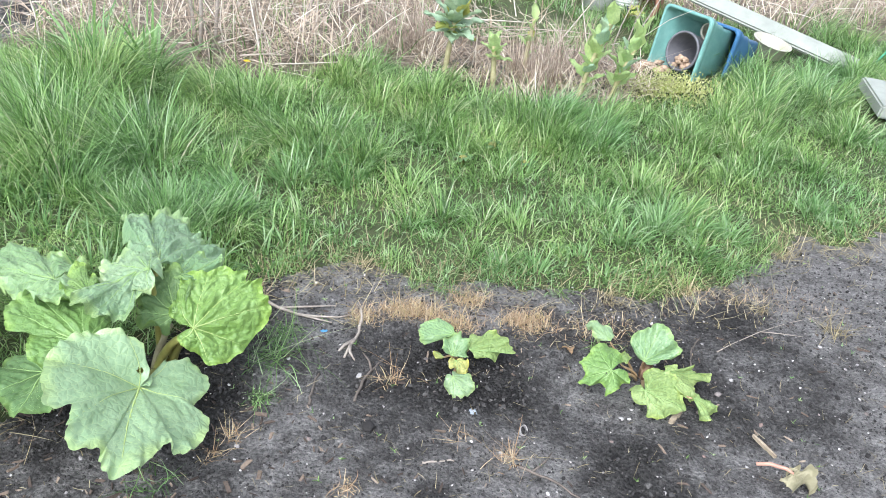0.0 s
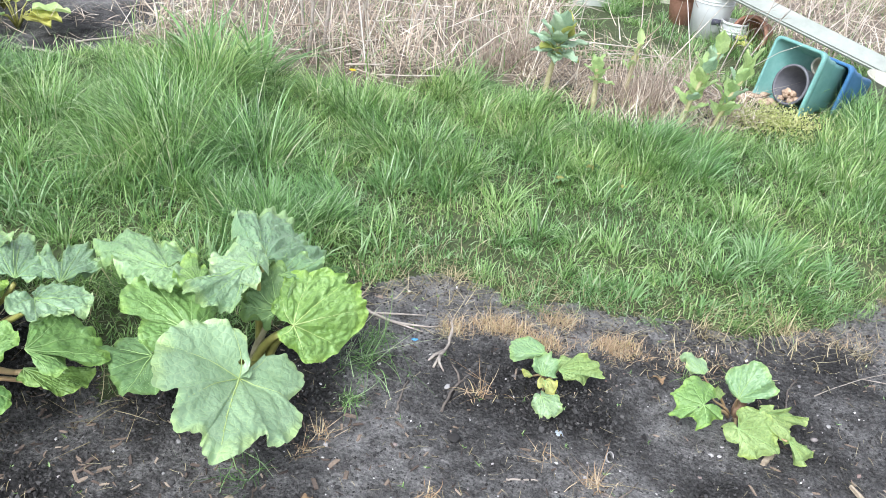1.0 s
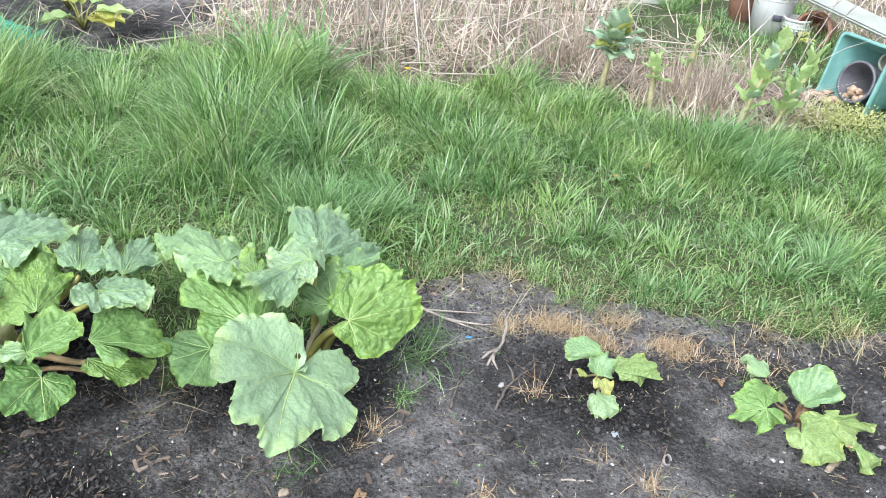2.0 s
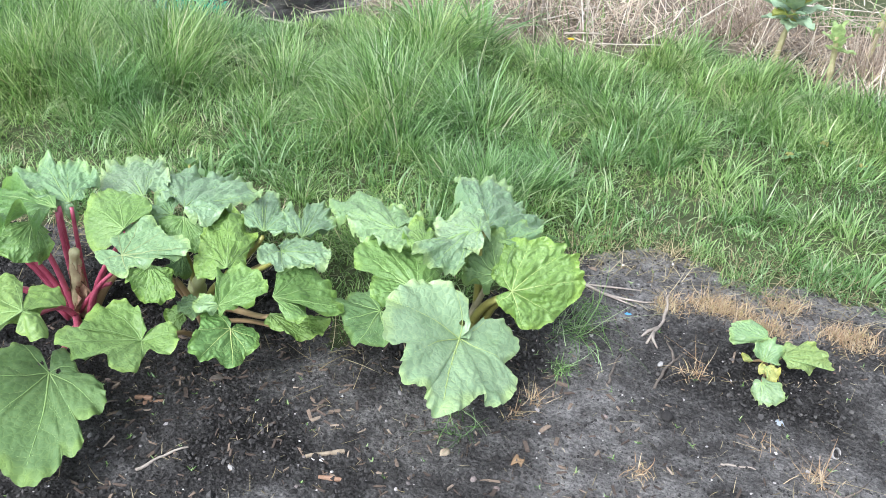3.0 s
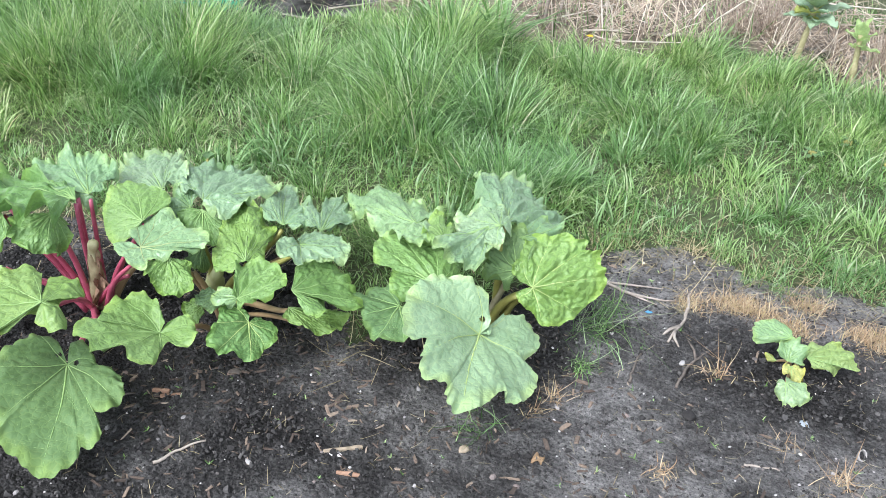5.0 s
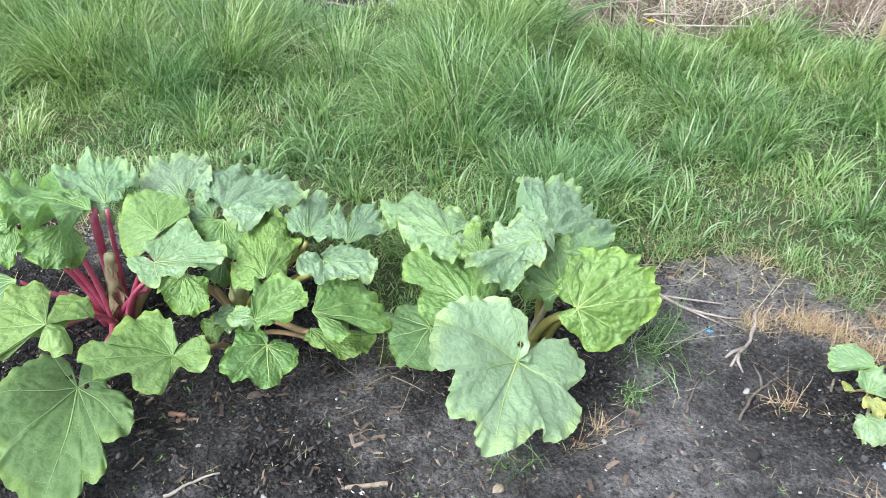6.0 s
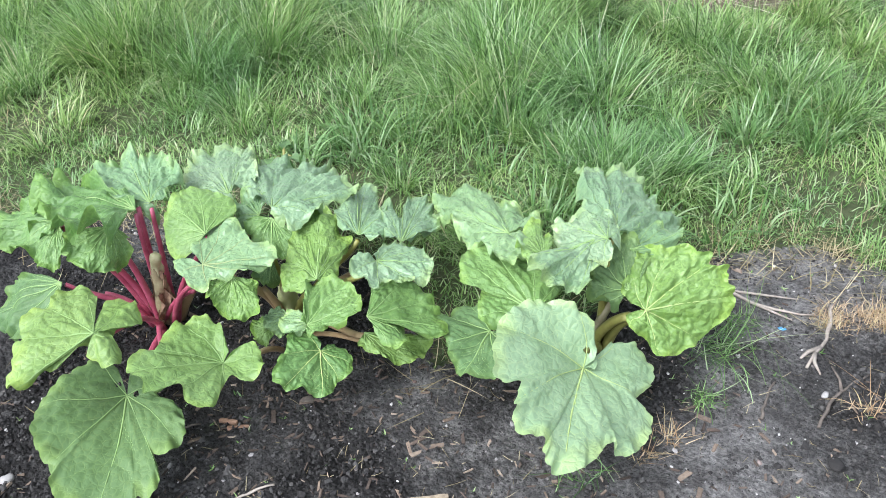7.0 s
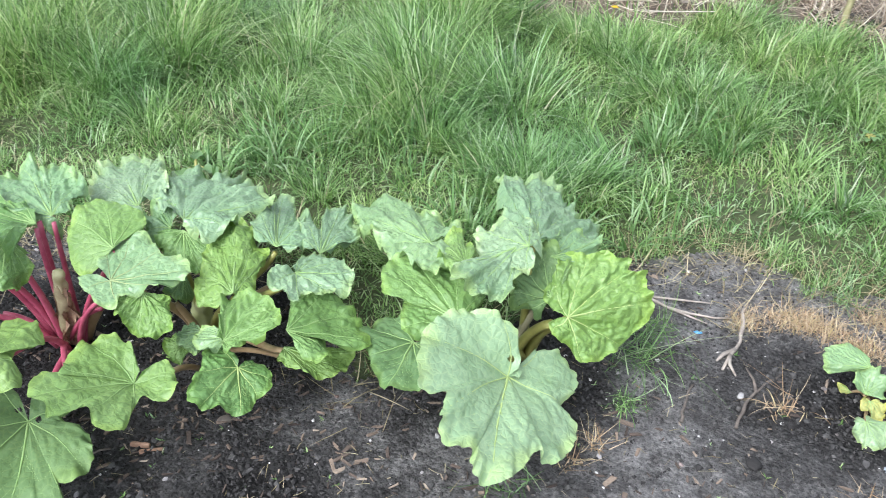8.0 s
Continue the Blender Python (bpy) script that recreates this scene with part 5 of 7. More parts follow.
M_CLOD_ONE = single_material("soil_clod_single", ((0.0, (0.03, 0.028, 0.026)), (0.5, (0.052, 0.05, 0.047)), (0.9, (0.078, 0.075, 0.07)), (1.0, (0.12, 0.115, 0.105))))
M_CHIP_ONE = single_material("bark_chip_single", ((0.0, (0.06, 0.047, 0.038)), (0.5, (0.13, 0.1, 0.078)), (0.85, (0.24, 0.185, 0.135)), (1.0, (0.4, 0.33, 0.25))))
M_STONE_ONE = single_material("stone_single", ((0.0, (0.14, 0.125, 0.115)), (0.5, (0.2, 0.18, 0.165)), (0.8, (0.24, 0.16, 0.13)), (1.0, (0.32, 0.3, 0.28))))


def pieces(name, shape, tris, x, y, sizes, jitter, sink, mat, rs, tilt):
    """Single small solids lying on the ground, parts of it; eight meshes are shared."""
    meshes = []
    for k in range(8):
        v = shape * (1 + rs.uniform(-jitter, jitter, (len(shape), 1))) + rs.uniform(-jitter, jitter, shape.shape) * 0.5
        meshes.append(raw_mesh(name, v, tris, [mat], None, False))
    z = ground_z(x, y) + sizes[:, 2] * (1 - sink)
    for k in range(len(x)):
        ob = new(name, meshes[k % 8])
        ob.parent = ground
        ob.location = (x[k], y[k], z[k])
        ob.rotation_euler = (0.0, rs.normal(0, tilt), rs.uniform(0, 6.28))
        ob.scale = sizes[k]


def debris():
    rs = np.random.RandomState(21)
    x, y = bed_points(105000, rs)
    rough = np.clip(1.3 - 1.15 * dryness_and_shade(x, y), 0.3, 1)
    ok = rs.rand(len(x)) < rough
    x, y = x[ok], y[ok]
    s = 0.0013 + 0.0013 * rs.pareto(2.2, len(x)).clip(0, 2.6)
    scatter("soil_crumbs", OCTA, OCTA_F, x, y, np.stack((s * rs.uniform(0.9, 1.4, len(s)), s, s * rs.uniform(0.6, 1, len(s))), 1), 0.3, 0.35, M_CRUMB, "dark loose crumbs of soil", "soil", rs, 1.4)
    x, y = bed_points(34000, rs)
    ok = rs.rand(len(x)) < np.clip(1.15 - 1.05 * dryness_and_shade(x, y), 0.2, 1) ** 1.3
    x, y = x[ok], y[ok]
    s = 0.003 + 0.002 * rs.pareto(2.4, len(x)).clip(0, 2)
    sizes = np.stack((s * rs.uniform(0.9, 1.3, len(s)), s, s * rs.uniform(0.6, 0.9, len(s))), 1)
    near = (s > 0.0045) & (x > -1.1) & (x < 0.9) & (y > 1.0) & (y < 1.7)
    near &= np.cumsum(near) <= 290
    pieces("clod", ICO, ICO_F, x[near], y[near], sizes[near], 0.5, 0.55, M_CLOD_ONE, rs, 1.0)
    scatter("soil_clods", ICO, ICO_F, x[~near], y[~near], sizes[~near], 0.5, 0.55, M_CRUMB, "dark rough clods of loose soil", "soil", rs, 1.0)
    # bark and wood chips, thickest below the large plants
    x, y = bed_points(12000, rs)
    thick = np.exp(-((x + 0.75) / 0.75) ** 2 - ((y - 1.3) / 0.35) ** 2) * 0.7 + 0.05
    ok = rs.rand(len(x)) < thick * (0.3 + 1.3 * fbm(x, y, 3, 3, 50))
    x, y = x[ok], y[ok]
    n = len(x)
    ln = rs.uniform(0.0035, 0.011, n) * rs.choice((1, 1, 1.5), n)
    sizes = np.stack((ln, ln * rs.uniform(0.1, 0.3, n), rs.uniform(0.0008, 0.0025, n)), 1)
    near = (x > -1.1) & (x < -0.25) & (y > 1.02) & (y < 1.45)
    near &= np.cumsum(near) <= 280
    pieces("wood_chip", BOX, BOX_F, x[near], y[near], sizes[near], 0.45, 0.25, M_CHIP_ONE, rs, 0.18)
    scatter("bark_chips", BOX, BOX_F, x[~near], y[~near], sizes[~near], 0.45, 0.25, M_CHIP, "brown bark and wood chips scattered on soil", "wood chips", rs, 0.18)
    # pale grit
    x, y = bed_points(1700, rs)
    n = len(x)
    s = 0.0016 + 0.0012 * rs.pareto(2.4, n).clip(0, 3)
    scatter("pale_grit", ICO, ICO_F, x, y, np.stack((s * 1.3, s, s * 0.7), 1), 0.2, 0.35, M_FLECK, "small white grit and shell flecks on soil", "grit", rs)
    x, y = bed_points(260, rs)
    n = len(x)
    s = 0.003 + 0.002 * rs.pareto(2.2, n).clip(0, 3)
    pieces("pebble", ICO, ICO_F, x, y, np.stack((s * 1.3, s, s * 0.6), 1), 0.2, 0.45, M_STONE_ONE, rs, 0.3)
    # fine dead roots and straws
    x, y = bed_points(2600, rs)
    n = len(x)
    base = np.stack((x, y, ground_z(x, y) + 0.004), 1)
    blade_object("straw_bits", [blades(base, rs.uniform(0.012, 0.05, n), rs.uniform(0, 6.3, n), rs.uniform(1.2, 1.6, n), rs.normal(0, 0.9, n), rs.uniform(0.0007, 0.0018, n), rs, 5)], M_OLD, "fine dead roots and straw on soil", "straw")
    # small green seedlings
    x, y = bed_points(420, rs)
    x, y = np.repeat(x, 4), np.repeat(y, 4)
    n = len(x)
    base = np.stack((x, y, ground_z(x, y)), 1)
    blade_object("seedlings", [blades(base, rs.uniform(0.006, 0.016, n), rs.uniform(0, 6.3, n), rs.uniform(0.4, 1.2, n), rs.normal(0.3, 0.3, n), rs.uniform(0.002, 0.004, n), rs)], M_GRASS, "tiny green seedlings on bare soil", "seedlings")


debris()


def on_ground(x, y, lift=0.0):
    return Vector((x, y, height_at(x, y) + lift))


def stick(name, ends, radius, mat, label, bend=0.0, side=(), seed=1, category="stick"):
    """A knobbly stick lying on the ground, with optional side branches (share along, dx, dy, dz, radius)."""
    rs = random.Random(seed)
    a, b = on_ground(*ends[0], radius * 0.8), on_ground(*ends[1], radius * 0.8)
    thing = new(name)
    thing.location = a
    cross = Vector((-(b - a).y, (b - a).x, 0)) * bend
    pts = [(b - a) * s + cross * math.sin(math.pi * s) + Vector((rs.uniform(-1, 1), rs.uniform(-1, 1), rs.uniform(0, 1))) * radius * 0.7 for s in (k / 9 for k in range(10))]
    part("stem", tube(bmesh.new(), pts, [radius * (1 - 0.45 * k / 9) * rs.uniform(0.85, 1.15) for k in range(10)], 7), mat, thing)
    for s, dx, dy, dz, r in side:
        o = pts[int(s * 9)]
        part("branch", tube(bmesh.new(), [o, o + Vector((dx * 0.5 + dy * 0.1, dy * 0.5, dz * 0.6)), o + Vector((dx, dy, dz))], [r, r * 0.8, r * 0.4], 6), mat, thing)
    return tagged(thing, label, category)


def slat(ends, width, thick, mat, label, seed=1, name="wood_offcut"):
    """A split, ragged piece of flat wood."""
    rs = random.Random(seed)
    a, b = on_ground(*ends[0], thick), on_ground(*ends[1], thick)
    d = (b - a).normalized()
    s = Vector((-d.y, d.x, 0)) * width / 2
    bm = bmesh.new()
    rings = []
    n = 7
    for k in range(n):
        p = (b - a) * k / (n - 1)
        w = s * rs.uniform(0.7, 1.05) * (0.75 if k in (0, n - 1) else 1)
        up = Vector((0, 0, thick)) * rs.uniform(0.8, 1.1)
        rings.append([bm.verts.new(p - w - up * 0.6), bm.verts.new(p + w - up * 0.6), bm.verts.new(p + w * 0.9 + up), bm.verts.new(p + w * 0.1 + up * 1.15), bm.verts.new(p - w * 0.9 + up * 0.9)])
    for u, v in zip(rings, rings[1:]):
        for k in range(5):
            bm.faces.new((u[k], u[(k + 1) % 5], v[(k + 1) % 5], v[k]))
    bm.faces.new(rings[0][::-1])
    bm.faces.new(rings[-1])
    ob = part(name, bm, mat, None, "", False)
    ob.location = a
    return tagged(ob, label, "wood")


def lump(name, x, y, size, mat, label, category="stone", seed=1, lift=0.0, jag=0.35):
    rs = random.Random(seed)
    bm = bmesh.new()
    bmesh.ops.create_icosphere(bm, subdivisions=2, radius=1)
    for v in bm.verts:
        k = 1 + jag * (noise.noise(v.co * 1.3 + Vector((seed * 3.1, 0, 0))))
        v.co = Vector((v.co.x * size[0], v.co.y * size[1], v.co.z * size[2])) * k
    ob = part(name, bm, mat, None)
    ob.location = on_ground(x, y, size[2] * 0.55 + lift)
    ob.rotation_euler = (0, 0, rs.uniform(0, 6))
    return tagged(ob, label, category)


def straw_tuft(x, y, n, length, mat, label, seed, flat=1.15):
    rs = np.random.RandomState(seed)
    sway = rs.uniform(0, 6.3)
    a = sway + rs.normal(0, 1.3, n)
    base = np.stack((rs.normal(0, length * 0.22, n), rs.normal(0, length * 0.22, n), np.abs(rs.normal(0.004, 0.006, n))), 1)
    v, f = blades(base, 0.85 * length * rs.gamma(3, 0.25, n), a, np.clip(rs.normal(flat, 0.3, n), 0.3, 1.55), rs.normal(0.3, 1.5, n), rs.uniform(0.001, 0.0026, n), rs, 6)
    ob = new("dead_grass_tuft", raw_mesh("dead_grass_tuft", v, f, [mat]))
    ob.location = on_ground(x, y, 0.002)
    return tagged(ob, label, "dry grass")


slat(((-0.62, 1.155), (-0.55, 1.203)), 0.012, 0.004, M_WOOD, "pale flat strip of weathered wood on soil", 3)
slat(((-0.568, 1.118), (-0.518, 1.127)), 0.009, 0.004, M_REDWOOD, "short reddish split wood piece on soil", 4)
slat(((-1.075, 1.16), (-1.03, 1.165)), 0.011, 0.004, M_REDWOOD, "short brown piece of bark on soil", 5)
slat(((-1.04, 1.145), (-1.0, 1.17)), 0.01, 0.004, M_REDWOOD, "short brown piece of bark on soil", 6)
slat(((0.845, 1.72), (0.89, 1.79)), 0.02, 0.005, M_WOOD, "grey weathered wood chip on soil", 8)
slat(((1.085, 1.63), (1.05, 1.7)), 0.01, 0.006, M_WOOD, "brown broken piece of wood on soil", 9)
stick("forked_twig", ((0.02, 2.1), (0.0, 1.86)), 0.0055, M_TWIG, "pale dry forked twig lying on soil", 0.06, ((0.75, -0.035, -0.06, 0.004, 0.006), (0.85, 0.02, -0.07, 0.004, 0.005)), 2, "twig")
stick("dry_root", ((-0.26, 2.09), (-0.01, 2.045)), 0.005, M_TWIG, "pale twisted dry root at the bed's edge", -0.15, ((0.3, 0.16, 0.03, 0.006, 0.004), (0.55, 0.1, -0.03, 0.004, 0.004)), 3, "root")
stick("dry_stick", ((0.05, 1.69), (0.125, 1.9)), 0.004, M_DARKTWIG, "brown dry woody stem lying on soil", 0.08, ((0.6, -0.03, 0.06, 0.01, 0.004),), 4)
stick("dry_stick", ((-0.06, 1.66), (-0.055, 1.79)), 0.0035, M_DARKTWIG, "grey sunken stick in the soil", 0.02, (), 5)
stick("dry_stick", ((0.225, 1.505), (0.3, 1.52)), 0.003, M_TWIG, "short pale stem lying on soil", 0.02, (), 6)
stick("dry_stick", ((0.45, 1.52), (0.58, 1.44)), 0.004, M_DARKTWIG, "grey dry stem lying on soil", 0.05, ((0.3, 0.05, 0.06, 0.01, 0.003),), 7)
stick("dry_stick", ((-0.93, 0.98), (-0.86, 1.07)), 0.004, M_TWIG, "thin pale stick lying on soil", 0.05, (), 8)
stick("dry_stick", ((-1.16, 1.02), (-1.1, 1.13)), 0.004, M_DARKTWIG, "thin forked stick lying on soil", 0.1, ((0.5, 0.03, 0.02, 0.01, 0.002),), 9)
stick("long_straw", ((1.05, 2.05), (1.6, 2.35)), 0.0016, M_TWIG, "long pale straw lying on soil", 0.06, ((0.4, 0.12, -0.02, 0.01, 0.002),), 10, "straw")
stick("long_straw", ((0.95, 1.95), (1.02, 2.12)), 0.003, M_DARKTWIG, "dark dry stem lying on soil", 0.06, (), 11, "straw")
lump("pale_stone", -1.353, 0.846, (0.016, 0.013, 0.009), M_SHELL, "rounded pale stone on soil", "stone", 3)
lump("flat_pebble", -0.347, 1.291, (0.014, 0.011, 0.005), M_WOOD, "flat tan pebble on soil", "stone", 4)
lump("grey_stone", -0.933, 1.282, (0.015, 0.012, 0.007), M_DARKTWIG, "grey-brown stone half sunk in soil", "stone", 5)
lump("soil_clod", 0.092, 1.603, (0.02, 0.015, 0.006), M_CLOD_ONE, "broken brown clod on the soil", "clod", 6)
lump("slate_piece", 0.343, 1.691, (0.014, 0.011, 0.003), M_SLATE, "pale blue-grey slate chip on soil", "stone", 7)
lump("shell_piece", 0.048, 1.792, (0.012, 0.007, 0.004), M_SHELL, "white broken shell on dark soil", "shell", 8)
lump("shell_piece", -0.75, 1.065, (0.012, 0.005, 0.003), M_SHELL, "long white shell flake on soil", "shell", 9)
lump("plastic_scrap", -0.07, 1.972, (0.01, 0.006, 0.002), M_BLUE_BIT, "small blue plastic scrap on soil", "litter", 10)
lump("pebble", 0.86, 2.1, (0.016, 0.012, 0.006), M_SLATE, "pale flat pebble on soil", "stone", 11)
lump("pebble", 0.72, 1.72, (0.007, 0.006, 0.005), M_SHELL, "white pebble on soil", "stone", 12)
lump("pebble", 1.06, 1.93, (0.007, 0.006, 0.004), M_SHELL, "white pebble on soil", "stone", 13)
lump("pebble", 1.0, 1.85, (0.01, 0.008, 0.004), M_STONE, "pinkish flat stone on soil", "stone", 14)


def plastic_ring(x, y):
    """A curled strip of white plastic, lying as a loose ring."""
    bm = bmesh.new()
    rows = []
    for k in range(25):
        a = -0.5 + 5.6 * k / 24
        r = 0.013 + 0.0015 * math.sin(2 * a)
        rows.append([bm.verts.new((math.cos(a) * (r + d), math.sin(a) * (r + d) * 1.15, z + 0.004 * math.sin(a))) for d, z in ((0, 0), (0.0015, 0), (0.0015, 0.012), (0, 0.012))])
    for u, v in zip(rows, rows[1:]):
        for k in range(4):
            bm.faces.new((u[k], u[(k + 1) % 4], v[(k + 1) % 4], v[k]))
    bm.faces.new(rows[0][::-1])
    bm.faces.new(rows[-1])
    ob = part("plastic_ring", bm, M_SHELL, None)
    ob.location = on_ground(x, y, 0.004)
    ob.rotation_euler, ob.scale = (0.5, 0, 0.6), (0.72, 0.72, 0.9)
    return tagged(ob, "curled white plastic strip lying on soil", "litter")


plastic_ring(0.464, 1.641)
for tx, ty, tn, tl, tm, tlab, ts in (
    (0.136, 1.772, 40, 0.1, M_TAN, "pale dead grass tuft sprawling on soil", 1),
    (0.43, 1.535, 60, 0.08, M_TAN, "orange-tan dead grass tuft on soil", 2),
    (0.312, 1.593, 18, 0.06, M_TAN, "thin pale dead grass tuft on soil", 3),
    (0.06, 1.4, 40, 0.06, M_TAN, "orange-tan dead grass tuft on soil", 4),
    (-0.215, 1.52, 40, 0.06, M_TAN, "half-dead grass tuft beside the big rhubarb", 5),
    (-0.185, 1.66, 70, 0.07, M_GRASS, "small green grass tuft beside the big rhubarb", 6),
    (-0.24, 1.465, 34, 0.05, M_TAN, "tan dead grass tuft on soil", 7),
    (-0.35, 1.36, 46, 0.12, M_GRASS, "thin green grass tuft under a rhubarb leaf", 8),
    (-0.2, 1.81, 110, 0.16, M_GRASS, "long sprawling green grass tuft on soil", 9),
    (-0.17, 1.93, 90, 0.13, M_GRASS, "green grass tuft at the foot of the big rhubarb", 15),
    (0.7, 2.0, 40, 0.07, M_GRASS, "small green grass tuft on bare soil", 10),
    (0.82, 2.02, 18, 0.04, M_GRASS, "small green grass tuft on bare soil", 11),
    (1.45, 2.2, 60, 0.1, M_OLD, "pale dead grass heap on soil", 12),
    (1.25, 2.3, 50, 0.08, M_OLD, "pale dead grass heap on soil", 13),
    (0.02, 2.02, 40, 0.07, M_OLD, "pale dead grass tuft at the path edge", 14),
):
    straw_tuft(tx, ty, tn, tl, tm, tlab, ts)


rt = random.Random(19)
for k in range(46):
    ex = rt.uniform(-0.35, 1.7)
    green = rt.random() < 0.72
    straw_tuft(ex, float(edge(ex)) + rt.uniform(-0.05, 0.06), rt.randint(22, 60), rt.uniform(0.05, 0.12), M_GRASS if green else M_OLD, "ragged green grass tuft leaning over the bed's edge" if green else "pale dead grass tuft at the path edge", 200 + k, rt.uniform(0.5, 1.2))


def tan_patches():
    """The scorched tan turf behind the sparse rhubarb."""
    rs = np.random.RandomState(31)
    xs, ys = [], []
    for x, y, sx, sy, n in ((0.17, 2.1, 0.05, 0.024, 900), (0.3, 2.06, 0.03, 0.02, 350), (0.5, 2.1, 0.035, 0.026, 700), (0.33, 2.19, 0.03, 0.022, 350), (0.03, 2.06, 0.022, 0.022, 220), (0.7, 2.1, 0.1, 0.04, 260), (1.2, 2.36, 0.15, 0.05, 300)):
        xs.append(rs.normal(x, sx, n))
        ys.append(rs.normal(y, sy, n))
    x, y = np.concatenate(xs), np.concatenate(ys)
    n = len(x)
    base = np.stack((x, y, ground_z(x, y)), 1)
    blade_object("scorched_grass", [blades(base, rs.uniform(0.02, 0.05, n), rs.uniform(0, 6.3, n), np.abs(rs.normal(0.6, 0.45, n)), rs.normal(1.0, 0.8, n), rs.uniform(0.001, 0.0022, n), rs)], M_TAN, "tan scorched turf behind the small rhubarb", "dry grass")


tan_patches()


def fallen_leaf():
    """The withered rhubarb leaf with its pink stalk that lies on the soil."""
    thing = new("fallen_leaf")
    thing.location = on_ground(1.1, 1.56)
    part("stalk", tube(bmesh.new(), [(-0.075, 0.035, 0.012), (-0.045, 0.03, 0.02), (-0.015, 0.01, 0.028), (0, 0, 0.024)], [0.0045, 0.005, 0.0045, 0.003], 8), M_PINK, thing, "pink broken stalk")
    shape = Blade(simple_arms(0.06, 0.07, 0.02), 4, 77, 0.02, 0.2, 0.006, 0.15)
    v, f = shape.surface(12, 60)
    v[:, 2] += 0.024
    blade = new("leaf", raw_mesh("leaf", v, f, [M_WITHERED]))
    blade.parent = thing
    blade.rotation_euler = (-0.12, 0, -2.4)
    tagged(thing, "withered pale yellow rhubarb leaf lying on soil", "leaf")


fallen_leaf()


def brown_leaf(x, y, turn, size):
    shape = Blade(simple_arms(size, size * 0.55, size * 0.2), 4, int(turn * 10) + 5, 0.008, 0.25, 0.002, 0.1)
    v, f = shape.surface(8, 40)
    ob = new("dead_leaf", raw_mesh("dead_leaf", v, f, [M_BROWNLEAF]))
    ob.location, ob.rotation_euler = on_ground(x, y, 0.004), (0, 0.2, turn)
    tagged(ob, "small curled brown dead leaf on soil", "leaf")


brown_leaf(0.618, 1.973, 1.2, 0.035)
brown_leaf(-0.18, 1.33, 2.1, 0.03)


# ---- the neglected plot behind the path ----
M_KALE = leaf_material("kale_leaf", (0.31, 0.44, 0.29), (0.44, 0.57, 0.4), 0.2, 0.45, 0.4, 0.4)
M_KALE_BRIGHT = leaf_material("kale_leaf_bright", (0.38, 0.53, 0.2), (0.52, 0.65, 0.32), 0.35, 0.45, 0.4, 0.4)
M_YELLOWLEAF = leaf_material("yellowing_leaf", (0.36, 0.4, 0.1), (0.5, 0.5, 0.15), 0.3, 0.5, 0.3, 0.4)
M_YELLOWWEED = blade_material("yellow_weed_leaf", ((0.0, (0.36, 0.42, 0.13)), (0.6, (0.5, 0.53, 0.22)), (1.0, (0.64, 0.63, 0.36))), ((0.85, 0.9, 0.85), (1.1, 1.05, 1.0)))
M_KALESTEM = mottled("kale_stem", (0.32, 0.3, 0.14), (0.5, 0.46, 0.26), 60, 0.7, 0.3, 0.8, 0.005)
M_CANE = chips_material("dead_cane", ((0.0, (0.3, 0.23, 0.17)), (0.4, (0.56, 0.48, 0.39)), (1.0, (0.84, 0.78, 0.68))), 0.8)
M_GREENBOX = mottled("green_plastic", (0.14, 0.33, 0.28), (0.22, 0.42, 0.37), 18, 0.45, 0.45, 0.1, 0.002)
M_BLUEBOX = mottled("blue_plastic", (0.04, 0.14, 0.29), (0.07, 0.19, 0.36), 18, 0.45, 0.45, 0.1, 0.002)
M_BLACKPOT = mottled("dark_grey_plastic", (0.11, 0.11, 0.12), (0.18, 0.18, 0.19), 20, 0.45, 0.45, 0.1, 0.002)
M_TERRA = mottled("terracotta", (0.27, 0.14, 0.09), (0.4, 0.22, 0.15), 25, 0.85, 0.2, 0.3, 0.003)
M_WHITE = mottled("weathered_white_plastic", (0.26, 0.28, 0.24), (0.36, 0.38, 0.325), 9, 0.55, 0.3, 0.15, 0.002)
M_BUCKET = mottled("white_plastic", (0.62, 0.63, 0.6), (0.74, 0.75, 0.72), 9, 0.4, 0.4, 0.1, 0.002)
M_CREAM = mottled("cream_plastic", (0.4, 0.38, 0.29), (0.54, 0.52, 0.42), 14, 0.5, 0.4, 0.1, 0.002)
M_TAN_LUMP = mottled("tan_lump", (0.36, 0.25, 0.16), (0.56, 0.42, 0.3), 50, 0.85, 0.2, 0.7, 0.004)
M_HOOP = mottled("green_tube", (0.02, 0.22, 0.12), (0.04, 0.3, 0.17), 30, 0.4, 0.5, 0.1, 0.001)
M_NET = mottled("green_net", (0.03, 0.36, 0.24), (0.06, 0.46, 0.32), 30, 0.5, 0.4, 0.1, 0.001)
M_INK = mottled("dark_print", (0.05, 0.05, 0.07), (0.1, 0.1, 0.12), 30, 0.6, 0.3, 0.1, 0.001)


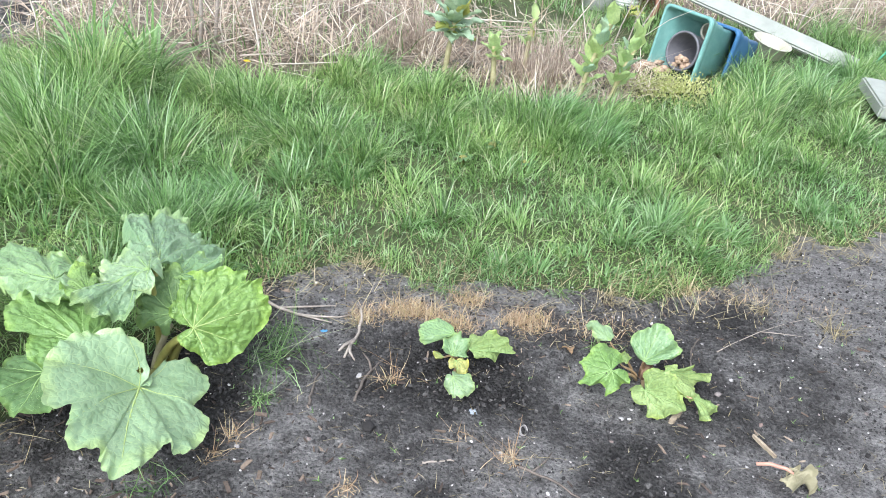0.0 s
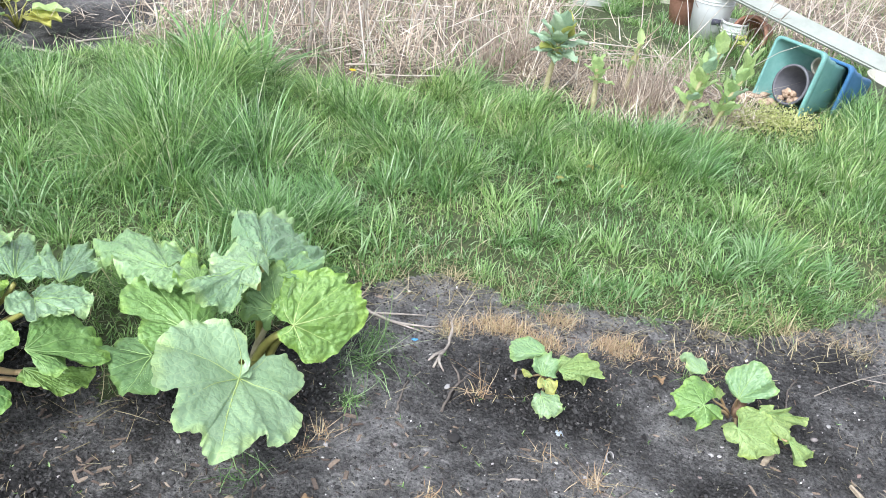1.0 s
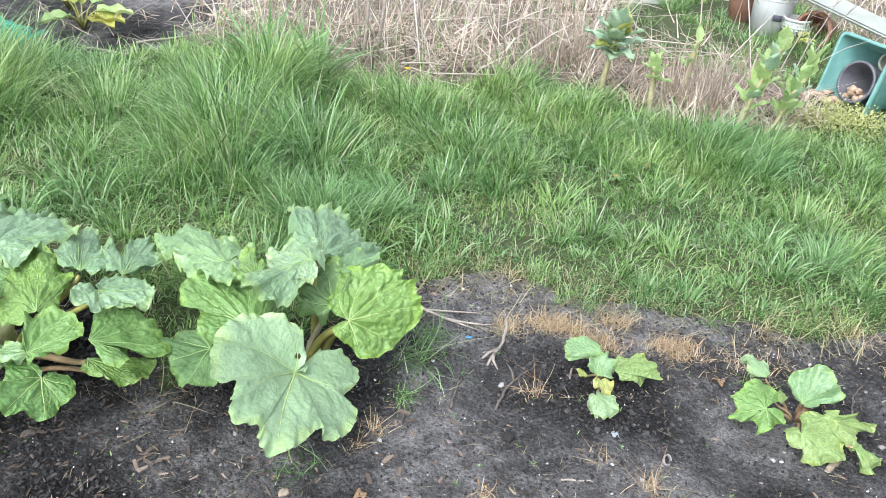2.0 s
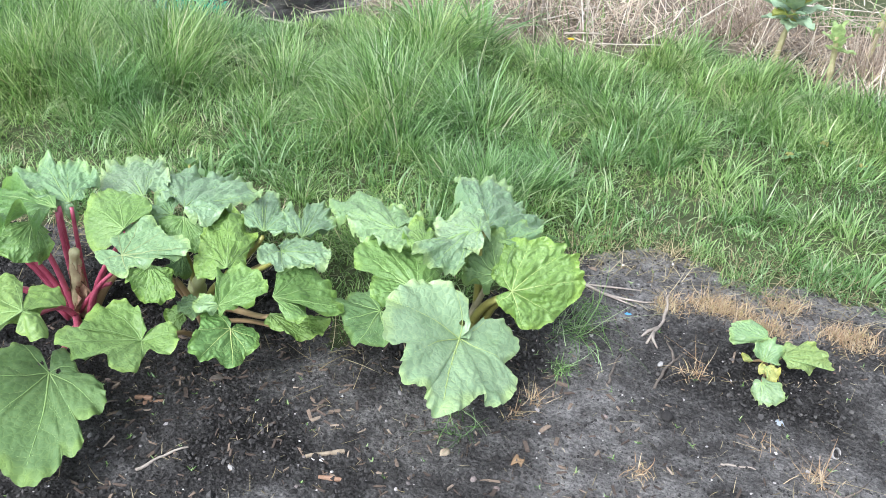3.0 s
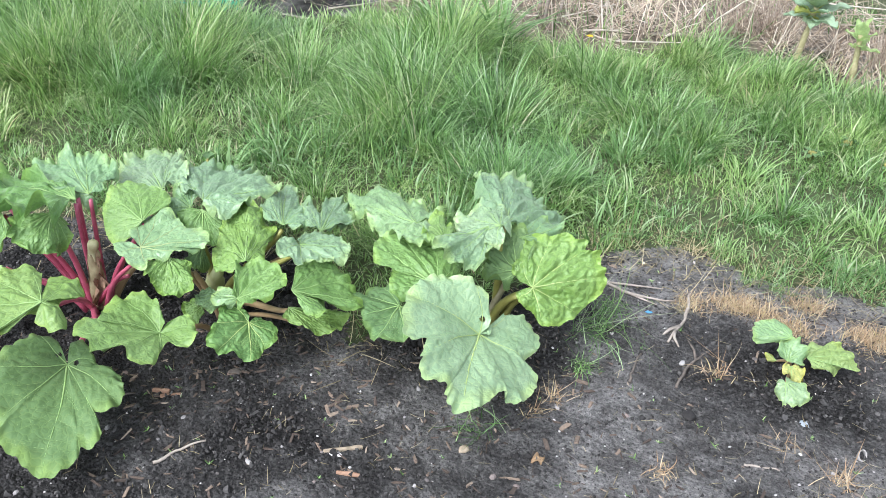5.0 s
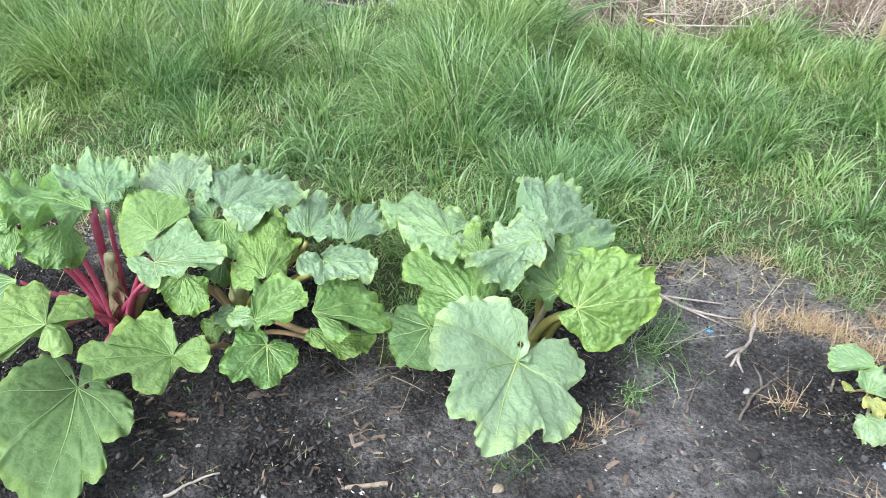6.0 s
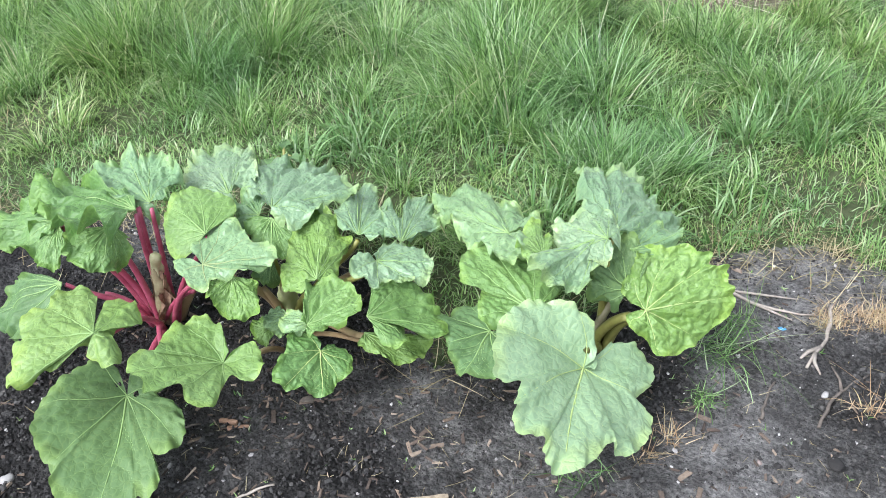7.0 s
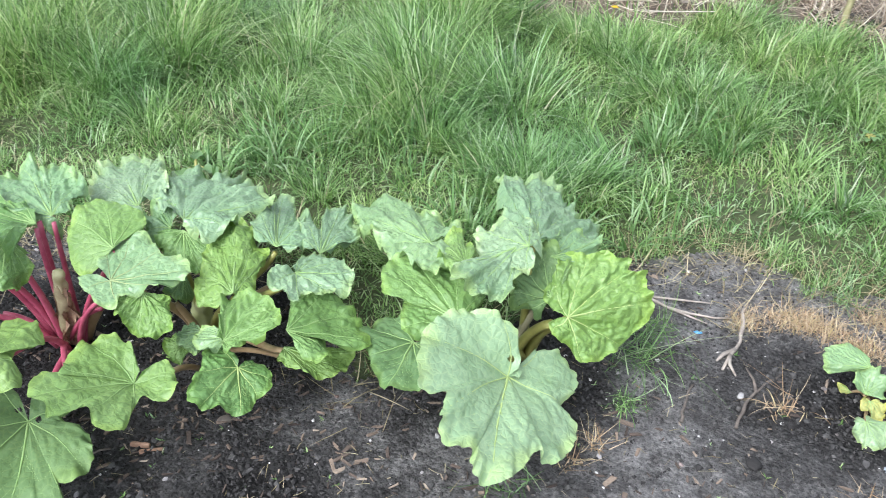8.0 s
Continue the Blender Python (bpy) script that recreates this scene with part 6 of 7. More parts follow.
def rods(p, d, length, radius, rs, bend=0.15):
    """Vertices and triangles of many thin three-sided stems with a kink."""
    n = len(length)
    d = d / np.linalg.norm(d, axis=1)[:, None]
    u = np.cross(d, rs.normal(0, 1, (n, 3)))
    u /= np.linalg.norm(u, axis=1)[:, None]
    w = np.cross(d, u)
    rows = []
    off = rs.normal(0, bend, (n, 3))
    for s, k in ((0, 1.0), (0.35, 0.9), (0.7, 0.75), (1, 0.4)):
        c = p + d * (length * s)[:, None] + off * (length * s * s)[:, None]
        for a in (0, 2.094, 4.189):
            rows.append(c + (u * math.cos(a) + w * math.sin(a)) * (radius * k)[:, None])
    v = np.stack(rows, 1)
    tri = []
    for r in range(3):
        for k in range(3):
            a, b = 3 * r + k, 3 * r + (k + 1) % 3
            tri += [(a, b, b + 3), (a, b + 3, a + 3)]
    f = (np.arange(n)[:, None, None] * 12 + np.array(tri)[None]).reshape(-1, 3)
    return v.reshape(-1, 3), f


def dry_weeds():
    rs = np.random.RandomState(41)

    def places(n):
        x, y = rs.uniform(-3.2, 5.0, n), rs.uniform(3.7, 9.0, n)
        ok = (kind_of(x, y) == 2) & (np.abs(x) < 1.2 + 0.75 * y)
        ok &= rs.rand(n) < np.clip(fbm(x, y, 2.2, 2, 61) * 2.4 - 0.5, 0.15, 1)
        return x[ok], y[ok]

    # lying tangle
    x, y = places(46000)
    n = len(x)
    z = ground_z(x, y) + np.abs(rs.normal(0, 0.11, n)) * np.clip(1.2 - np.abs(x - 1.2) * 0.1, 0.4, 1)
    straw = blades(np.stack((x, y, z), 1), rs.uniform(0.08, 0.38, n), rs.uniform(0, 6.3, n), np.clip(rs.normal(1.35, 0.35, n), 0, 2.2), rs.normal(0.1, 0.6, n), rs.uniform(0.003, 0.0075, n), rs)
    # thinner straw round the kale
    n = 3000
    side = rs.rand(n) < 0.12
    x, y = np.where(side, rs.uniform(-3.3, -1.9, n), rs.uniform(0.05, 1.42, n)), np.where(side, rs.uniform(3.6, 5.2, n), rs.uniform(3.85, 4.65, n))
    ok = y > far_edge(x) - 0.05
    x, y = x[ok], y[ok]
    n = len(x)
    thin = blades(np.stack((x, y, ground_z(x, y) + np.abs(rs.normal(0, 0.04, n))), 1), rs.uniform(0.06, 0.25, n), rs.uniform(0, 6.3, n), np.clip(rs.normal(1.3, 0.35, n), 0, 2), rs.normal(0.1, 0.6, n), rs.uniform(0.003, 0.006, n), rs)
    # upright dead stems
    x, y = places(2600)
    n = len(x)
    up = blades(np.stack((x, y, ground_z(x, y)), 1), rs.uniform(0.15, 0.5, n), rs.uniform(0, 6.3, n), np.abs(rs.normal(0.15, 0.2, n)), rs.normal(0.3, 0.4, n), rs.uniform(0.002, 0.005, n), rs)
    blade_object("dry_weeds", [straw, thin, up], M_DRY, "pale tangled dead weeds and straw", "dry weeds")
    x, y = places(3600)
    n = len(x)
    d = np.stack((rs.normal(0, 0.4, n), rs.normal(0, 0.4, n), np.ones(n)), 1)
    lying = rs.rand(n) < 0.55
    d[lying, 2] = rs.uniform(-0.02, 0.25, lying.sum())
    d[lying, :2] = rs.normal(0, 1, (lying.sum(), 2))
    p = np.stack((x, y, ground_z(x, y) + np.where(lying, rs.uniform(0.02, 0.2, n), 0)), 1)
    v, f = rods(p, d, np.where(lying & (y < far_edge(x) + 0.7), 0.35, 1.0) * rs.uniform(0.3, 0.85, n), rs.uniform(0.002, 0.0055, n), rs)
    blade_object("dead_canes", [(v, f)], M_CANE, "bleached dead upright stems among weeds", "dry weeds")
    # green shoots between them
    x, y = places(9000)
    n = len(x)
    b = blades(np.stack((x, y, ground_z(x, y)), 1), rs.uniform(0.08, 0.3, n), rs.uniform(0, 6.3, n), np.abs(rs.normal(0.3, 0.25, n)), rs.normal(0.7, 0.4, n), rs.uniform(0.003, 0.008, n), rs)
    blade_object("weed_grass", [b], M_GRASS, "green grass growing through dead weeds", "grass")


dry_weeds()


def cane(x, y, height, dx, dy, r=0.009):
    thing = new("dead_weed")
    thing.location = on_ground(x, y)
    rs = random.Random(int(x * 1000))
    pts = [(dx * s + rs.uniform(-0.01, 0.01), dy * s, height * s) for s in (0, 0.2, 0.4, 0.6, 0.8, 1)]
    part("stem", tube(bmesh.new(), pts, [r * k for k in (1.2, 1, 0.95, 0.9, 0.8, 0.6)], 8), M_TWIG, thing)
    for s in (0.4, 0.6, 0.8):
        o = Vector(pts[int(s * 5)])
        a = rs.uniform(0, 6.3)
        part("branch", tube(bmesh.new(), [o, o + Vector((math.cos(a) * 0.07, math.sin(a) * 0.07, 0.08)), o + Vector((math.cos(a) * 0.16, math.sin(a) * 0.16, 0.1))], [r * 0.5, r * 0.4, r * 0.2], 5), M_TWIG, thing)
    tagged(thing, "thick bleached dead weed stalk standing among straw", "dead weed", "bleached dead weeds")


for cx_, cy_, h_, dx_, dy_ in ((-1.02, 4.15, 0.7, 0.02, 0.03), (-0.97, 4.2, 0.8, 0.06, 0.0), (-1.1, 4.3, 0.7, -0.04, 0.05), (-0.85, 4.45, 0.6, 0.1, 0.0), (-1.35, 4.2, 0.6, -0.1, 0.1), (-0.6, 4.6, 0.5, 0.12, 0.1), (-1.55, 4.4, 0.6, 0.04, 0.0), (2.6, 5.9, 0.7, 0.25, 0.1)):
    cane(cx_, cy_, h_, dx_, dy_)
for cx_, cy_, h_, dx_, dy_ in ((1.2, 4.85, 0.55, 0.22, 0.25), (1.22, 4.83, 0.5, 0.26, 0.2), (1.16, 4.9, 0.42, 0.12, 0.2)):
    cane(cx_, cy_, h_, dx_, dy_, 0.0035)
stick("fallen_stick", ((-0.05, 4.75), (0.25, 4.35)), 0.014, M_TWIG, "thick pale fallen stem in weeds", 0.05, (), 31)
stick("fallen_stick", ((0.38, 4.75), (0.62, 5.0)), 0.014, M_WOOD, "thick pale fallen stem in weeds", 0.05, (), 32)
stick("fallen_stick", ((-0.5, 4.3), (-0.1, 4.4)), 0.01, M_TWIG, "pale fallen stem lying in weeds", 0.05, (), 33)


def kale(x, y, height, lean, leaves, mats, label, seed, size=0.1, spread_a=0.7, low=0.55):
    rs = random.Random(seed)
    plant = new("kale_plant")
    plant.location = on_ground(x, y)
    n = 14
    pts = [(lean[0] * (k / n) ** 1.5, lean[1] * (k / n), height * k / n) for k in range(n + 1)]
    part("stem", tube(bmesh.new(), pts, [0.0135 * (1.1 - 0.4 * k / n) * rs.uniform(0.8, 1.3) for k in range(n + 1)], 8), M_KALESTEM, plant, "knobbly scarred pale stem")
    for k in range(leaves):
        s = low + (1 - low) * k / max(1, leaves - 1)
        o = Vector(pts[int(s * n)])
        a = k * 2.4 + rs.uniform(-0.3, 0.3)
        tilt = spread_a * (1.35 - 1.1 * (s - low) / (1.001 - low))
        way = Vector((math.cos(a) * math.sin(tilt), math.sin(a) * math.sin(tilt), math.cos(tilt)))
        bm = bmesh.new()
        ln = size * rs.uniform(0.8, 1.25)
        paddle(bm, o, way, (-math.cos(a) * 0.8, -math.sin(a) * 0.8, 1), ln, ln * 0.62, ln * 0.06, rs)
        part("leaf", bm, mats[0] if rs.random() < 0.85 else mats[1], plant)
    return tagged(plant, label, "plant", "leggy kale plants")


kale(0.2, 4.22, 0.34, (0.03, 0.02), 24, (M_KALE, M_YELLOWLEAF), "leggy kale plant with a blue-green leafy head", 1, 0.14, 1.25, 0.72)
kale(0.445, 4.08, 0.24, (-0.02, 0.0), 9, (M_KALE_BRIGHT, M_YELLOWLEAF), "short stunted kale plant with yellowing leaves", 2, 0.08, 1.1, 0.75)
kale(0.85, 3.97, 0.42, (0.1, 0.03), 16, (M_KALE_BRIGHT, M_KALE), "tall bolting kale plant with bright upright leaves", 3, 0.11, 0.6, 0.35)
kale(1.03, 4.07, 0.34, (0.1, 0.03), 14, (M_KALE_BRIGHT, M_KALE), "bolting kale plant with pale green leaves", 4, 0.11, 0.6, 0.3)
kale(0.62, 4.45, 0.3, (0.02, 0.0), 7, (M_KALE_BRIGHT, M_YELLOWLEAF), "thin kale plant among dead stems", 5, 0.07, 0.7, 0.4)


def dry_clump(x, y, n, height, seed):
    rs = np.random.RandomState(seed)
    a = rs.uniform(0, 6.3, n)
    r = np.abs(rs.normal(0, 0.06, n))
    p = np.stack((r * np.cos(a), r * np.sin(a), np.zeros(n)), 1)
    v1, f1 = blades(p, height * rs.uniform(0.5, 1.2, n), a, np.abs(rs.normal(0.3, 0.25, n)), rs.normal(0.3, 0.6, n), rs.uniform(0.0025, 0.005, n), rs, 5)
    ob = new("dry_plant", raw_mesh("dry_plant", v1, f1, [M_CLUMP]))
    ob.location = on_ground(x, y)
    tagged(ob, "bleached dead bushy plant of thin stems", "dry plant", "bleached dead plants")


for k, (px_, py_, pn, ph_) in enumerate(((0.66, 4.2, 130, 0.32), (0.76, 4.3, 110, 0.34), (0.58, 4.32, 80, 0.28), (-0.1, 4.5, 120, 0.33), (0.05, 4.6, 110, 0.3), (0.95, 4.5, 90, 0.3))):
    dry_clump(px_, py_, pn, ph_, 70 + k)


def yellow_carpet():
    """The low yellow-green weed that spreads before the boxes."""
    rs = np.random.RandomState(51)
    n = 3600
    x = np.concatenate((rs.normal(1.36, 0.13, n), rs.normal(0.75, 0.3, 500)))
    y = np.concatenate((rs.normal(4.3, 0.1, n), rs.normal(4.2, 0.12, 500)))
    n = len(x)
    z = ground_z(x, y) + rs.uniform(0.0, 0.08, n)
    b = blades(np.stack((x, y, z), 1), rs.uniform(0.008, 0.018, n), rs.uniform(0, 6.3, n), rs.uniform(0.2, 1.4, n), rs.normal(0.2, 0.3, n), rs.uniform(0.005, 0.009, n), rs)
    blade_object("yellow_weed", [b], M_YELLOWWEED, "low yellow-green spreading weed on soil", "weed")


yellow_carpet()


# ---- boxes, pots and boards ----
def rounded(w, h, r, n=6):
    out = []
    for cx0, cy0, a0 in ((w / 2 - r, h / 2 - r, 0), (-w / 2 + r, h / 2 - r, 90), (-w / 2 + r, -h / 2 + r, 180), (w / 2 - r, -h / 2 + r, 270)):
        for k in range(n):
            a = radians(a0 + 90 * k / (n - 1))
            out.append((cx0 + r * math.cos(a), cy0 + r * math.sin(a)))
    return out


def loft(bm, loops, close=False):
    rings = [[bm.verts.new(p) for p in loop] for loop in loops]
    for a, b in zip(rings, rings[1:]):
        for k in range(len(a)):
            bm.faces.new((a[k], a[(k + 1) % len(a)], b[(k + 1) % len(a)], b[k]))
    if close:
        bm.faces.new(rings[-1])
    return bm


def storage_box(w, h, depth, mat, label):
    """An open moulded box, its mouth in the plane z = 0 and its floor at -depth."""
    thing = new("storage_box")

    def ring(inset, z, r=0.035):
        return [(x, y, z) for x, y in rounded(w - 2 * inset, h - 2 * inset, max(0.008, r - inset * 0.3))]

    bm = loft(bmesh.new(), [ring(0.016, -0.03), ring(0.018, -0.085), ring(0.034, -0.095), ring(0.038, -0.165), ring(0.054, -0.175), ring(0.062, -depth)], True)
    loft(bm, [ring(0.014, -0.003), ring(0.02, -0.03), ring(0.024, -0.085), ring(0.04, -0.095), ring(0.044, -0.165), ring(0.06, -0.175), ring(0.068, -depth + 0.006)], True)
    part("body", bm, mat, thing)
    part("rim", loft(bmesh.new(), [ring(0.016, -0.034), ring(0, -0.034), ring(0, -0.004), ring(0.003, 0), ring(0.013, 0), ring(0.016, -0.004)]), mat, thing, "rolled plastic rim")
    for k in range(7):
        x = -w / 2 + w * (k + 1) / 8
        for s in (-1, 1):
            rib = tube(bmesh.new(), [(x, s * (h / 2 - 0.015), -0.036), (x, s * (h / 2 - 0.018), -0.086)], 0.004, 6)
            part("rib", rib, mat, thing)
    return tagged(thing, label, "box")


corner_a, corner_b = Vector((1.35, 4.8, -0.012)), Vector((1.541, 4.52, -0.012))
e_way = (corner_b - corner_a).normalized()
into = Vector((0.826, 0.5635, 0))
rise = (Vector((0, 0, 1)) * math.cos(radians(9)) + into * math.sin(radians(9))).normalized()
face = e_way.cross(rise)
BOX_POSE = Matrix((e_way, rise, face)).transposed().to_4x4()
BOX_MID = (corner_a + corner_b) / 2 + rise * 0.19 + Vector((0, 0, 0.012))
if face.dot(into) > 0:
    face = -face
    BOX_POSE = Matrix((-e_way, rise, face)).transposed().to_4x4()
green_box = storage_box(0.345, 0.38, 0.32, M_GREENBOX, "weathered sea-green plastic box lying on its side")
green_box.matrix_basis = Matrix.Translation(BOX_MID) @ BOX_POSE
blue_box = storage_box(0.32, 0.34, 0.3, M_BLUEBOX, "blue plastic box nested behind a green one")
blue_box.matrix_basis = Matrix.Translation(BOX_MID - face * 0.27 + Vector((0, 0, -0.02))) @ BOX_POSE


def plant_pot(name, r_top, r_base, height, mat, label, wall=0.006, rim=0.02, bail=False):
    """A round tapered pot or bucket, standing on z = 0."""
    thing = new(name)

    def ring(r, z, n=28):
        return [(r * math.cos(2 * math.pi * k / n), r * math.sin(2 * math.pi * k / n), z) for k in range(n)]

    bm = loft(bmesh.new(), [ring(r_base, 0), ring(r_top, height - rim)])
    bm.faces.new([v for v in bm.verts[:28]][::-1]) if bm.verts.ensure_lookup_table() is None else None
    loft(bm, [ring(r_top - wall, height - 0.003), ring(r_base - wall, wall)], True)
    part("body", bm, mat, thing)
    if bail:
        for z0 in (height - 0.055, height - 0.075):
            r0 = r_base + (r_top - r_base) * z0 / height
            part("ring", loft(bmesh.new(), [ring(r0, z0 - 0.004), ring(r0 + 0.006, z0 - 0.003), ring(r0 + 0.006, z0 + 0.003), ring(r0, z0 + 0.004)]), mat, thing, "raised moulded ring")
    part("rim", loft(bmesh.new(), [ring(r_top, height - rim), ring(r_top + wall, height - rim), ring(r_top + wall, height), ring(r_top - wall, height), ring(r_top - wall, height - 0.006)]), mat, thing)
    if bail:
        pts = [(math.cos(a) * (r_top + 0.008), -0.04 - math.sin(a) * 0.05, height - 0.03 - math.sin(a) * 0.13) for a in (math.pi * k / 12 for k in range(13))]
        part("handle", tube(bmesh.new(), pts, 0.003, 6), M_TWIG, thing, "thin wire handle")
        part("label", slab_mesh(0.06, 0.004, 0.04), M_INK, thing, "small dark printed panel").location = (0.02, -r_top - 0.001, height * 0.45)
    return tagged(thing, label, "pot" if not bail else "bucket")


def slab_mesh(x, y, z, r=0.004):
    bm = bmesh.new()
    bmesh.ops.create_cube(bm, size=1)
    for v in bm.verts:
        v.co = Vector((v.co.x * x, v.co.y * y, v.co.z * z))
    bmesh.ops.bevel(bm, geom=bm.edges[:], offset=min(r, x * 0.3, y * 0.3, z * 0.3), segments=2, affect="EDGES")
    return bm


def lay(ob, at, axis):
    """Lays a pot so that its mouth points along axis."""
    ob.matrix_basis = Matrix.Translation(at) @ Vector(axis).to_track_quat("Z", "Y").to_matrix().to_4x4()


black_pot = plant_pot("flower_pot", 0.105, 0.08, 0.22, M_BLACKPOT, "dark grey plastic pot lying inside the green box")
lay(black_pot, BOX_MID - face * 0.235 - rise * 0.035 + e_way * 0.03, face + Vector((0, 0, 0.04)))
cream_pot = plant_pot("flower_pot", 0.045, 0.035, 0.1, M_CREAM, "small yellowish pot on top of the grey one")
lay(cream_pot, BOX_MID - face * 0.22 + rise * 0.105 + e_way * 0.05, face + e_way * 0.3)
for k in range(13):
    rs_ = random.Random(k)
    at = BOX_MID - face * rs_.uniform(0.03, 0.09) - rise * rs_.uniform(0.06, 0.115) + e_way * (0.03 + rs_.uniform(-0.055, 0.055))
    ob = lump("clay_lump", 0, 0, (0.022, 0.018, 0.016), M_TAN_LUMP, "tan lump of dry clay in the grey pot", "stone", 100 + k, 0.0, 0.9)
    ob.location = at
    ob["group"] = "clay lumps in the pot"
for k, (lx, ly) in enumerate(((1.36, 4.8), (1.3, 4.72), (1.45, 4.72), (1.4, 4.68), (1.42, 4.83))):
    lump("clay_lump", lx, ly, (0.035, 0.028, 0.02), M_TAN_LUMP, "tan lump of dry clay on the soil", "stone", 130 + k, 0.0, 0.9)

clay_pot = plant_pot("flower_pot", 0.115, 0.085, 0.24, M_TERRA, "terracotta pot standing in grass", 0.01, 0.04)
clay_pot.location = (1.12, 6.4, 0)
bucket = plant_pot("bucket", 0.14, 0.12, 0.33, M_BUCKET, "white plastic bucket with a wire handle", 0.004, 0.025, True)
bucket.location = (1.27, 6.13, 0)
tub = plant_pot("bucket", 0.085, 0.075, 0.17, M_BUCKET, "small white plastic tub with a dark label", 0.004, 0.018, True)
tub.location = (1.42, 6.0, 0)
stacked_pot = plant_pot("flower_pot", 0.105, 0.08, 0.2, M_TERRA, "terracotta pot standing inside the white bucket", 0.01, 0.04)
stacked_pot.location = (1.27, 6.13, 0.2)
clay_pot_b = plant_pot("flower_pot", 0.115, 0.085, 0.22, M_TERRA, "terracotta pot tipped over in grass", 0.01, 0.04)
lay(clay_pot_b, (1.62, 6.06, 0.1), (-0.55, -0.8, 0.12))
clay_pot_c = plant_pot("flower_pot", 0.1, 0.08, 0.2, M_TERRA, "terracotta pot standing behind dead weeds", 0.01, 0.04)
clay_pot_c.location = (-0.75, 5.95, 0)

# the long white board that slopes behind the boxes
p0, p1 = Vector((2.72, 5.12, 0.045)), Vector((1.22, 6.02, 0.4))
p1 = p0 + (p1 - p0) * 1.35
way = (p1 - p0).normalized()
flat = (Vector((-0.35, -0.6, 1)) - way * way.dot(Vector((-0.35, -0.6, 1)))).normalized()
board = part("white_board", slab_mesh((p1 - p0).length, 0.125, 0.035, 0.012), M_WHITE, None, "", False)
board.matrix_basis = Matrix.Translation((p0 + p1) / 2) @ Matrix((way, flat.cross(way), flat)).transposed().to_4x4()
tagged(board, "long weathered white plastic board sloping to the grass", "board")

panel = part("white_slab", slab_mesh(0.6, 0.42, 0.07, 0.01), M_WHITE, None, "", False)
panel.matrix_basis = pose(2.77, 4.37, 0.075, 4, 3, -8)
tagged(panel, "dirty white slab lying on the grass", "board")
back_panel = part("white_slab", slab_mesh(0.36, 0.03, 0.4, 0.006), M_WHITE, None, "", False)
back_panel.matrix_basis = pose(0.5, 6.55, 0.19, -14, 0, 8)
tagged(back_panel, "white panel leaning upright behind the weeds", "board")
pale_board = part("pale_board", slab_mesh(0.16, 0.03, 0.5, 0.005), M_CREAM, None, "", False)
pale_board.matrix_basis = pose(1.02, 7.05, 0.2, -20, -25, 10)
tagged(pale_board, "pale greenish board leaning in the grass", "board")
slat(((-0.55, 6.0), (-0.2, 6.2)), 0.1, 0.012, M_WOOD, "weathered plank lying behind dead weeds", 21, "plank")


def dish():
    bm = bmesh.new()

    def ring(r, z, n=32):
        return [(r * math.cos(2 * math.pi * k / n), r * math.sin(2 * math.pi * k / n), z) for k in range(n)]

    loft(bm, [ring(0.008, 0.0), ring(0.075, 0.0), ring(0.085, 0.006), ring(0.112, 0.085), ring(0.122, 0.09), ring(0.122, 0.097), ring(0.106, 0.094), ring(0.078, 0.009), ring(0.008, 0.007)])
    ob = part("dish", bm, M_CREAM, None)
    ob.matrix_basis = pose(2.16, 5.17, 0.05, 8, 10, 0)
    tagged(ob, "cream plastic bowl half sunk in the grass", "bowl")


dish()


def hoop():
    pts = bezier((2.78, 5.18, 0.01), (3.0, 5.25, 0.12), (3.25, 5.5, 0.6), (2.95, 5.6, 0.75), 20)
    ob = part("plant_hoop", tube(bmesh.new(), pts, 0.008, 8), M_HOOP, None)
    tagged(ob, "green plastic tube hoop stuck in the ground", "hoop")


hoop()


def net_scrap():
    """A crumpled scrap of green netting with bare sticks over it."""
    rs = np.random.RandomState(61)
    bm = bmesh.new()
    n = 15
    g = [[Vector(((i / (n - 1) - 0.5) * 0.3, (j / (n - 1) - 0.5) * 0.2, 0.02 + 0.13 * float(vnoise(i * 0.31, j * 0.37, 1, 5)))) for j in range(n)] for i in range(n)]
    for i in range(n):
        tube(bm, g[i], 0.0022, 4, 1, False)
        tube(bm, [g[k][i] for k in range(n)], 0.0022, 4, 1, False)
    ob = part("netting", bm, M_NET, None)
    ob.location = on_ground(-2.59, 3.5, 0.0)
    tagged(ob, "crumpled scrap of green garden netting", "netting")


net_scrap()
stick("bleached_stick", ((-2.66, 3.42), (-2.4, 3.62)), 0.007, M_SHELL, "bleached stick lying over green netting", 0.05, ((0.3, 0.08, -0.06, 0.03, 0.004),), 41)
stick("bleached_stick", ((-2.3, 3.7), (-1.95, 3.62)), 0.007, M_TWIG, "pale stick lying at the soil's edge", 0.05, (), 42)
stick("bleached_stick", ((-2.15, 3.9), (-1.6, 4.3)), 0.006, M_TWIG, "long pale stick lying on soil", 0.1, ((0.4, 0.2, 0.02, 0.05, 0.003),), 43)


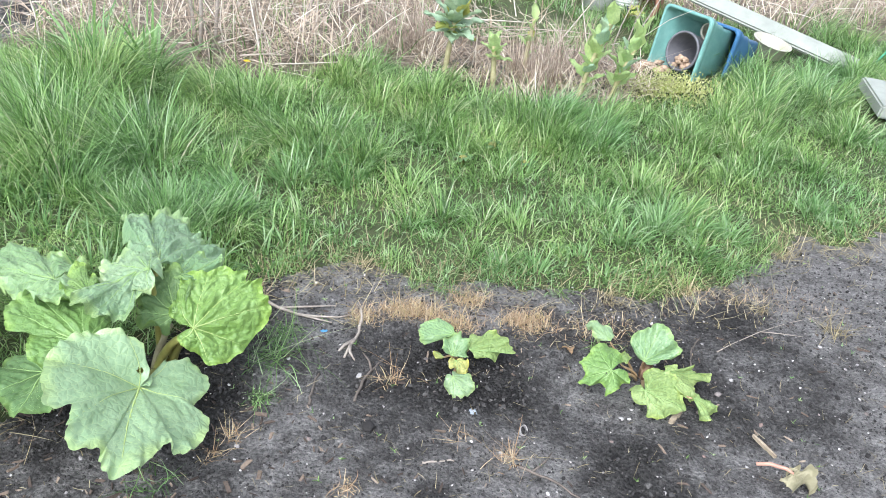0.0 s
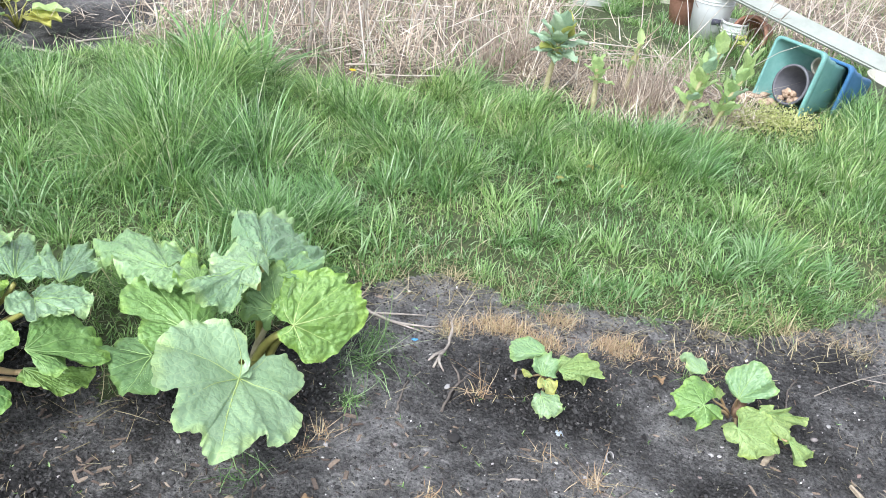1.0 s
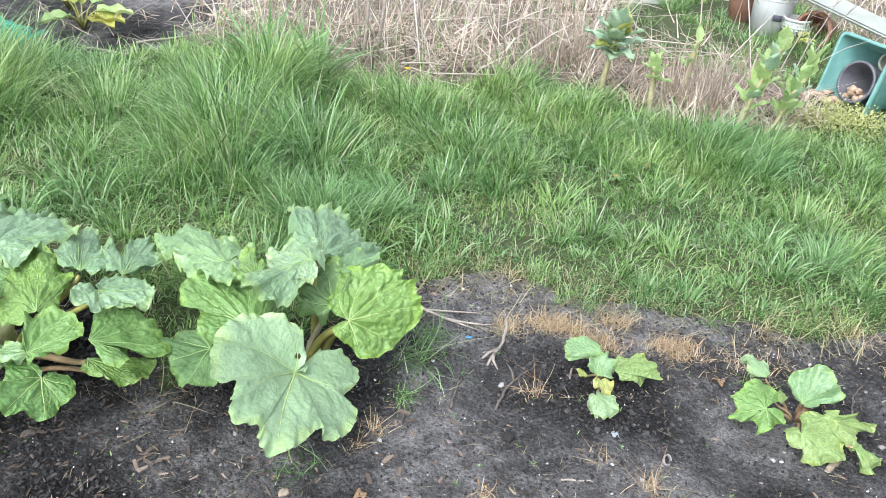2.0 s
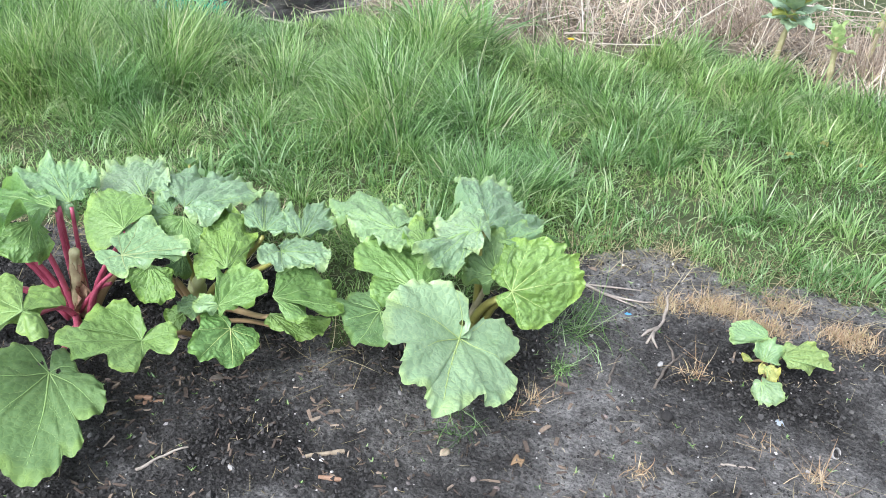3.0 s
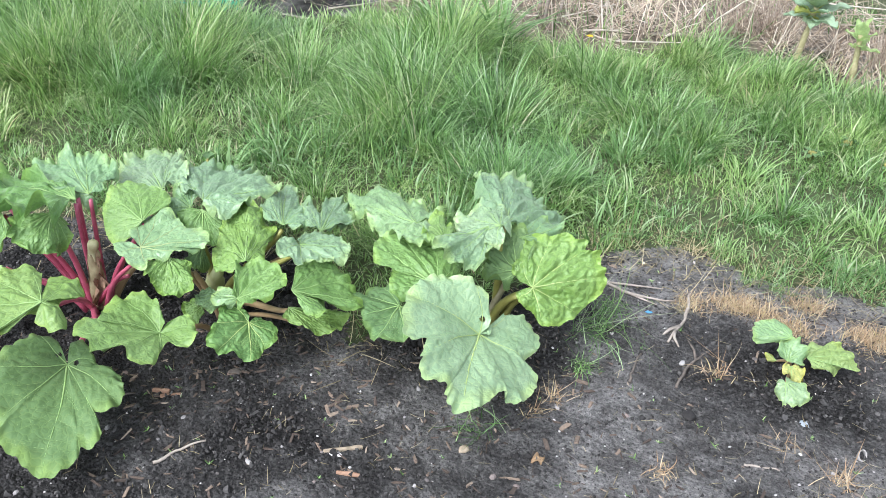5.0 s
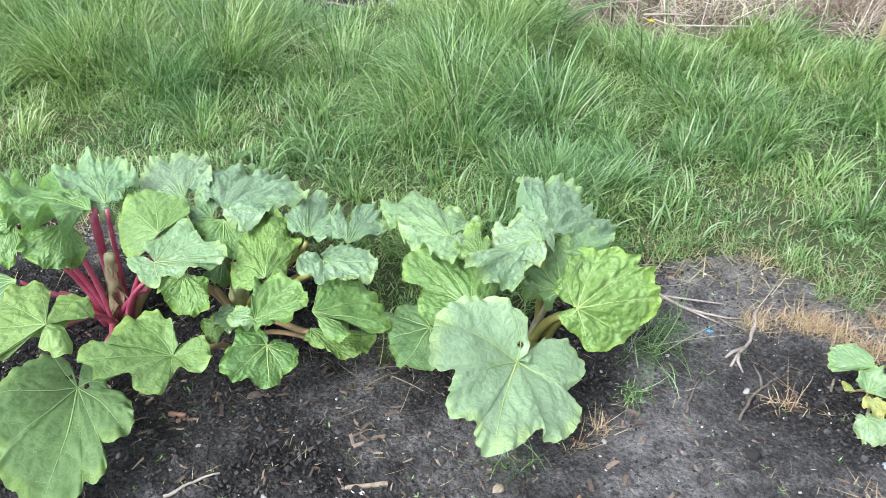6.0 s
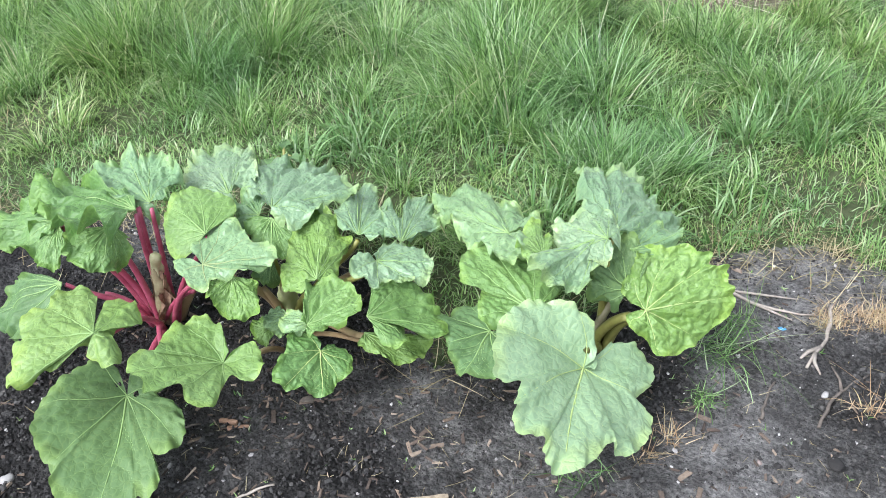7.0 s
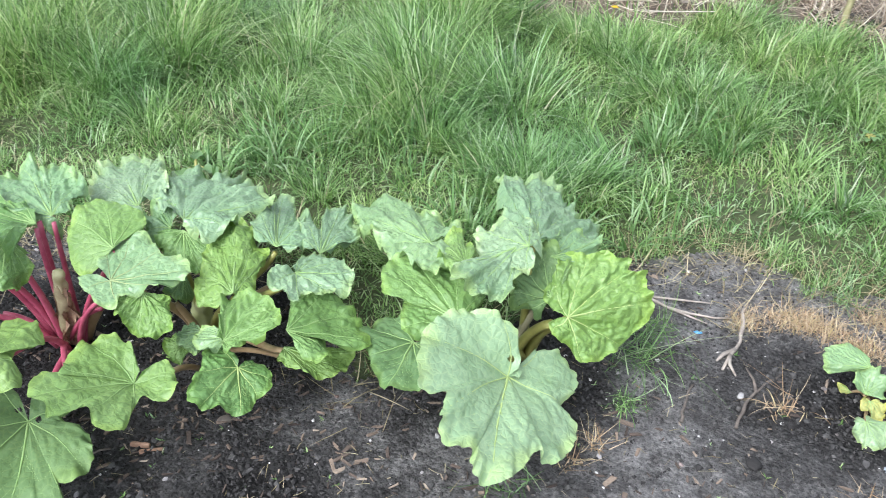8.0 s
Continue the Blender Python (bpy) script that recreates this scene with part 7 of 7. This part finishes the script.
def broadleaf(x, y, n, size, mats, label, seed, low=0.5, high=1.2):
    rs = random.Random(seed)
    plant = new("leafy_plant")
    plant.location = on_ground(x, y)
    for k in range(n):
        a = k * 2.4 + rs.uniform(-0.3, 0.3)
        tilt = rs.uniform(low, high)
        out = Vector((math.cos(a), math.sin(a), 0))
        tip = out * size * 0.5 * math.sin(tilt) + Vector((0, 0, size * 0.6 * math.cos(tilt) + 0.04))
        part("stalk", tube(bmesh.new(), [(0, 0, 0), tip * 0.6 + Vector((0, 0, 0.02)), tip], [0.006, 0.005, 0.003], 6), M_STALK, plant)
        bm = bmesh.new()
        ln = size * rs.uniform(0.7, 1.1)
        paddle(bm, tip, out + Vector((0, 0, 0.3 * math.cos(tilt))), (0, 0, 1), ln, ln * 0.6, ln * 0.05, rs)
        part("leaf", bm, rs.choice(mats), plant)
    return tagged(plant, label, "plant")


broadleaf(-2.5, 3.98, 9, 0.2, (M_KALE_BRIGHT, M_YELLOWLEAF, M_KALE_BRIGHT), "leafy yellow-green plant growing in bare soil", 1)
broadleaf(-2.75, 4.25, 8, 0.22, (M_KALE, M_KALE_BRIGHT), "leafy green plant growing in bare soil", 2)
broadleaf(1.38, 5.72, 6, 0.1, (M_YELLOWLEAF, M_KALE_BRIGHT), "small yellow-green weed before the pots", 3)
broadleaf(-1.57, 2.06, 3, 0.075, (M_LEAF_DARK,), "grey-green dock leaves in the grass", 4, 1.3, 1.5)
broadleaf(0.42, 3.25, 9, 0.035, (M_LEAF_DARK,), "low creeping leafy weed in the grass", 5, 1.0, 1.5)
broadleaf(0.3, 3.1, 9, 0.032, (M_LEAF_DARK,), "low creeping leafy weed in the grass", 6, 1.0, 1.5)
broadleaf(0.55, 3.1, 9, 0.032, (M_LEAF_DARK,), "low creeping leafy weed in the grass", 7, 1.0, 1.5)


def dandelion(x, y, z):
    thing = new("dandelion")
    thing.location = on_ground(x, y)
    part("stem", tube(bmesh.new(), [(0, 0, 0), (0.01, 0, z * 0.6), (0.012, 0, z)], 0.002, 6), M_STALK, thing)
    bm = bmesh.new()
    for k in range(26):
        a = k * 2.4
        r = 0.018 if k % 2 else 0.013
        paddle(bm, (0.012, 0, z), (math.cos(a), math.sin(a), 0.35 if k % 2 else 0.9), (0, 0, 1), r, r * 0.3, 0.0, random.Random(k))
    part("flower", bm, M_FLOWER, thing, "bright yellow flower head")
    tagged(thing, "small yellow dandelion flower at the weeds' edge", "flower")


M_FLOWER = mottled("yellow_petal", (0.75, 0.5, 0.02), (0.85, 0.62, 0.04), 60, 0.6, 0.3, 0.2, 0.001)
dandelion(-0.72, 3.8, 0.1)


def coarse_tussock(x, y, n, length, seed, wide=0.011, label="broad-bladed grass tussock at the path's far edge"):
    """Broad-bladed grass with bleached old leaves."""
    rs = np.random.RandomState(seed)
    a = rs.uniform(0, 6.3, n)
    base = np.stack((0.05 * np.cos(a), 0.05 * np.sin(a), np.zeros(n)), 1)
    v, f = blades(base, length * rs.uniform(0.6, 1.2, n), a + rs.normal(0, 0.3, n), np.abs(rs.normal(0.3, 0.2, n)), np.abs(rs.normal(1.3, 0.5, n)), wide * rs.uniform(0.7, 1.25, n), rs, 6)
    ob = new("grass_tussock", raw_mesh("grass_tussock", v, f, [M_GRASS_B]))
    ob.location = on_ground(x, y)
    tagged(ob, label, "grass")


coarse_tussock(-1.3, 3.62, 80, 0.33, 1, 0.015)
coarse_tussock(-1.15, 3.75, 60, 0.36, 2, 0.015)
coarse_tussock(-1.45, 3.8, 60, 0.36, 3, 0.015)
rt = random.Random(9)
for k in range(34):
    gx_, gy_ = rt.uniform(-1.55, -0.2), rt.uniform(2.05, 2.6)
    if gy_ > float(edge(gx_)) + 0.08:
        coarse_tussock(gx_, gy_, 26, rt.uniform(0.11, 0.17), 10 + k, 0.0065, "low broad-bladed bluish grass tuft beside the bed")
for k in range(12):
    coarse_tussock(rt.uniform(1.75, 2.35), rt.uniform(4.35, 4.85), 60, rt.uniform(0.16, 0.26), 60 + k, 0.006, "arching blue-green grass tussock beside the boxes")
